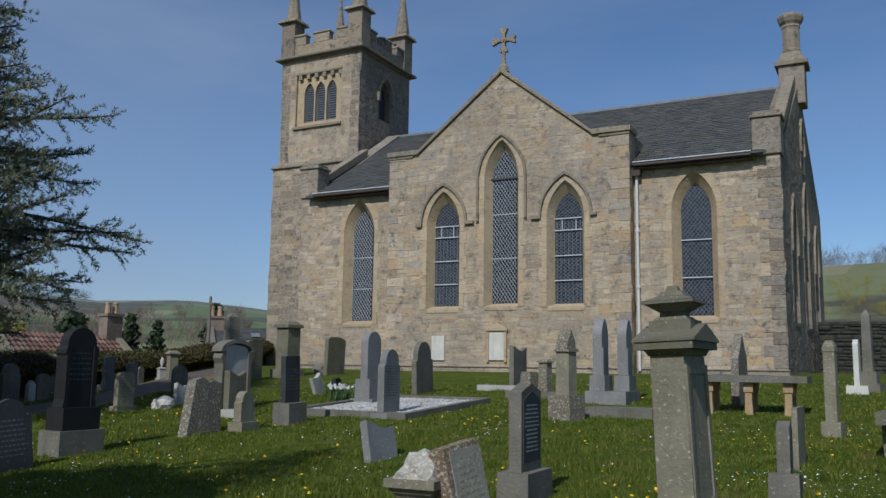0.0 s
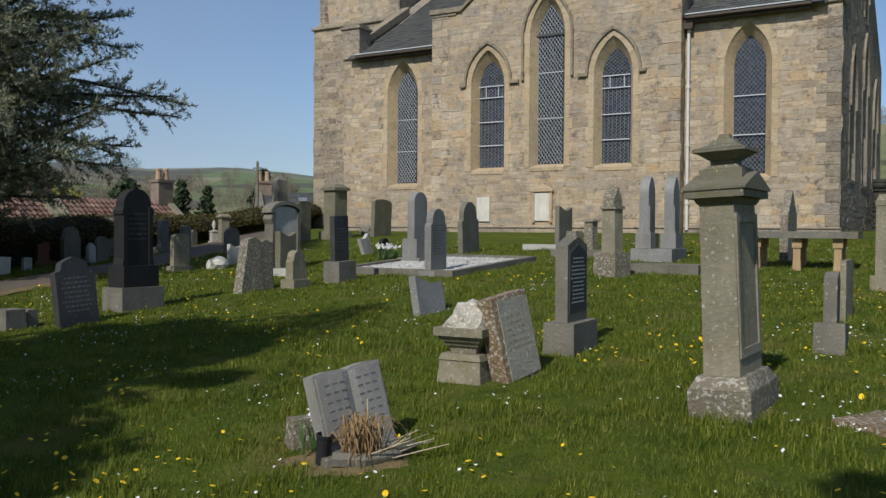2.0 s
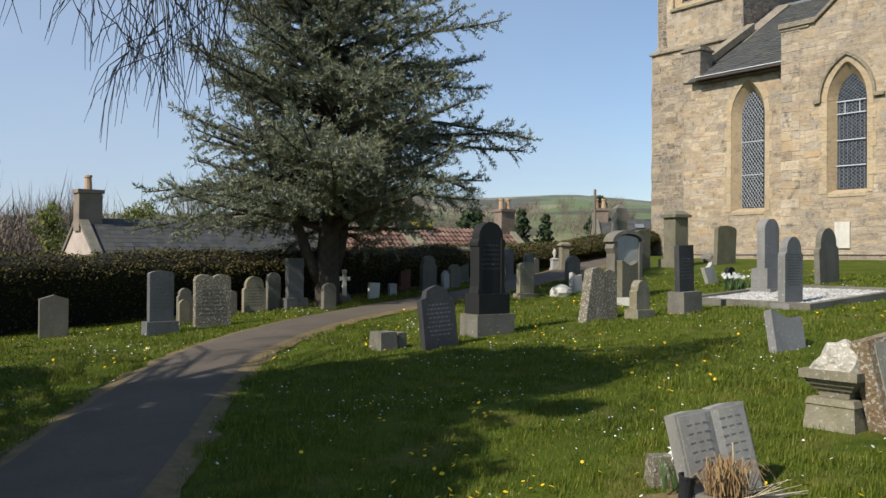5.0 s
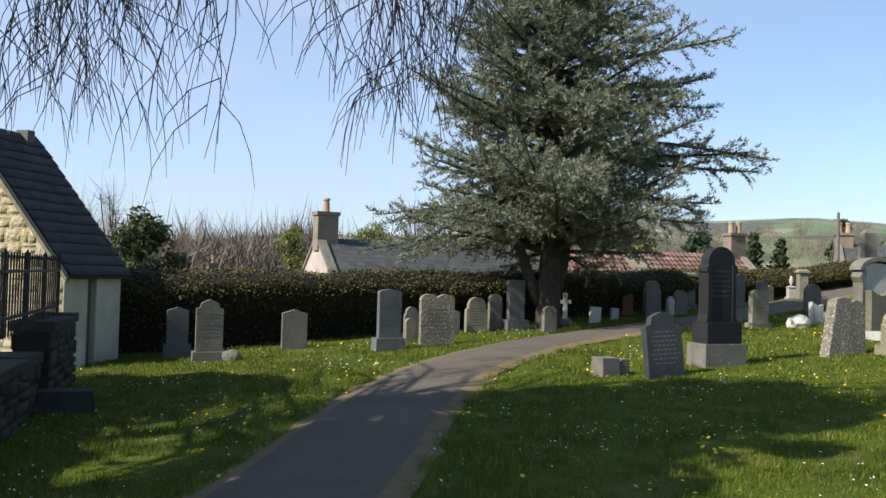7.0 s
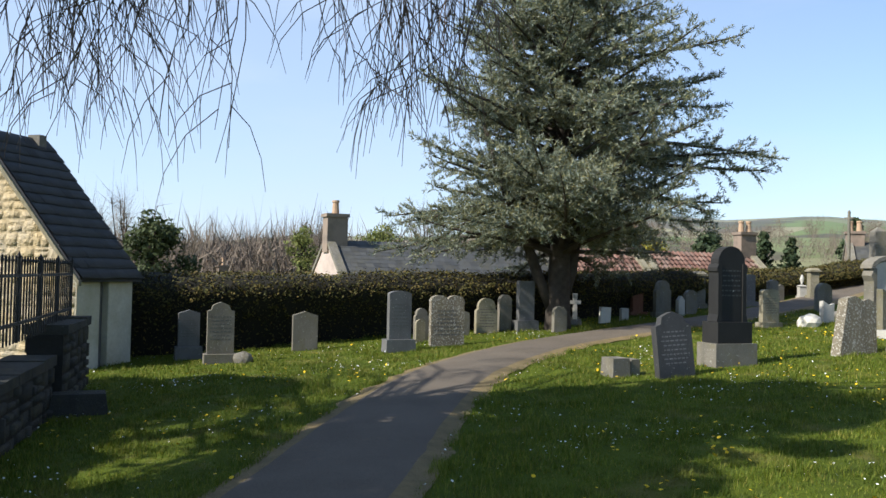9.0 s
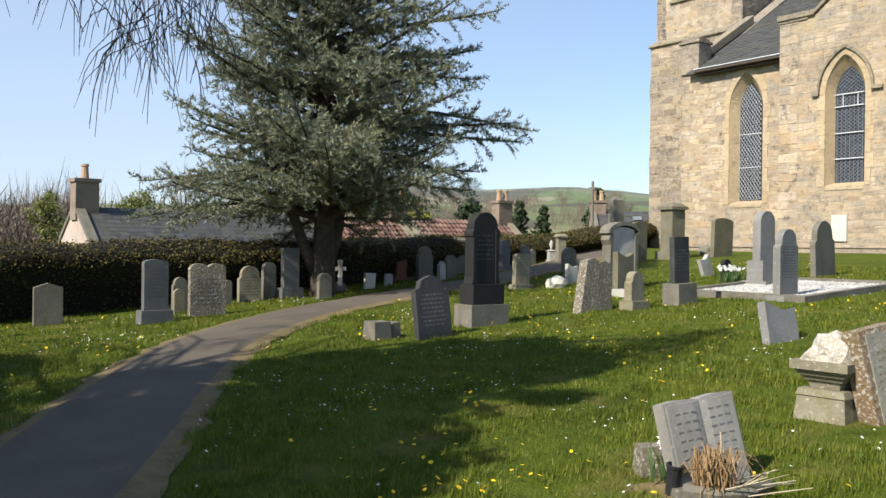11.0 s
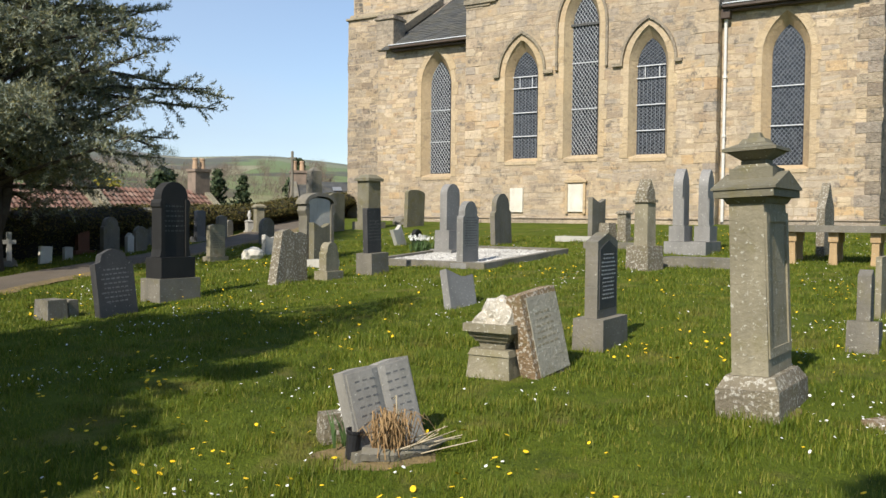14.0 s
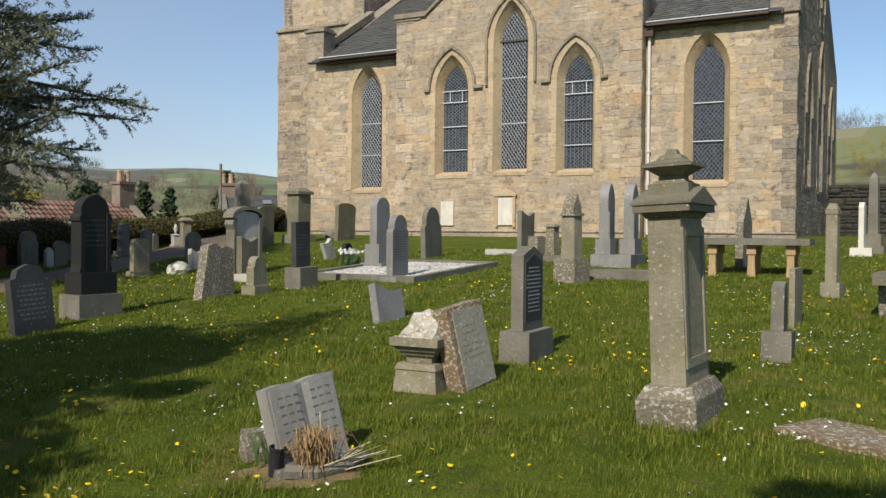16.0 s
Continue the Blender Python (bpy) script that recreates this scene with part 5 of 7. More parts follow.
# white cross on a cairn
m = monument("stone_cross", -16.13, 9.54, -18, "small pale stone cross on a rocky base", "cross")
bm = bmesh.new()
for k in range(7):
    r = random.Random(k)
    px, py, pz = r.uniform(-0.1, 0.1), r.uniform(-0.1, 0.1), r.uniform(0, 0.13)
    box(bm, px - 0.09, px + 0.09, py - 0.08, py + 0.08, pz - 0.08, pz + 0.08, 0.7)
part("cairn", bm, M_grey, m, bevel=0.02)
bm = bmesh.new()
prism(bm, [(-0.045, 0.1), (0.045, 0.1), (0.04, 0.46), (0.12, 0.455), (0.12, 0.54), (0.04, 0.535), (0.045, 0.69), (-0.045, 0.69), (-0.04, 0.535), (-0.12, 0.54), (-0.12, 0.455), (-0.04, 0.46)], -0.04, 0.04)
part("cross", bm, M_pale, m, bevel=0.008)


def capped_column(name, x, y, az, w, h, cap, material, label, foot=1.3, urn=False):
    m = monument(name, x, y, az, label)
    a = w / 2
    boxed("base", m, material, (-a * foot, a * foot, -a * foot, a * foot, -0.1, h * 0.13))
    boxed("shaft", m, material, (-a, a, -a, a, h * 0.13 + 0.002, h * 0.88))
    boxed("cap", m, material, (-a * cap, a * cap, -a * cap, a * cap, h * 0.88 + 0.002, h * 0.93), (-a * cap * 0.95, a * cap * 0.95, -a * cap * 0.95, a * cap * 0.95, h * 0.932, h, 0.55))
    if urn:
        bm = bmesh.new()
        lathe(bm, [(a * 0.5, h), (a * 0.3, h + 0.05), (a * 0.7, h + 0.16), (a * 0.5, h + 0.22), (0.02, h + 0.3)], 10)
        part("urn", bm, material, m, smooth=True)
    return m


capped_column("pedestal_monument", -18.1, 14.4, -18, 0.28, 0.95, 1.35, M_grey, "grey pedestal monument with a moulded cap")
capped_column("pedestal_monument", -18.3, 18.5, -22, 0.24, 0.87, 1.4, M_sand, "sandstone pillar monument with a flat cap")
capped_column("urn_monument", -19.1, 18.9, -22, 0.20, 0.36, 1.2, M_pale, "small pale urn on a block", urn=True)
capped_column("pedestal_monument", -16.19, 21.1, -10, 0.50, 1.66, 1.28, M_green, "square brown sandstone pedestal with a spreading cap", 1.45)
capped_column("pillar_monument", -0.73, 13.1, -10, 0.15, 1.27, 1.1, M_sand, "slim weathered stone pillar on a rough base", 1.7)
capped_column("urn_monument", -7.05, 18.8, -12, 0.22, 0.70, 1.3, M_lichen, "low lichened pedestal near the church", 1.4)
m = monument("fallen_stone", -7.35, 18.6, -12, "rough pale stone block near the church", "fallen stone")
boxed("block", m, M_lichen, (-0.2, 0.15, -0.15, 0.15, -0.05, 0.42, 0.85), bevel=0.03)


def obelisk(x, y, az, w, h, material, label, steps, tip=0.55):
    m = monument("obelisk", x, y, az, label, "obelisk")
    z = 0.0
    for k, (sw, sh) in enumerate(steps):
        boxed("step", m, material, (-sw / 2, sw / 2, -sw / 2, sw / 2, z - (0.1 if k == 0 else 0), z + sh))
        z += sh + 0.002
    bm = bmesh.new()
    box(bm, -w / 2, w / 2, -w / 2, w / 2, z, h - 0.12, tip + 0.25)
    q = w / 2 * (tip + 0.25)
    box(bm, -q, q, -q, q, h - 0.118, h, 0.2)
    part("shaft", bm, material, m, bevel=0.01)
    return m


obelisk(-16.23, 18.6, -20, 0.36, 1.92, M_grey, "square grey obelisk rising behind other stones", [(0.5, 0.3)], 0.6)
obelisk(-0.42, 20.6, -10, 0.20, 1.72, M_grey, "slender grey obelisk on a stepped base", [(0.5, 0.15), (0.36, 0.25)], 0.55)

# ornate aedicule with a flaking brown stone before it
m = monument("wall_monument", -11.29, 13.05, -6, "ornate grey monument with a curved pediment")
boxed("base", m, M_grey, (-0.40, 0.40, -0.16, 0.16, -0.1, 0.14))
bm = bmesh.new()
prism(bm, [(x, z + 0.142) for x, z in top_outline("segment", 0.58, 1.06)], -0.09, 0.09)
part("slab", bm, M_pale, m, bevel=0.012)
for s in (-1, 1):
    bm = bmesh.new()
    prism(bm, [(s * 0.29, 0.142), (s * 0.37, 0.142), (s * 0.36, 0.85), (s * 0.41, 0.95), (s * 0.36, 1.10), (s * 0.29, 1.08)], -0.12, 0.12)
    part("scroll", bm, M_grey, m, bevel=0.012)
bm = bmesh.new()
inn = [(0.36 * math.cos(t), 1.08 + 0.16 * math.sin(t)) for t in np.linspace(0, math.pi, 12)]
out = [(0.43 * math.cos(t), 1.08 + 0.23 * math.sin(t)) for t in np.linspace(0, math.pi, 12)]
ring(bm, inn, out, -0.14, 0.14)
part("pediment", bm, M_grey, m, bevel=0.008)
HS(-10.95, 12.75, -4, 0.43, 0.74, 0.14, "broken", M_green, "flaking dark brown sandstone headstone", bevel=0.03)

# gravel grave with kerb
kz = ground_z(-8.3, 14.0)
m = thing("kerbed_grave", -8.45, 13.95, kz, 0, "grave of white gravel inside a low stone kerb", "grave")
slope = math.degrees(math.atan(0.063))
m.matrix_world = pose(-8.3, 14.05, kz, slope, 0, -3)
boxed("gravel", m, M_gravel, (-1.12, 1.12, -1.30, 1.45, -0.1, 0.055), bevel=0)
rg = random.Random(17)
bm = bmesh.new()
for _ in range(2600):
    px, py, q = rg.uniform(-1.09, 1.09), rg.uniform(-1.27, 1.42), rg.uniform(0.016, 0.034)
    tip = [bm.verts.new((px + q * a + rg.uniform(-0.3, 0.3) * q, py + q * b, 0.055 + q * c)) for a, b, c in ((1, 0, 0), (0, 1, 0.1), (-1, 0, 0), (0, -1, 0), (0.1, 0, 0.8))]
    for a in range(4):
        bm.faces.new((tip[a], tip[(a + 1) % 4], tip[4]))
tagged(part("pebble_layer", bm, M_chip, m, "loose white and grey chippings"), kind="stuff")
for b in ((-1.25, -1.12, -1.45, 1.6, -0.1, 0.10), (1.12, 1.25, -1.45, 1.6, -0.1, 0.10), (-1.118, 1.118, -1.45, -1.30, -0.1, 0.10), (-1.118, 1.118, 1.45, 1.6, -0.1, 0.10)):
    boxed("kerb", m, M_grey, b)
# flat stones and kerbs nearer the church
for x, y, w, l, mat_, lab in ((-6.6, 17.2, 1.3, 0.5, M_grey, "low stone kerb lying in the grass"), (-8.0, 18.6, 1.2, 0.35, M_pale, "pale flat grave slab"), (-10.3, 12.1, 0.5, 0.35, M_pale, "small flat slab beside a headstone")):
    m = monument("grave_slab", x, y, -90, lab, "grave slab")
    boxed("slab", m, mat_, (-w / 2, w / 2, -l / 2, l / 2, -0.1, 0.10), bevel=0.02)

# sandstone obelisk with a carved head
m = monument("carved_monument", -4.70, 13.55, -16, "sandstone pillar with a weathered carved head")
boxed("base", m, M_lichen, (-0.22, 0.22, -0.22, 0.22, -0.1, 0.38, 0.93), bevel=0.03)
boxed("shaft", m, M_sand, (-0.115, 0.115, -0.13, 0.13, 0.382, 1.08, 0.95))
bm = bmesh.new()
box(bm, -0.14, 0.14, -0.15, 0.15, 1.082, 1.13)
prism(bm, [(-0.13, 1.132), (0.13, 1.132), (0.10, 1.26), (0.03, 1.38), (0.0, 1.46), (-0.04, 1.36), (-0.10, 1.27)], -0.11, 0.11)
part("carved_head", bm, M_lichen, m, bevel=0.025)

# twin pointed stones on one plinth
m = monument("twin_monument", -4.82, 16.7, 0, "pair of pointed grey granite memorial stones on one plinth")
boxed("base", m, M_granite, (-0.55, 0.50, -0.38, 0.42, -0.1, 0.20))
for cx, cy in ((-0.22, 0.20), (0.18, -0.17)):
    boxed("plinth", m, M_granite, (cx - 0.26, cx + 0.26, cy - 0.15, cy + 0.15, 0.204, 0.50))
    bm = bmesh.new()
    prism(bm, [(x + cx, z + 0.504) for x, z in top_outline("pointed", 0.44, 1.10)], cy - 0.09, cy + 0.09)
    part("slab", bm, M_granite, m, bevel=0.012)
    bm = bmesh.new()
    lathe(bm, [(0.03, 0.51), (0.022, 0.55), (0.022, 1.0), (0.034, 1.04)], 8, cx - 0.20, cy - 0.10)
    part("colonnette", bm, M_granite, m)
m = monument("grave_slab", -4.05, 14.35, -90, "long low stone slab edging a grave", "grave slab")
boxed("slab", m, M_grey, (-0.6, 0.62, -0.3, 0.35, -0.1, 0.13), bevel=0.02)

# table tomb
m = monument("table_tomb", -2.10, 15.6, -90, "weathered stone table tomb on six short legs", "table tomb")
boxed("tabletop", m, M_grey, (-0.92, 0.90, -0.46, 0.46, 0.50, 0.61), bevel=0.02)
for lx in (-0.66, -0.02, 0.60):
    for ly in (-0.30, 0.30):
        bm = bmesh.new()
        box(bm, lx - 0.07, lx + 0.07, ly - 0.07, ly + 0.07, -0.1, 0.15, 0.8)
        box(bm, lx - 0.055, lx + 0.055, ly - 0.055, ly + 0.055, 0.152, 0.34)
        box(bm, lx - 0.075, lx + 0.075, ly - 0.075, ly + 0.075, 0.342, 0.498)
        part("leg", bm, M_warm, m, bevel=0.012)
m = monument("table_tomb", 0.10, 11.4, -95, "mossy table tomb on stout legs", "table tomb")
boxed("tabletop", m, M_green, (-0.24, 0.9, -0.42, 0.42, 0.36, 0.50), bevel=0.025)
for lx in (-0.10, 0.75):
    boxed("leg", m, M_lichen, (lx - 0.09, lx + 0.09, -0.16, 0.16, -0.1, 0.357, 1.15), bevel=0.02)
# fallen ledger blotched orange
m = monument("ledger_stone", 0.02, 5.88, -118, "flat ledger stone blotched with orange lichen", "grave slab")
boxed("slab", m, M_orange, (-0.55, 0.60, -0.27, 0.27, -0.12, 0.03), bevel=0.03)

# pillar monument with gabled cap
m = monument("pillar_monument", -1.185, 6.06, -3, "tall square sandstone pillar monument with a gabled cap")
m.matrix_world = pose(-1.20, 6.03, ground_z(-1.20, 6.03), 0, 0, 87) @ pose(0, 0, 0, -2.8, 0, 0)
boxed("base", m, M_lichen, (-0.38, 0.38, -0.20, 0.20, -0.12, 0.165), (-0.375, 0.375, -0.195, 0.195, 0.167, 0.245, 0.80), bevel=0.02)
bm = bmesh.new()
box(bm, -0.29, 0.29, -0.117, 0.117, 0.247, 1.36, 0.94)
shaft = part("shaft", bm, M_sand, m, bevel=0.012)
bm = bmesh.new()
for x0, x1, z0, z1 in ((-0.268, -0.21, 0.36, 1.30), (0.21, 0.268, 0.36, 1.30), (-0.209, 0.209, 0.36, 0.42), (-0.209, 0.209, 1.24, 1.30)):
    box(bm, x0, x1, -0.126, -0.100, z0, z1)
part("panel_frame", bm, M_sand, shaft, "raised border round a sunk panel", bevel=0.004)
bm = bmesh.new()
box(bm, -0.28, 0.28, -0.12, 0.12, 1.362, 1.40, 1.14)
box(bm, -0.335, 0.335, -0.19, 0.19, 1.402, 1.45)
part("cornice", bm, M_green, m, bevel=0.008)
bm = bmesh.new()
prism(bm, [(-0.345, 1.452), (0.345, 1.452), (0.345, 1.466), (0.0, 1.575), (-0.345, 1.466)], -0.205, 0.205)
part("cap", bm, M_green, m, "gabled cap darkened by moss", bevel=0.008)
bm = bmesh.new()
box(bm, -0.15, 0.15, -0.14, 0.14, 1.50, 1.60)
urn = part("urn_block", bm, M_green, m, "square block under the urn", bevel=0.008)
bm = bmesh.new()
box(bm, -0.13, 0.13, -0.12, 0.12, 1.602, 1.625, 0.8)
box(bm, -0.085, 0.085, -0.08, 0.08, 1.627, 1.655)
box(bm, -0.085, 0.085, -0.08, 0.08, 1.657, 1.71, 1.95)
part("urn_bowl", bm, M_green, urn, "square bowl on a narrow neck", bevel=0.006)
bm = bmesh.new()
box(bm, -0.185, 0.185, -0.175, 0.175, 1.712, 1.732)
box(bm, -0.18, 0.18, -0.17, 0.17, 1.734, 1.765, 0.55)
box(bm, -0.095, 0.095, -0.09, 0.09, 1.767, 1.80, 0.75)
box(bm, -0.045, 0.045, -0.045, 0.045, 1.802, 1.84, 0.7)
part("urn_lid", bm, M_green, urn, "stepped square lid", bevel=0.006)

# broken pedestal with a leaning slab
m = monument("broken_pedestal", -3.27, 6.10, 2, "broken moulded pedestal, bleached white on top")
boxed("base", m, M_sand, (-0.21, 0.21, -0.20, 0.20, -0.1, 0.155, 0.88), (-0.195, 0.195, -0.185, 0.185, 0.157, 0.205, 0.9), bevel=0.015)
bm = bmesh.new()
box(bm, -0.115, 0.115, -0.11, 0.11, 0.207, 0.262, 1.1)
box(bm, -0.145, 0.145, -0.14, 0.14, 0.264, 0.30, 1.15)
box(bm, -0.18, 0.18, -0.17, 0.17, 0.302, 0.345, 1.12)
box(bm, -0.225, 0.225, -0.215, 0.215, 0.347, 0.41)
part("moulding", bm, M_sand, m, bevel=0.01)
bm = bmesh.new()
bmesh.ops.create_icosphere(bm, subdivisions=3, radius=0.22)
for v in bm.verts:
    d = v.co.normalized()
    facet = max(d.dot(q) for q in (Vector((0.3, 0.2, 0.93)), Vector((-0.75, 0.1, 0.65)), Vector((0.1, -0.8, 0.6)), Vector((0.75, 0.3, 0.6)), Vector((-0.2, 0.8, 0.55)), Vector((0, 0, -1)), Vector((1, 0, 0)), Vector((-1, 0, 0)), Vector((0, 1, 0)), Vector((0, -1, 0))))
    v.co = d * 0.19 / max(0.6, facet) * (1 + 0.30 * noise.noise(d * 3.1 + Vector((4, 0, 0))) + 0.10 * noise.noise(d * 9))
    v.co = Vector((v.co.x * 1.05 + 0.03, v.co.y * 0.95, max(0, v.co.z) * 0.95 + 0.405))
part("broken_top", bm, M_bleached, m, "jagged broken stone with white lichen")
HS(-2.93, 6.27, -10, 0.46, 0.67, 0.15, "flat", M_orange, "lichened slab leaning on a broken pedestal", lean=(-9, -8), bevel=0.02)
slab = LAST[-1]
bm = bmesh.new()
prism(bm, [(-0.17, 0.0), (0.222, 0.0), (0.222, 0.62), (-0.17, 0.64)], -0.083, -0.07)
face = part("face_panel", bm, M_slab, slab, "smooth greenish inscribed face", bevel=0.004)
inscription(face, 0.34, 0.22, 0.52, -0.083, M_sand, 6)

# open-book stone with dry stalks
bx, by = -2.90, 4.14
m = monument("book_memorial", bx, by, 0, "leaning grey memorial shaped like an open book")
m.matrix_world = pose(bx, by, ground_z(bx, by), 0, 0, -14 + 90) @ pose(0, 0, -0.03, -13, -6, 0)
bm = bmesh.new()
outl = [(-0.25, -0.05), (0.25, -0.05), (0.25, 0.53), (0.14, 0.538), (0.03, 0.53), (0.0, 0.522), (-0.03, 0.53), (-0.14, 0.538), (-0.25, 0.53)]
prism(bm, outl, -0.02, 0.075)
book = part("book_slab", bm, M_book, m, bevel=0.012)
for s in (-1, 1):
    bm = bmesh.new()
    v = [(s * 0.008, -0.024), (s * 0.05, -0.034), (s * 0.15, -0.036), (s * 0.235, -0.032)]
    a = [bm.verts.new((px, py, 0.02)) for px, py in v]
    b = [bm.verts.new((px, py, 0.515)) for px, py in v]
    c = [bm.verts.new((px, -0.018, 0.02)) for px, py in v]
    d = [bm.verts.new((px, -0.018, 0.515)) for px, py in v]
    for i in range(3):
        for f in ((a[i], a[i + 1], b[i + 1], b[i]), (b[i], b[i + 1], d[i + 1], d[i]), (a[i], c[i], c[i + 1], a[i + 1])):
            bm.faces.new(f)
    bm.faces.new((a[0], b[0], d[0], c[0]))
    bm.faces.new((a[3], c[3], d[3], b[3]))
    page = part("page", bm, M_book, book)
    bm = bmesh.new()
    for k in range(7):
        z = 0.46 - k * 0.05
        for q in range(3):
            x0 = s * (0.045 + q * 0.055)
            box(bm, min(x0, x0 + s * 0.035), max(x0, x0 + s * 0.035), -0.0366, -0.03, z - 0.0045, z + 0.0045)
    tagged(part("lettering", bm, M_granite_shaded, book, "worn rows of lettering"), kind="stuff")
m = monument("grave_base", bx + 0.05, by - 0.08, -32, "broken curved stone base in bare earth", "grave slab")
bm = bmesh.new()
tube(bm, [(-0.20, -0.05, 0.02), (-0.05, -0.14, 0.02), (0.14, -0.13, 0.03), (0.30, -0.04, 0.05)], [0.045, 0.04, 0.035, 0.025], 6)
box(bm, -0.26, -0.12, -0.08, 0.10, -0.05, 0.03, 0.9)
part("kerb", bm, M_grey, m, bevel=0.01)
m = monument("flower_pot", bx - 0.02, by - 0.30, -32, "black plastic flower vase, leaning and empty", "flower pot")
m.matrix_world = pose(bx - 0.10, by - 0.27, ground_z(bx, by) - 0.02, 0, 8, 0)
bm = bmesh.new()
lathe(bm, [(0.035, 0), (0.045, 0.15), (0.05, 0.155), (0.05, 0.17), (0.042, 0.17), (0.036, 0.04)], 12)
part("vase", bm, M_plastic, m)
m = monument("small_marker", bx - 0.42, by - 0.02, -30, "small rough marker stone in grass", "marker stone")
boxed("block", m, M_lichen, (-0.11, 0.11, -0.07, 0.07, -0.05, 0.16, 0.9), bevel=0.02)


def earth_patch(x, y, rx, ry, seed):
    """Bare trodden soil, ragged at the rim."""
    bm = bmesh.new()
    c = bm.verts.new((0, 0, 0.006))
    rim = []
    for k in range(28):
        a = 2 * math.pi * k / 28
        q = 1 + 0.5 * noise.noise((math.cos(a) * 2.6 + seed, math.sin(a) * 2.6, seed))
        px, py = rx * q * math.cos(a), ry * q * math.sin(a)
        rim.append(bm.verts.new((px, py, ground_z(x + px, y + py) - ground_z(x, y) - 0.03)))
    for k in range(28):
        bm.faces.new((c, rim[k], rim[(k + 1) % 28]))
    o = part("bare_earth", bm, M_earth, smooth=True)
    o.location = (x, y, ground_z(x, y) + 0.01)
    tagged(o, "patch of bare brown earth in the grass", "soil", kind="structure")


earth_patch(bx + 0.05, by - 0.08, 0.42, 0.36, 3)
earth_patch(-1.04, 5.98, 0.17, 0.34, 5)


def stalks(name, x, y, count, spread, height, material, label, category, seed, droop=0.6, thick=0.004, fan=None):
    r = random.Random(seed)
    bm = bmesh.new()
    z = ground_z(x, y)
    for _ in range(count):
        a, l = r.uniform(*(fan or (0, 6.283))), r.uniform(0.5, 1) * height
        out = r.uniform(0.1, 1) * spread
        p = Vector((r.gauss(0, spread * 0.25), r.gauss(0, spread * 0.25), 0.02))
        q = p + Vector((math.cos(a) * out * 0.5, math.sin(a) * out * 0.5, l))
        e = p + Vector((math.cos(a) * out, math.sin(a) * out, l * (1 - droop * r.random())))
        if fan:
            q = (p + e) / 2
        tube(bm, [p, q, e], [thick, thick, thick * 0.5], 3)
    o = part(name, bm, material)
    o.location = (x, y, z)
    return tagged(o, label, category, kind="stuff")


stalks("dry_stalks", bx + 0.08, by - 0.14, 130, 0.19, 0.26, M_straw, "tangle of dead straw-coloured flower stalks", "dead flowers", 4)
stalks("dry_stalks", bx + 0.16, by - 0.08, 11, 0.40, 0.17, M_stick, "bleached dry sticks fanned over the grass", "dead flowers", 6, 0.1, 0.005, (0.1, 0.8))
stalks("dry_stalks", bx + 0.12, by - 0.10, 5, 0.06, 0.34, M_stick, "few upright bleached stalks", "dead flowers", 9, 0.1, 0.005)


def daffodils(x, y, radius, count, seed, label, tall=0.30):
    r = random.Random(seed)
    z = ground_z(x, y)
    m = thing("daffodils", x, y, z, 0, label, "flowers")
    leaf, flower = bmesh.new(), bmesh.new()
    for _ in range(count):
        px, py = r.gauss(0, radius * 0.5), r.gauss(0, radius * 0.5)
        for _ in range(3):
            a, l = r.uniform(0, 6.28), r.uniform(0.6, 1.0) * tall
            d = Vector((math.cos(a), math.sin(a), 0))
            s = Vector((-d.y, d.x, 0)) * 0.008
            b = Vector((px, py, 0))
            v = [leaf.verts.new(q) for q in (b - s, b + s, b + d * l * 0.18 + s + Vector((0, 0, l * 0.6)), b + d * l * 0.18 - s + Vector((0, 0, l * 0.6)))]
            t = leaf.verts.new(b + d * l * 0.45 + Vector((0, 0, l)))
            leaf.faces.new(v)
            leaf.faces.new((v[3], v[2], t))
        if r.random() < 0.75:
            c = Vector((px + r.gauss(0, 0.03), py + r.gauss(0, 0.03), tall * r.uniform(0.85, 1.15)))
            f = Vector((r.uniform(-1, 1), r.uniform(-1, 0.2), r.uniform(-0.1, 0.5))).normalized()
            s = f.cross(Vector((0, 0, 1))).normalized()
            u = s.cross(f)
            for k in range(6):
                a0 = k * math.pi / 3
                p1 = c + (s * math.cos(a0 - 0.4) + u * math.sin(a0 - 0.4)) * 0.022
                p2 = c + (s * math.cos(a0) + u * math.sin(a0)) * 0.045 + f * 0.008
                p3 = c + (s * math.cos(a0 + 0.4) + u * math.sin(a0 + 0.4)) * 0.022
                flower.faces.new([flower.verts.new(q) for q in (c, p1, p2, p3)])
    part("leaves", leaf, M_daff, m)
    tagged(part("petals", flower, M_petal, m), kind="stuff")


daffodils(-10.0, 15.0, 0.36, 70, 2, "clump of white daffodils in flower by a grave")
daffodils(bx - 0.25, by - 0.10, 0.10, 9, 3, "few white daffodils beside the book memorial", 0.22)

# ---------------------------------------------------------------- hut, wall and railing
hut = thing("stone_hut", -14.7, -0.35, 0.0, math.degrees(math.atan2(0.6, -0.8)), "small steep-roofed stone hut with a limewashed side", "hut")
HL, HW, HE, HR = 1.45, 3.7, 1.56, 3.85
bm = bmesh.new()
holed(bm, [(0, -0.4), (HL, -0.4), (HL, HE), (0, HE)], [[(0.58, -0.2), (0.80, -0.2), (0.80, 1.52), (0.58, 1.52)]], 0.0, 0.3)
part("side_wall", bm, M_limewash, hut, "off-white limewashed wall with ochre stains", bevel=0.01)
bm = bmesh.new()
box(bm, 0.5, 0.9, 0.12, 0.16, -0.3, 1.55)
part("recess", bm, M_wood, hut, "dark narrow recess")
bm = bmesh.new()
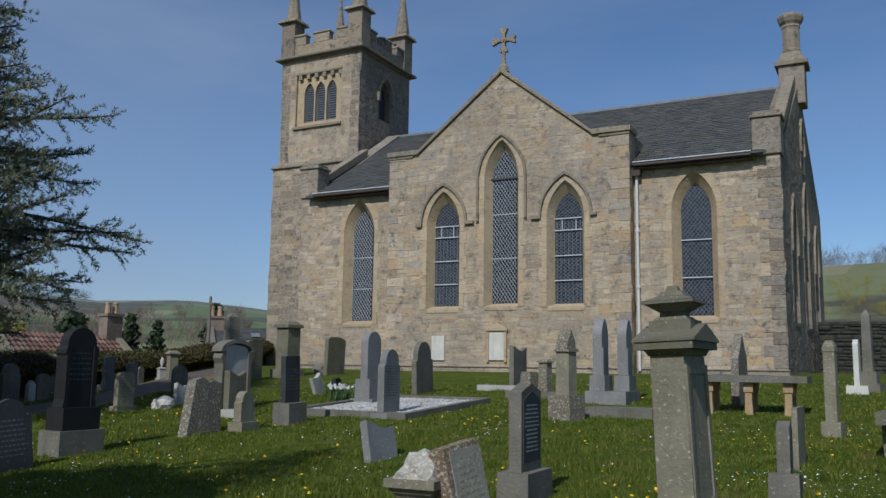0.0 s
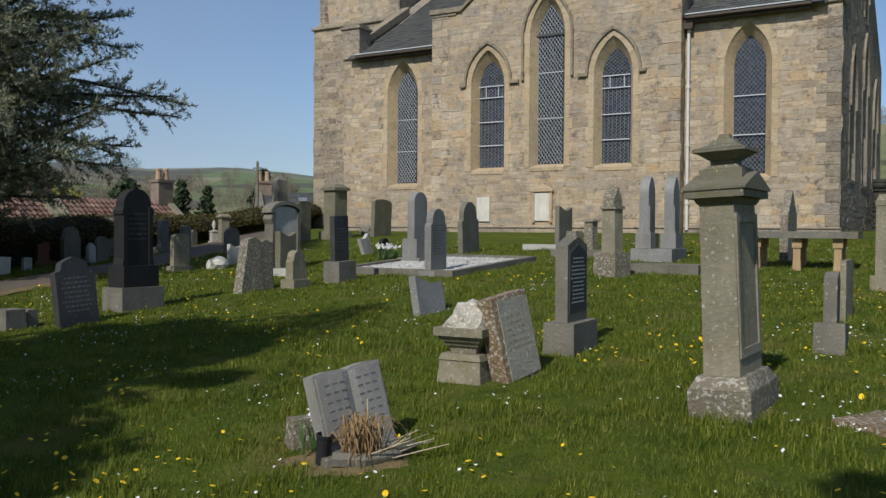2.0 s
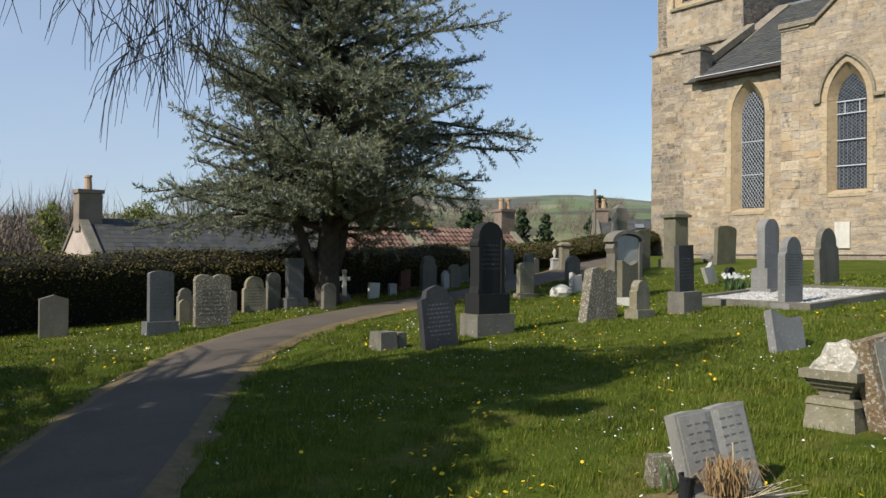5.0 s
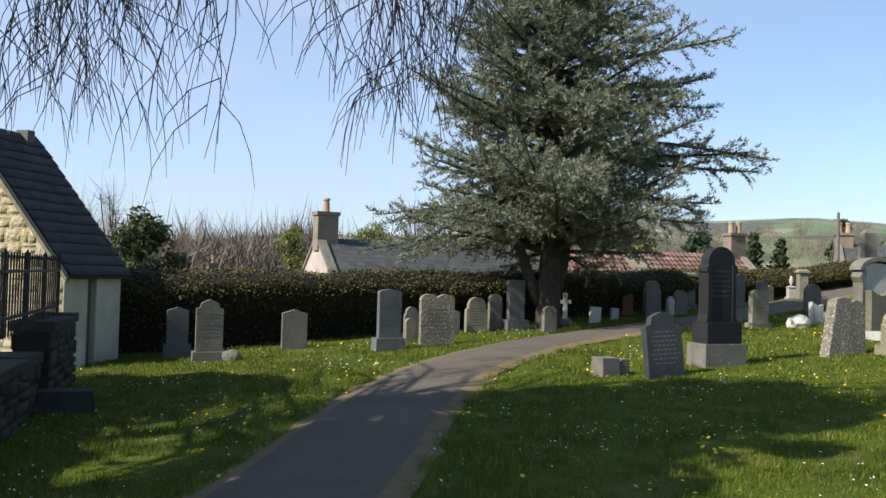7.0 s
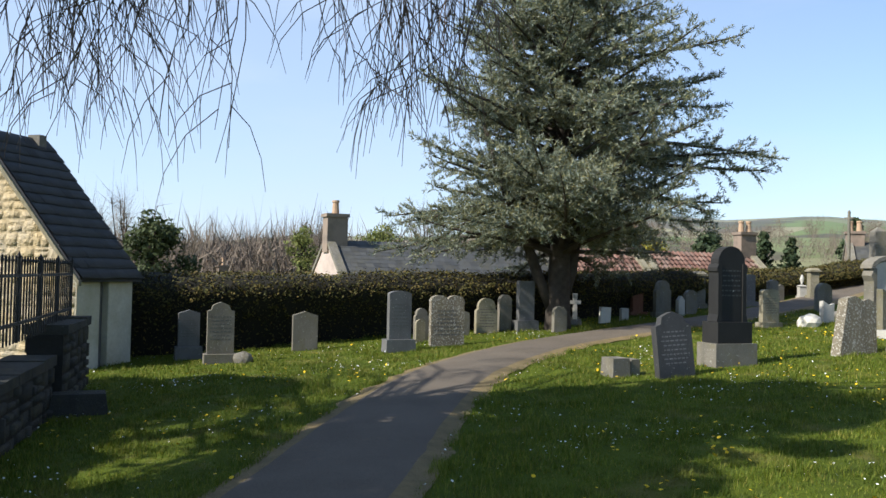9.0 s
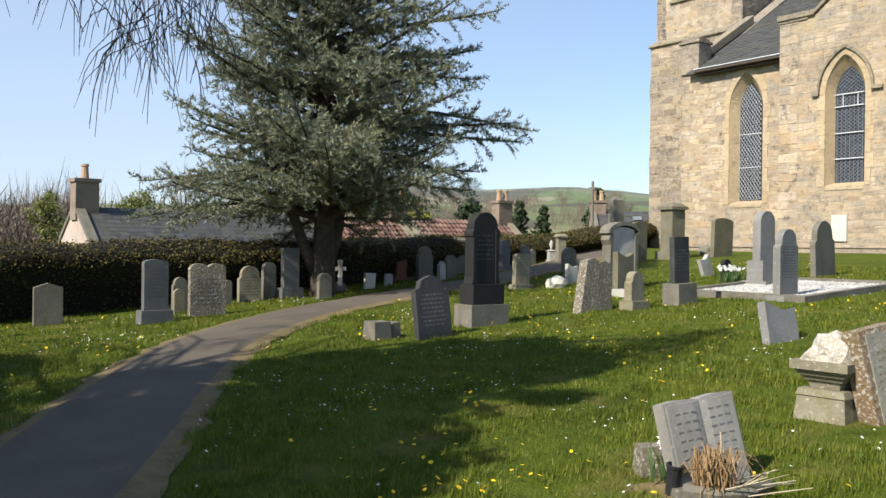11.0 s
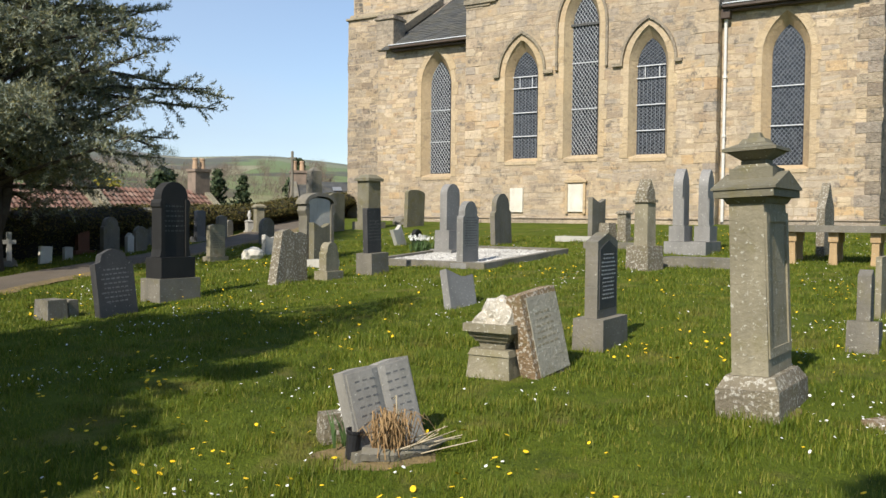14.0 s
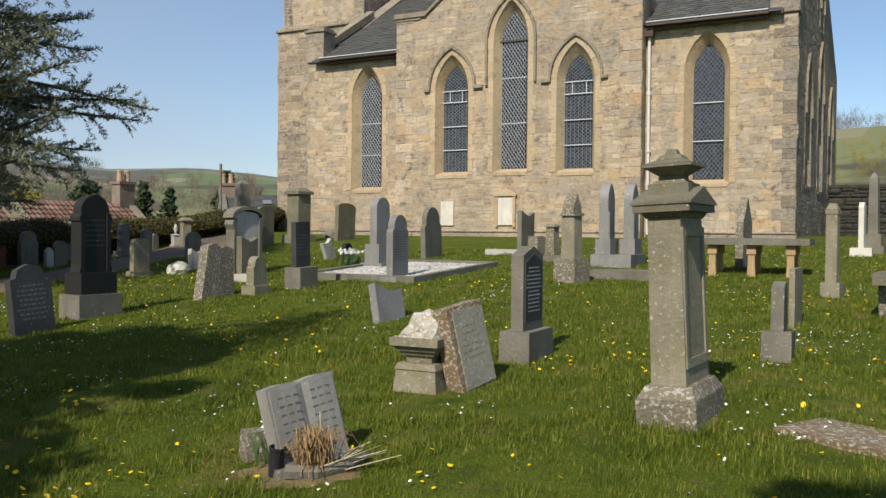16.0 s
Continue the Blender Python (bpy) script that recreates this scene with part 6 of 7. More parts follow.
prism(bm, [(0.004, -0.4), (HW, -0.4), (HW, HE), (HW / 2, HR - 0.1), (0.004, HE)], 0.0, 0.3)
bmesh.ops.transform(bm, matrix=Matrix(((0, 1, 0, 0), (1, 0, 0, 0), (0, 0, 1, 0), (0, 0, 0, 1))), verts=bm.verts)
gable = part("gable", bm, M_ochre, hut, "ochre rubble gable wall")
v, f = block_mesh([(a, b, c, d) for a, b, c, d in courses(0.02, HW, -0.2, HR - 0.2, lambda u: HE + (HR - 0.15 - HE) * (1 - abs(u - HW / 2) / (HW / 2)), [], (0.10, 0.24), (0.12, 0.42), random.Random(8))], 0.0, random.Random(9), (0.0, 0.012), 0.012)
v = [(p[1], p[0], p[2]) for p in v]
o = raw("stonework", v, f, M_ochre, gable)
tagged(o, kind="stuff")
bm = bmesh.new()
box(bm, HL - 0.3, HL, 0.3, HW, -0.4, HE)
box(bm, 0.3, HL - 0.3, HW - 0.3, HW, -0.4, HE)
part("rear_wall", bm, M_limewash, hut)
bm = bmesh.new()
prism(bm, [(-0.12, HE - 0.16), (-0.12, HE - 0.08), (HW / 2, HR), (HW + 0.12, HE - 0.08), (HW + 0.12, HE - 0.16), (HW / 2, HR - 0.1)], -0.1, HL + 0.08)
bmesh.ops.transform(bm, matrix=Matrix(((0, 1, 0, 0), (1, 0, 0, 0), (0, 0, 1, 0), (0, 0, 0, 1))), verts=bm.verts)
hroof = part("roof", bm, M_slate_dark, hut, "steep dark slate roof")
slates("slate_covering", -0.1, HL + 0.08, (-0.14, HE - 0.10), (HW / 2, HR + 0.0), M_slate_dark, hroof, random.Random(14), 0.24, 0.21, base=(0, 0, 0))
bm = bmesh.new()
prism(bm, [(-0.14, HE - 0.22), (-0.14, HE - 0.14), (HW / 2, HR - 0.05), (HW / 2, HR - 0.16)], -0.15, -0.08)
bmesh.ops.transform(bm, matrix=Matrix(((0, 1, 0, 0), (1, 0, 0, 0), (0, 0, 1, 0), (0, 0, 0, 1))), verts=bm.verts)
part("verge_board", bm, M_sand, hroof, "mortared verge")
bm = bmesh.new()
box(bm, HL - 0.34, HL - 0.16, HW / 2 - 0.12, HW / 2 + 0.12, HR - 0.2, HR + 0.10)
part("chimney_stub", bm, M_grey, hut, bevel=0.02)


def rubble_wall(x0, y0, x1, y1, height, thick, label, seed):
    """A low wall of rough stones with a flat cope."""
    l = math.hypot(x1 - x0, y1 - y0)
    z = min(ground_z(x0, y0), ground_z(x1, y1))
    w = thing("low_wall", x0, y0, z, math.degrees(math.atan2(y1 - y0, x1 - x0)), label, "wall")
    bm = bmesh.new()
    box(bm, 0, l, -thick / 2 + 0.02, thick / 2 - 0.02, -0.2, height - 0.1)
    core = part("wall_core", bm, M_mortar_black, w)
    r = random.Random(seed)
    rects = courses(0, l, -0.1, height - 0.1, lambda u: 99, [], (0.10, 0.27), (0.12, 0.55), r)
    for side in (-1, 1):
        v, f = block_mesh(rects, -thick / 2 + 0.02, r, (0.0, 0.05), 0.014)
        if side > 0:
            v = [(l - p[0], -p[1], p[2]) for p in v]
        tagged(raw("stonework", v, f, M_wall_black, core), kind="stuff")
    x = 0.0
    while x < l - 0.01:
        e = min(l, x + r.uniform(0.4, 0.7))
        bm = bmesh.new()
        box(bm, x + 0.006, e - 0.006, -thick / 2 - 0.03, thick / 2 + 0.03, height - 0.098, height + r.uniform(-0.01, 0.02))
        part("cope_stone", bm, M_wall_black, w, bevel=0.02)
        x = e
    return w


rubble_wall(-12.75, -0.36, -10.75, -0.60, 0.97, 0.42, "dark mossy rubble wall below iron railings", 3)
rubble_wall(-10.60, -0.70, -6.2, -1.32, 0.66, 0.42, "low mossy rubble wall beside the grass", 5)
m = monument("fallen_stone", -10.6, -0.20, 0, "rough stones tumbled at the wall foot", "fallen stone")
boxed("block", m, M_wall_black, (-0.35, 0.30, -0.2, 0.2, -0.1, 0.22, 0.85), bevel=0.03)
rail = thing("iron_railing", -12.6, -0.38, ground_z(-12.6, -0.38) + 0.95, math.degrees(math.atan2(-0.5, 4.2)), "rusty black iron railing with upright bars", "railing")
for k in range(30):
    bm = bmesh.new()
    x = 0.05 + k * 0.14
    heavy = k % 8 == 0
    tall = 0.72 if not heavy else 0.76
    lathe(bm, [(0.018 if heavy else 0.010, -0.05), (0.018 if heavy else 0.010, tall), (0.024 if heavy else 0.016, tall + 0.02), (0.004, tall + 0.07)], 6, x, 0)
    part("bar", bm, M_iron, rail)
for z in (0.12, 0.58):
    bm = bmesh.new()
    box(bm, 0, 4.2, -0.012, 0.012, z, z + 0.03)
    part("rail", bm, M_iron, rail)

# ---------------------------------------------------------------- plants


def rand_dirs(r, n):
    v = r.normal(size=(n, 3))
    return v / np.linalg.norm(v, axis=1)[:, None]


def leaf_cloud(points, normals, size, r, ratio=0.55):
    """Small four-sided leaves at points, roughly facing the normals. Returns points and faces."""
    n = len(points)
    d = rand_dirs(r, n) * 0.8 + normals
    d /= np.linalg.norm(d, axis=1)[:, None] + 1e-9
    a = np.cross(d, rand_dirs(r, n))
    a /= np.linalg.norm(a, axis=1)[:, None] + 1e-9
    b = np.cross(d, a)
    s = (size * r.uniform(0.6, 1.4, n))[:, None]
    quad = np.stack([points - a * s, points - b * s * ratio, points + a * s, points + b * s * ratio], 1)
    return quad.reshape(-1, 3), np.arange(4 * n).reshape(-1, 4)


def hedge_top(y):
    return float(np.interp(y, (-6, 0, 8, 14.5, 21, 26.5, 33), (1.46, 1.50, 1.64, 1.84, 2.02, 2.50, 2.95)))


def build_hedge():
    line = along(HEDGE, 0.35)
    m = thing("hedge", -17.3, 8.0, 0, 0, "long clipped dark green hedge along the churchyard edge", "hedge")
    verts, faces, nv = [], [], 13
    for p in line:
        top, g = hedge_top(p.y), ground_z(p.x, p.y) - 0.3
        side = [(0.28, g), (0.32, g + 0.3), (0.42, (g + top) / 2), (0.76, top - 0.42), (0.70, top - 0.16), (0.36, top - 0.02)]
        prof = side + [(0, top + 0.02)] + [(-o, z) for o, z in side[::-1]]
        for k, (o, z) in enumerate(prof):
            w = 0.13 * noise.noise((p.x * 0.9 + o, p.y * 0.9, z * 1.4)) + 0.06 * noise.noise((p.x * 4, p.y * 4, z * 4 + k))
            verts.append((p.x + o + w + 17.3, p.y - 8.0, z + w * 0.7))
    for i in range(len(line) - 1):
        for k in range(nv - 1):
            a = i * nv + k
            faces.append((a, a + 1, a + nv + 1, a + nv))
    body = raw("hedge_body", verts, faces, M_hedge_inner_shade, m, True)
    r = np.random.default_rng(4)
    n = 100000
    V = np.array(verts).reshape(len(line), nv, 3)
    i, k = r.integers(0, len(line) - 1, n), r.choice(9, n, p=(0.05, 0.08, 0.13, 0.19, 0.15, 0.12, 0.12, 0.09, 0.07))
    u, w = r.random(n)[:, None], r.random(n)[:, None]
    P = (V[i, k] * (1 - u) + V[i + 1, k] * u) * (1 - w) + (V[i, k + 1] * (1 - u) + V[i + 1, k + 1] * u) * w
    N = np.zeros((n, 3))
    N[:, 0], N[:, 2] = np.where(k < 4, 1, 0.2), np.where(k < 4, 0.3, 1)
    q, f = leaf_cloud(P + N * r.normal(0.0, 0.045, n)[:, None], N * np.array([0.4, 1, 1]), 0.030, r)
    tagged(raw("leaves", q, f, M_hedge, m), kind="stuff")


build_hedge()


def build_cedar(x, y, h):
    """An old blue cedar: forked trunk, long uneven limbs and flat sprays of needles."""
    r = np.random.default_rng(12)
    z0 = ground_z(x, y)
    tree = thing("cedar_tree", x, y, z0, 0, "large blue-green cedar with long drooping needle sprays", "tree")
    bm = bmesh.new()
    tube(bm, [(0, 0, -0.3), (0, 0, 0.15), (0.02, 0, 0.9), (0.0, 0.05, 2.2), (-0.05, 0.0, 4.2), (0.05, 0, 6.5), (0, 0, h - 0.2)], [0.34, 0.27, 0.23, 0.21, 0.16, 0.10, 0.02], 12)
    tube(bm, [(-0.03, -0.08, 0.35), (-0.12, -0.38, 1.0), (-0.1, -0.75, 1.9), (-0.2, -1.2, 2.9), (-0.2, -1.7, 4.2)], [0.14, 0.12, 0.10, 0.08, 0.04], 9)
    tube(bm, [(0.03, 0.06, 0.5), (0.02, 0.3, 1.2), (-0.1, 0.55, 2.4), (0, 0.8, 3.8)], [0.13, 0.12, 0.10, 0.05], 9)
    part("trunk", bm, M_bark, tree, "dark forked trunk", smooth=True)
    right = np.array([0.50, 0.865, 0.0])
    limb_bm = bmesh.new()
    tufts_p, tufts_d = [], []
    count = 265
    for i in range(count):
        f = (i + 0.5) / count
        z = 1.5 + (h - 1.65) * f ** 1.12
        a = i * 2.39996 + r.normal(0, 0.25)
        d = np.array([math.cos(a), math.sin(a), 0.0])
        side = float(d @ right)
        reach = 3.5 * (1 - (z - 1.5) / (h + 0.6)) ** 0.62 + 0.2
        reach *= 1.0 + (0.28 * side if side > 0 and 2.4 < z < 5.4 else 0.0)
        reach *= r.uniform(0.45, 1.08)
        if side < 0:
            reach *= 1.0 + 0.10 * (z < 4.2) + 0.42 * side * f
        elif z < 2.9:
            reach *= 0.88
        elif z > 5.4:
            reach *= 1.0 - 0.2 * side
        if z < 2.15 and reach < 1.5:
            continue
        rise = 0.22 + 0.55 * f + r.normal(0, 0.16)
        droop = 0.34 * r.uniform(0.3, 1.4)
        steps = 9
        pts = []
        bend = r.normal(0, 0.25)
        for k in range(steps + 1):
            t = k / steps
            sidew = np.array([-d[1], d[0], 0]) * bend * t * t * reach * 0.4
            pts.append(np.array([0, 0, z]) + d * reach * t + sidew + np.array([0, 0, reach * (rise * t - droop * t * t + 0.10 * t ** 4)]))
        tube(limb_bm, [tuple(p) for p in pts], [0.055 * (1 - 0.9 * k / steps) * (reach / 3.5) ** 0.5 + 0.006 for k in range(steps + 1)], 4)
        subs = int(9 + reach * 9)
        for s in range(subs):
            t = 0.22 + 0.78 * (s + r.random()) / subs
            k = min(steps - 1, int(t * steps))
            p = pts[k] + (pts[k + 1] - pts[k]) * (t * steps - k)
            along_d = pts[k + 1] - pts[k]
            along_d /= np.linalg.norm(along_d)
            w = np.cross(along_d, (0, 0, 1)) * (1 if s % 2 else -1)
            sd = along_d * r.uniform(0.5, 1.0) + w * r.uniform(0.5, 1.1) + np.array([0, 0, r.normal(0.02, 0.55)])
            sd /= np.linalg.norm(sd)
            ln = (0.30 + 0.75 * (1 - t) ** 0.6) * r.uniform(0.5, 1.1) * min(1.0, reach / 2.2)
            m = max(3, int(ln / 0.045))
            tt = (np.arange(m) + r.random(m)) / m
            q = p + sd * (tt * ln)[:, None] + np.array([0, 0, -0.16]) * ((tt * ln) ** 2)[:, None]
            tufts_p.append(q)
            tufts_d.append(np.repeat(sd[None], m, 0))
    part("branchwork", limb_bm, M_bark, tree, "spreading dark limbs")
    P, D = np.concatenate(tufts_p), np.concatenate(tufts_d)
    reps = 4
    P, D = np.repeat(P, reps, 0), np.repeat(D, reps, 0)
    n = len(P)
    d = D * 0.7 + rand_dirs(r, n) * 0.85 + np.array([0, 0, 0.25])
    d /= np.linalg.norm(d, axis=1)[:, None]
    s = np.cross(d, rand_dirs(r, n))
    s /= np.linalg.norm(s, axis=1)[:, None] + 1e-9
    P = P + rand_dirs(r, n) * 0.025
    l = r.uniform(0.06, 0.12, n)[:, None]
    tri = np.stack([P - s * 0.012, P + s * 0.012, P + d * l], 1).reshape(-1, 3)
    tagged(raw("needles", tri, np.arange(3 * n).reshape(-1, 3), M_needles, tree), kind="stuff")


build_cedar(-15.75, 8.9, 9.6)


def hanging(bm, r, top, foot, subs, thick=0.013):
    """A drooping birch shoot with finer side twigs."""
    top, foot = np.array(top, float), np.array(foot, float)
    n = 9
    sway = np.array([r.normal(0, 0.30), r.normal(0, 0.30), 0])
    pts = [top + (foot - top) * (k / n) + sway * math.sin(math.pi * k / n) + np.array([r.normal(0, 0.02), r.normal(0, 0.02), 0]) for k in range(n + 1)]
    tube(bm, [tuple(p) for p in pts], [thick * (1 - 0.75 * k / n) for k in range(n + 1)], 3)
    for _ in range(subs):
        t = r.uniform(0.15, 0.98)
        k = min(n - 1, int(t * n))
        p = pts[k] + (pts[k + 1] - pts[k]) * (t * n - k)
        a = r.uniform(0, 6.283)
        ln = r.uniform(0.25, 0.75)
        o = np.array([math.cos(a), math.sin(a), 0]) * ln * r.uniform(0.15, 0.9)
        q = [p, p + o * 0.55 + np.array([0, 0, -0.25 * ln]), p + o * 0.9 + np.array([0, 0, -0.62 * ln]), p + o * 1.05 + np.array([0, 0, -ln])]
        tube(bm, [tuple(v) for v in q], [thick * 0.42, thick * 0.35, thick * 0.28, thick * 0.16], 3)
        if r.random() < 0.6:
            e = q[1] + np.array([r.normal(0, 0.06), r.normal(0, 0.06), -r.uniform(0.1, 0.35)])
            tube(bm, [tuple(q[1]), tuple(e)], [thick * 0.3, thick * 0.15], 3)


def build_birch():
    r = np.random.default_rng(7)
    x, y = -8.6, -3.4
    z0 = ground_z(x, y)
    tree = thing("weeping_birch", x, y, z0, 0, "bare weeping birch with long hanging twigs", "tree")
    bm = bmesh.new()
    tube(bm, [(0, 0, -0.3), (0, 0, 0.3), (0.1, 0.1, 3), (0.0, 0.3, 6), (0.2, 0.4, 9.5)], [0.3, 0.24, 0.2, 0.14, 0.03], 10)
    part("trunk", bm, M_pale, tree, "pale birch trunk", smooth=True)
    limbs, twigs = bmesh.new(), bmesh.new()

    def polar(az, d, z):
        return np.array([-d * math.sin(radians(az)) - x, d * math.cos(radians(az)) - y, z - z0])

    # (azimuth, distance, lowest height, shoots, spread in degrees)
    sprays = [(95, 6.4, 2.7, 15, 2.0), (92.5, 6.2, 2.55, 17, 1.6), (90, 6.5, 2.75, 15, 1.4), (88, 6.3, 2.45, 9, 1.0), (85.6, 6.6, 2.75, 4, 0.7), (83.9, 6.2, 2.35, 6, 0.5), (76.3, 6.2, 2.95, 3, 0.5), (74.1, 6.3, 2.3, 6, 0.7), (72.4, 6.4, 2.55, 6, 0.6), (70.6, 6.2, 2.55, 10, 0.7), (69.3, 6.4, 2.75, 14, 0.6), (68.0, 6.3, 2.95, 9, 0.6), (98, 6.5, 3.0, 12, 1.5), (102, 6.8, 3.2, 12, 2)]
    for az, d, zl, shoots, spread in sprays:
        mid = polar(az, d, 6.2 + r.random())
        hub = np.array([0.05, 0.3, 4.5 + 2.5 * r.random()])
        tube(limbs, [tuple(hub), tuple(hub * 0.4 + mid * 0.6 + np.array([0, 0, 0.9])), tuple(mid), tuple(mid + np.array([0, 0, -0.6]))], [0.06, 0.035, 0.018, 0.01], 5)
        for _ in range(int(shoots * 1.1)):
            b = polar(az + r.normal(0, spread), d + r.normal(0, 0.35), zl + abs(r.normal(0, 0.55)))
            t = mid * 0.8 + np.array([b[0], b[1], mid[2]]) * 0.2 + np.array([0, 0, r.uniform(-0.6, 0.1)])
            hanging(twigs, r, t, b, int(r.integers(8, 15)), 0.0115)
    # the rest of the crown
    for _ in range(70):
        a, rad = r.uniform(0, 6.283), 4.2 * math.sqrt(r.random())
        c = np.array([rad * math.cos(a), rad * math.sin(a) * 0.9 - 0.3, r.uniform(5.6, 9.0)])
        if c[1] > 2.2:
            continue
        hub = np.array([0.05, 0.3, c[2] - 2])
        tube(limbs, [tuple(hub), tuple((hub + c) / 2 + np.array([0, 0, 0.5])), tuple(c)], [0.05, 0.03, 0.012], 4)
        for _ in range(5):
            b = c + np.array([r.normal(0, 0.5), r.normal(0, 0.5), -r.uniform(0.8, 1.8)])
            hanging(twigs, r, c, b, 7, 0.012)
    part("branchwork", limbs, M_bark, tree)
    tagged(part("twig_mass", twigs, M_twig, tree, "fine brown hanging twigs"), kind="stuff")


build_birch()


def blob_tree(name, x, y, h, w, material, label, seed, low=0.1, n=2600, leaf=0.10, cone=0.0, trunk=0.12, clumps_n=0, clump=0.75):
    """A tree or bush: trunk with limbs, and a crown of clumped leaves with gaps."""
    r = np.random.default_rng(seed)
    z0 = ground_z(x, y)
    t = thing(name, x, y, z0, 0, label, "tree" if h > 2.2 else "bush")
    bm = bmesh.new()
    tube(bm, [(0, 0, -0.3), (0, 0, h * 0.4), (0, 0, h * 0.85)], [trunk, trunk * 0.7, 0.02], 7)
    clumps = []
    for i in range(clumps_n or (70 if cone else 34)):
        f = r.random()
        z = h * (low + (0.97 - low) * f)
        rad = w / 2 * ((1 - f) ** 0.8 if cone else math.sin(math.pi * min(1, 0.18 + 0.82 * f)) ** 0.7)
        a = r.uniform(0, 6.283)
        q = rad * (0.35 + 0.65 * r.random())
        c = np.array([q * math.cos(a), q * math.sin(a), z])
        clumps.append((c, (0.20 + 0.16 * r.random()) * w * ((0.30 + 0.55 * (1 - f)) if cone else clump)))
        tube(bm, [(0, 0, z * 0.8), tuple(c * np.array([0.5, 0.5, 0.93])), tuple(c)], [trunk * 0.35, trunk * 0.2, 0.01], 4)
    part("trunk", bm, M_bark, t)
    per = n // len(clumps)
    P, N = [], []
    for c, s in clumps:
        d = rand_dirs(r, per)
        P.append(c + d * (s * r.uniform(0.55, 1.05, per))[:, None] * np.array([1, 1, 0.75]))
        N.append(d)
    q, f = leaf_cloud(np.concatenate(P), np.concatenate(N), leaf, r)
    tagged(raw("crown", q, f, material, t), kind="stuff")


def bare_tree(x, y, h, w, label, seed, count=520, material=None, name="bare_tree"):
    r = np.random.default_rng(seed)
    z0 = ground_z(x, y)
    t = thing(name, x, y, z0, 0, label, "tree")
    bm = bmesh.new()
    tube(bm, [(0, 0, -0.3), (0.05, 0, h * 0.35), (0, 0.05, h * 0.9)], [0.02 * h + 0.03, 0.014 * h, 0.01], 6)
    limbs = []
    for i in range(16):
        a, f = r.uniform(0, 6.283), r.uniform(0.22, 0.8)
        s = np.array([0, 0, h * f])
        e = s + np.array([math.cos(a), math.sin(a), 0]) * w / 2 * r.uniform(0.5, 1) * (1.1 - f * 0.6) + np.array([0, 0, h * (1 - f) * r.uniform(0.5, 0.95)])
        tube(bm, [tuple(s), tuple((s + e) / 2 + np.array([0, 0, -0.04 * h])), tuple(e)], [0.006 * h, 0.0035 * h, 0.0015 * h], 4)
        limbs.append((s, e))
    part("trunk", bm, M_bark, t)
    k = r.integers(0, len(limbs), count)
    S, E = np.array([l[0] for l in limbs])[k], np.array([l[1] for l in limbs])[k]
    u = r.uniform(0.3, 1.0, count)[:, None]
    P = S + (E - S) * u
    D = rand_dirs(r, count) * 0.9 + np.array([0, 0, 0.7])
    L = (h * r.uniform(0.06, 0.16, count))[:, None]
    side = np.cross(D, rand_dirs(r, count))
    side /= np.linalg.norm(side, axis=1)[:, None]
    wd = 0.0011 * h
    tri = np.stack([P - side * wd, P + side * wd, P + D * L], 1).reshape(-1, 3)
    tagged(raw("crown", tri, np.arange(3 * count).reshape(-1, 3), material or M_bare, t), kind="stuff")


# unseen evergreens added behind the camera to throw broken shade on the grass
blob_tree("unseen_evergreen", -6.75, -2.6, 9.0, 4.6, M_shrub, "unseen tall open evergreen shading the grass by the low wall", 77, 0.56, 10000, 0.14, trunk=0.2, clumps_n=150, clump=0.33)
blob_tree("unseen_evergreen", -5.3, -5.0, 8.0, 5.4, M_shrub, "unseen open evergreen shading the path and grass", 81, 0.42, 10500, 0.14, trunk=0.2, clumps_n=150, clump=0.29)
blob_tree("unseen_evergreen", -11.0, -5.2, 6.8, 4.6, M_shrub, "unseen broad evergreen shading the ground by the hut", 78, 0.25, 13000, 0.15, trunk=0.2, clumps_n=150, clump=0.36)
blob_tree("unseen_evergreen", 0.7, -4.2, 8.7, 3.0, M_shrub, "unseen slim evergreen shading the near grass", 83, 0.55, 3200, 0.13, trunk=0.16, clumps_n=60, clump=0.35)
# shrubs and trees beyond the hedge
blob_tree("evergreen_shrub", -18.9, 1.0, 2.75, 1.7, M_shrub, "glossy evergreen shrub behind the hut", 5, 0.2, 5200, 0.05)
blob_tree("conifer", -46.4, 38.0, 6.6, 3.4, M_conifer, "dark rounded conifer behind the houses", 6, 0.15, 3600, 0.16)
blob_tree("conifer", -40.4, 37.2, 6.6, 2.9, M_conifer, "dark pointed conifer behind the hedge", 7, 0.1, 3000, 0.13, 1)
blob_tree("conifer", -38.6, 37.6, 6.2, 2.7, M_conifer, "dark pointed conifer beside its twin", 8, 0.1, 3000, 0.13, 1)
blob_tree("conifer", -37.2, 41.0, 7.4, 3.4, M_conifer, "dark conifer by the slate-roofed house", 9, 0.1, 3000, 0.15, 1)
blob_tree("gorse_bush", -48.0, 34.5, 5.8, 5.5, M_gorse, "yellow flowering gorse on the rise", 10, 0.2, 2600, 0.16)
blob_tree("spring_tree", -44.0, 14.3, 6.9, 5.0, M_spring, "tree in pale spring leaf behind the slate house", 11, 0.3, 5200, 0.085, clumps_n=70, clump=0.45)
blob_tree("spring_tree", -38.5, 8.7, 6.9, 2.2, M_spring, "slender tree in fresh leaf by the chimney", 12, 0.25, 3600, 0.07, clumps_n=70, clump=0.5)
bare_tree(-36.0, 41.5, 6.4, 3.4, "leafless tree against the sky", 1, 1500)
bare_tree(-44.0, 16.8, 8.0, 4.0, "leafless tree behind the slate house", 2, 700)
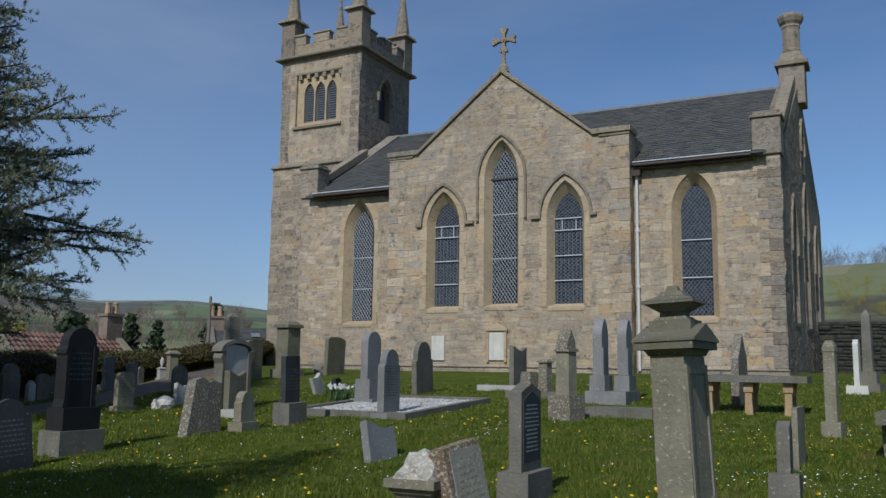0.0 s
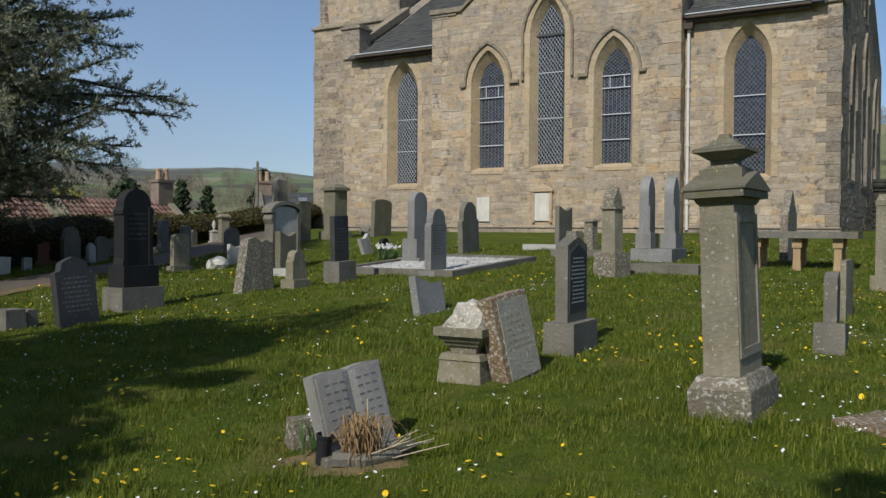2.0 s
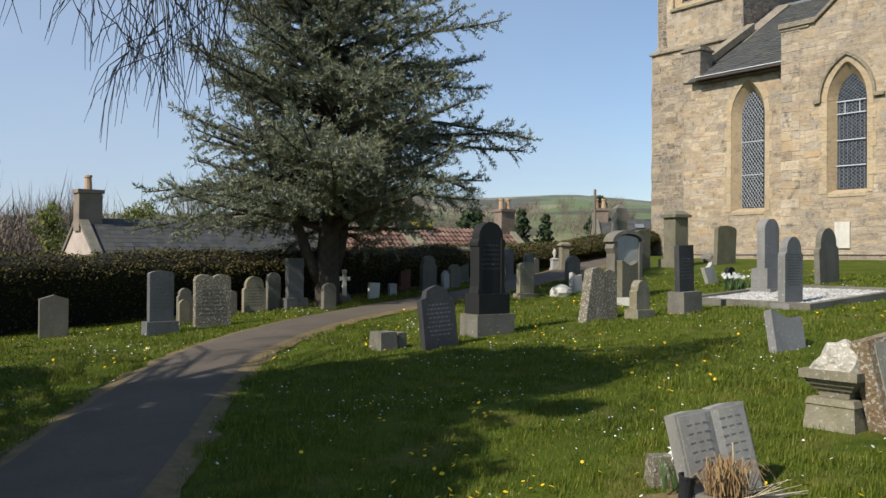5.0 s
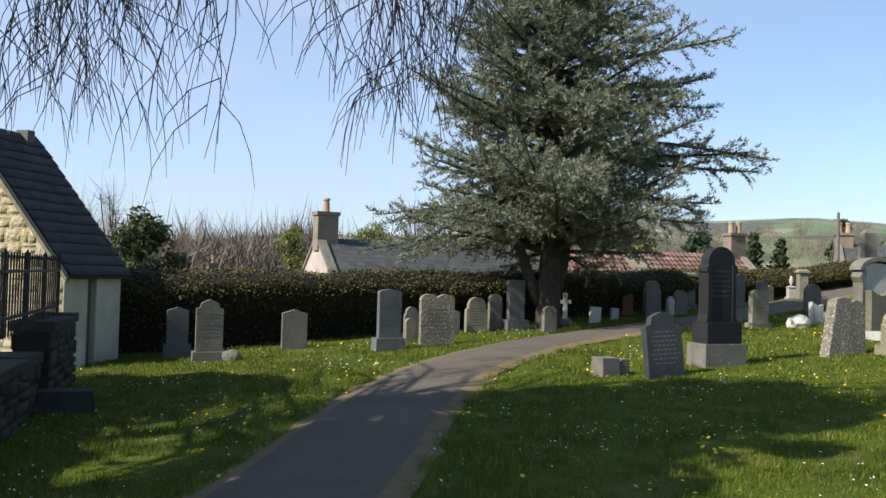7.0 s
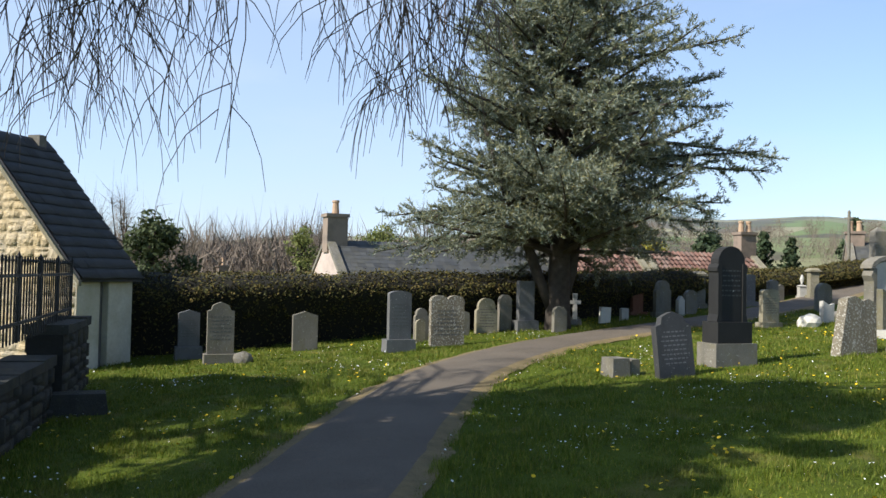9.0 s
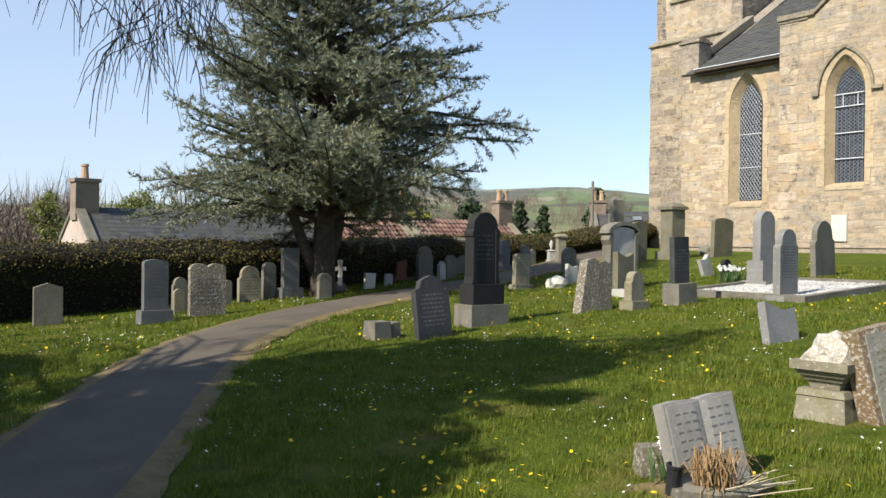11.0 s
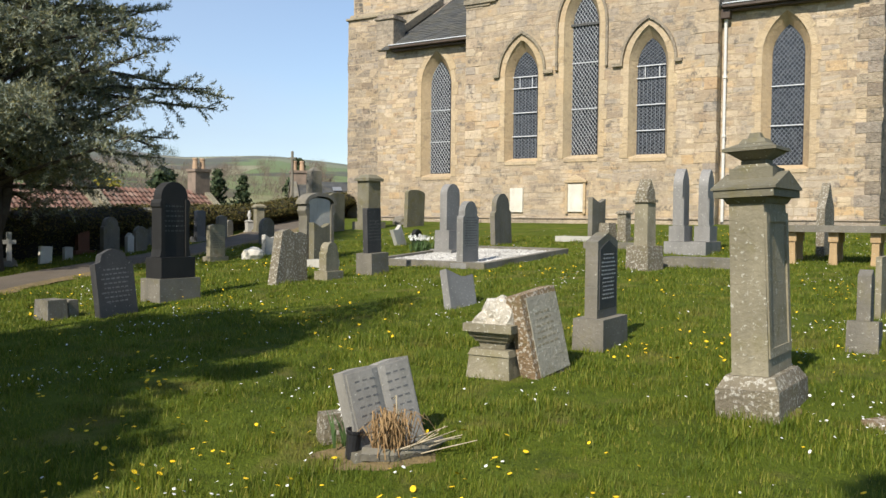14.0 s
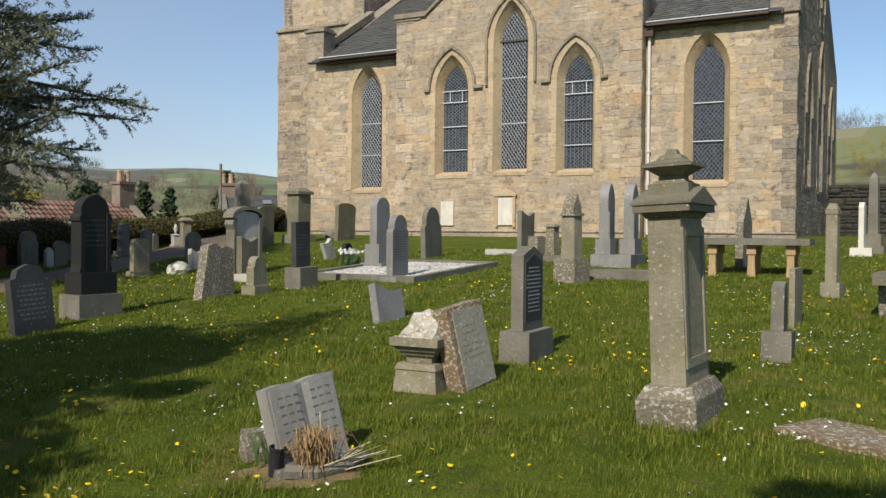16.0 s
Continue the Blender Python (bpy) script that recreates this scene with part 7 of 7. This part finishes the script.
bare_tree(-47.0, 11.5, 7.6, 4.0, "leafless tree behind the slate house", 3, 700)
bare_tree(-24.0, 0.6, 5.4, 4.0, "leafless thicket tree beyond the hedge", 4, 800)
bare_tree(-27.0, 2.3, 5.6, 4.0, "leafless thicket tree beyond the hedge", 5, 800)


def far_wood(name, az0, az1, d0, d1, h, count, material, label, seed, twigs=130):
    """A wood in the distance: many slim crowns of upright strokes."""
    r = np.random.default_rng(seed)
    V = []
    for _ in range(count):
        az, d = radians(r.uniform(az0, az1)), r.uniform(d0, d1)
        x, y = -d * math.sin(az), d * math.cos(az)
        z = ground_z(x, y)
        hh = h * r.uniform(0.65, 1.1)
        n = twigs
        P = np.array([x, y, z]) + np.stack([r.normal(0, hh * 0.17, n), r.normal(0, hh * 0.17, n), hh * r.uniform(0.0, 0.8, n)], 1)
        D = rand_dirs(r, n) * 0.75 + np.array([0, 0, 0.8])
        L = (hh * r.uniform(0.15, 0.4, n))[:, None]
        s = np.cross(D, rand_dirs(r, n))
        s /= np.linalg.norm(s, axis=1)[:, None]
        V.append(np.stack([P - s * hh * 0.007, P + s * hh * 0.007, P + D * L], 1).reshape(-1, 3))
    V = np.concatenate(V)
    o = raw(name, V, np.arange(len(V)).reshape(-1, 3), material)
    tagged(o, label, "woodland", kind="stuff")


far_wood("bare_wood", 76, 104, 62, 150, 7.6, 1300, M_bare, "brown leafless wood below the hills", 21, 110)
far_wood("bare_wood", 62, 78, 70, 160, 7.5, 300, M_bare, "leafless trees behind the village roofs", 22)
far_wood("dark_wood", 50, 56, 780, 880, 11, 130, M_conifer, "dark plantation on the hilltop", 23, 30)
far_wood("bare_wood", 40, 62, 250, 500, 8, 200, M_bare, "scattered bare trees across the fields", 24)
far_wood("bare_wood", -8, 5, 300, 335, 7, 60, M_bare, "bare trees along the hill crest", 25)
far_wood("gorse", -10, 6, 150, 210, 2.2, 120, M_gorse, "gorse in flower on the hillside", 26)

# ---------------------------------------------------------------- houses beyond the hedge


def chimney_stack(parent, x, y, z0, z1, w, d, pots):
    bm = bmesh.new()
    box(bm, x - w / 2, x + w / 2, y - d / 2, y + d / 2, z0, z1 - 0.14)
    box(bm, x - w / 2 - 0.06, x + w / 2 + 0.06, y - d / 2 - 0.06, y + d / 2 + 0.06, z1 - 0.136, z1)
    c = part("chimney", bm, M_brick, parent, "stone chimney stack", bevel=0.02)
    for k in range(pots):
        bm = bmesh.new()
        py = y + (k - (pots - 1) / 2) * d * 0.5
        lathe(bm, [(0.15, z1 + 0.002), (0.12, z1 + 0.45), (0.15, z1 + 0.47), (0.14, z1 + 0.55)], 10, x, py)
        part("chimney_pot", bm, M_clay_pot, c)


def pantiles(name, y0, y1, eave, ridge, material, parent):
    """Rows of wavy clay tiles on a slope between (x, z) lines."""
    (xa, za), (xb, zb) = eave, ridge
    run = math.hypot(xb - xa, zb - za)
    rows, per = int(run / 0.33), 6
    cols = int((y1 - y0) / 0.24)
    verts, faces = [], []
    nx, nz = (zb - za) / run, (xa - xb) / run
    if nz < 0:
        nx, nz = -nx, -nz
    for i in range(rows):
        s0, s1 = i / rows, (i + 1.12) / rows
        for j in range(cols):
            k0 = len(verts)
            for s, l in ((s0, 0.05), (s1, 0.0)):
                for k in range(per):
                    t = k / (per - 1)
                    lift = l + 0.035 * math.sin(2 * math.pi * t) + 0.03
                    verts.append((xa + (xb - xa) * s + nx * lift, y0 + (j + t) * (y1 - y0) / cols, za + (zb - za) * s + nz * lift))
            for k in range(per - 1):
                faces.append((k0 + k, k0 + k + 1, k0 + per + k + 1, k0 + per + k))
    o = raw(name, verts, faces, material, parent)
    tagged(o, kind="stuff")


def cottage(name, x, y, turn, length, width, eave, ridge, label, tiles, stacks, rooflight=False, ends=M_wall_old):
    """A cottage with its ridge along local y; x, y is the middle of its near gable; stacks: (along, top, pots)."""
    gz = -3.8
    hse = thing(name, x, y, 0, turn, label, "house")
    a = width / 2
    for s in (-1, 1):
        bm = bmesh.new()
        box(bm, s * a - 0.25 if s > 0 else -a, a if s > 0 else -a + 0.25, 0.252, length - 0.252, gz, eave)
        wall = part("wall", bm, M_wall_old, hse)
    for yy in (0, length - 0.25):
        bm = bmesh.new()
        prism(bm, [(-a, gz), (a, gz), (a, eave), (0, ridge - 0.02), (-a, eave)], yy, yy + 0.25)
        part("gable", bm, ends, hse, "rubble gable wall")
    bm = bmesh.new()
    prism(bm, [(-a - 0.15, eave - 0.12), (-a - 0.15, eave - 0.06), (0, ridge), (a + 0.15, eave - 0.06), (a + 0.15, eave - 0.12), (0, ridge - 0.09)], 0.25, length - 0.25)
    roof_ = part("roof", bm, M_slate if tiles == "slate" else M_pantile, hse)
    if tiles == "slate":
        r = random.Random(length)
        v, f = [], []
        run = math.hypot(a + 0.15, ridge - eave + 0.06)
        rows = int(run / 0.24)
        nx, nz = (ridge - eave + 0.06) / run, (a + 0.15) / run
        for i in range(rows):
            yy = 0.25 - (0.16 if i % 2 else 0)
            while yy < length - 0.25:
                w = r.uniform(0.26, 0.36)
                p, q = max(0.25, yy), min(length - 0.25, yy + w)
                yy += w
                if q - p < 0.05:
                    continue
                k = len(v)
                for s, l, e in ((i / rows, 0.016, p), (i / rows, 0.016, q), ((i + 1.2) / rows, 0.006, q), ((i + 1.2) / rows, 0.006, p)):
                    s = min(s, 1)
                    v.append(((a + 0.15) * (1 - s) + nx * l, e + (0.004 if e == p else -0.004), eave - 0.06 + (ridge - eave + 0.06) * s + nz * l))
                f.append((k, k + 1, k + 2, k + 3))
        tagged(raw("slate_covering", v, f, M_slate, roof_), kind="stuff")
    else:
        pantiles("tile_covering", 0.3, length - 0.3, (a + 0.15, eave - 0.06), (0, ridge), M_pantile, roof_)
    for yy in (-0.06, length - 0.28):
        bm = bmesh.new()
        prism(bm, [(-a - 0.1, eave - 0.02), (-a - 0.1, eave + 0.14), (0, ridge + 0.18), (a + 0.1, eave + 0.14), (a + 0.1, eave - 0.02), (0, ridge + 0.0)], yy, yy + 0.34)
        part("skew", bm, M_sand if tiles != "slate" else M_grey, hse, bevel=0.02)
    for yy, top, pots in stacks:
        chimney_stack(hse, 0, yy, ridge - 0.5, top, 0.65, 0.85, pots)
    if rooflight:
        bm = bmesh.new()
        for i, (s, yy) in enumerate(((0.62, length * 0.3),)):
            k = [((a + 0.15) * (1 - q) + 0.06, yy + e, eave - 0.06 + (ridge - eave + 0.06) * q + 0.09) for q, e in ((s, 0), (s, 0.5), (s + 0.14, 0.5), (s + 0.14, 0))]
            bm.faces.new([bm.verts.new(p) for p in k])
        part("rooflight", bm, M_lead, roof_, "pale rooflights")
    return hse


cottage("slate_cottage", -33.6, 8.5, 3, 10.0, 5.6, 0.7, 2.95, "stone cottage with a grey slate roof and tall chimney", "slate", [(0.35, 4.0, 1)], ends=M_harl)
cottage("pantile_cottage", -34.6, 18.2, -4, 5.4, 5.6, 0.9, 2.95, "cottage with an orange-red clay pantile roof", "tile", [(5.2, 4.0, 2)])
cottage("pantile_cottage", -34.2, 23.9, -6, 6.2, 5.6, 0.9, 2.95, "cottage with a weathered red pantile roof", "tile", [(5.8, 4.05, 2)])
cottage("slate_cottage", -33.6, 36.4, -42, 7.5, 5.0, 2.2, 3.75, "cottage with a pale slate roof and rooflights", "slate", [(0.4, 4.35, 2)], True)
cottage("slate_cottage", -62.0, 8.0, 10, 9.0, 5.0, -0.6, 1.3, "distant low stone building", "slate", [(0.4, 2.0, 1)])
m = thing("utility_pole", -26.4, 28.7, -1, 0, "plain wooden utility pole beyond the hedge", "pole")
bm = bmesh.new()
lathe(bm, [(0.075, -2), (0.06, 5.6), (0.02, 5.65)], 10)
part("post", bm, M_grey, m)
bm = bmesh.new()
box(bm, -0.25, 0.25, -0.03, 0.03, 5.3, 5.36)
part("crossarm", bm, M_grey, m)
# grey wall beyond the east end
w = rubble_wall(-2.2, 33.0, 6.5, 33.6, 1.75, 0.5, "grey stone boundary wall beyond the church", 12)

# ---------------------------------------------------------------- grass and flowers


def on_path(x, y, margin):
    out = np.zeros(len(x), bool)
    for a, b in zip(PATH_LINE[::3], PATH_LINE[3::3]):
        d = np.array([b.x - a.x, b.y - a.y])
        L = d @ d
        t = np.clip(((x - a.x) * d[0] + (y - a.y) * d[1]) / L, 0, 1)
        out |= np.hypot(x - a.x - t * d[0], y - a.y - t * d[1]) < margin
    return out


def lawn_points(r, n, near, far, power):
    az = np.radians(r.uniform(-4, 100, n))
    d = near + (far - near) * r.random(n) ** power
    x, y = -d * np.sin(az), d * np.cos(az)
    keep = ~on_path(x, y, 0.71) & (y < 24.7) & (x > np.interp(y, [p[1] for p in HEDGE], [p[0] for p in HEDGE]) + 0.4)
    keep &= ~((np.abs(x + 8.3) < 1.15) & (np.abs(y - 14.05) < 1.4))
    keep &= np.hypot(x - bx - 0.05, y - by + 0.1) > 0.26 + 0.12 * np.sin(x * 23) * np.sin(y * 19)
    return x[keep], y[keep]


def heights(x, y):
    return np.array([ground_z(a, b) + 0.02 * noise.noise((a * 0.9, b * 0.9, 4)) + 0.03 * noise.noise((a * 0.25, b * 0.25, 9)) - 0.012 for a, b in zip(x, y)])


def build_grass():
    r = np.random.default_rng(3)
    x, y = lawn_points(r, 760000, 2.3, 22, 1.15)
    clump = np.array([noise.noise((a * 2.2, b * 2.2, 0)) + 0.5 * noise.noise((a * 7, b * 7, 3)) for a, b in zip(x, y)])
    keep = clump > r.uniform(-0.9, 0.5, len(x))
    x, y, clump = x[keep], y[keep], clump[keep]
    z = heights(x, y)
    n = len(x)
    broad = np.array([noise.noise((a * 0.8, b * 0.8, 7)) for a, b in zip(x, y)])
    h = (0.022 + 0.038 * np.clip(clump + 0.45 + 0.5 * broad, 0, 1.5)) * r.uniform(0.6, 1.5, n)
    a, lean = r.uniform(0, 6.283, n), r.uniform(0.1, 0.8, n)
    d = np.hypot(x, y)
    w = 0.0017 + 0.00034 * d
    P = np.stack([x, y, z - 0.005], 1)
    s = np.stack([np.cos(a), np.sin(a), np.zeros(n)], 1) * w[:, None]
    t = np.stack([-np.sin(a) * lean * h, np.cos(a) * lean * h, h], 1)
    tri = np.stack([P - s, P + s, P + t], 1).reshape(-1, 3)
    o = raw("grass", tri, np.arange(3 * n).reshape(-1, 3), M_blade)
    tagged(o, "short green churchyard grass in tufts", "grass", kind="stuff")


build_grass()


def build_flowers(name, material, count, size, lift, seed, label, patch, petals):
    r = np.random.default_rng(seed)
    x, y = lawn_points(r, count * 8, 3.7, 24, 0.85)
    k = np.array([noise.noise((a * patch, b * patch, seed)) for a, b in zip(x, y)])
    keep = np.argsort(-(k + r.normal(0, 0.30, len(k))))[:count]
    x, y = x[keep], y[keep]
    z = heights(x, y) + lift * r.uniform(0.6, 1.3, len(x))
    verts, faces = [], []
    for a, b, c in zip(x, y, z):
        s = size * r.uniform(0.7, 1.25)
        tilt = r.normal(0, 0.35, 2)
        i = len(verts)
        verts.append((a, b, c + s * 0.25))
        for q in range(petals):
            t = 2 * math.pi * q / petals
            px, py = s * math.cos(t), s * math.sin(t)
            verts.append((a + px, b + py, c + px * tilt[0] + py * tilt[1]))
        faces += [(i, i + 1 + q, i + 1 + (q + 1) % petals) for q in range(petals)]
    o = raw(name, verts, faces, material)
    tagged(o, label, "flowers", kind="stuff")


build_flowers("dandelions", M_yellow, 1500, 0.0150, 0.04, 5, "yellow dandelions scattered over the grass", 0.45, 8)
build_flowers("daisies", M_petal, 2800, 0.0090, 0.04, 6, "white daisies in drifts over the grass", 0.7, 7)

# ---------------------------------------------------------------- single stones of the gable wall
rp = random.Random(2)
for wall, rect, y0, material in PIECES:
    v, f = block_mesh([(0, rect[1] - rect[0], 0, rect[3] - rect[2])], 0.0, rp, origin=(rect[0], rect[2]))
    me = bpy.data.meshes.new("stone")
    me.from_pydata(v, [], f)
    me.materials.append(material)
    o = new("stone", me)
    o.parent = wall
    o.location = Vector((rect[0], y0, rect[2])) - CH
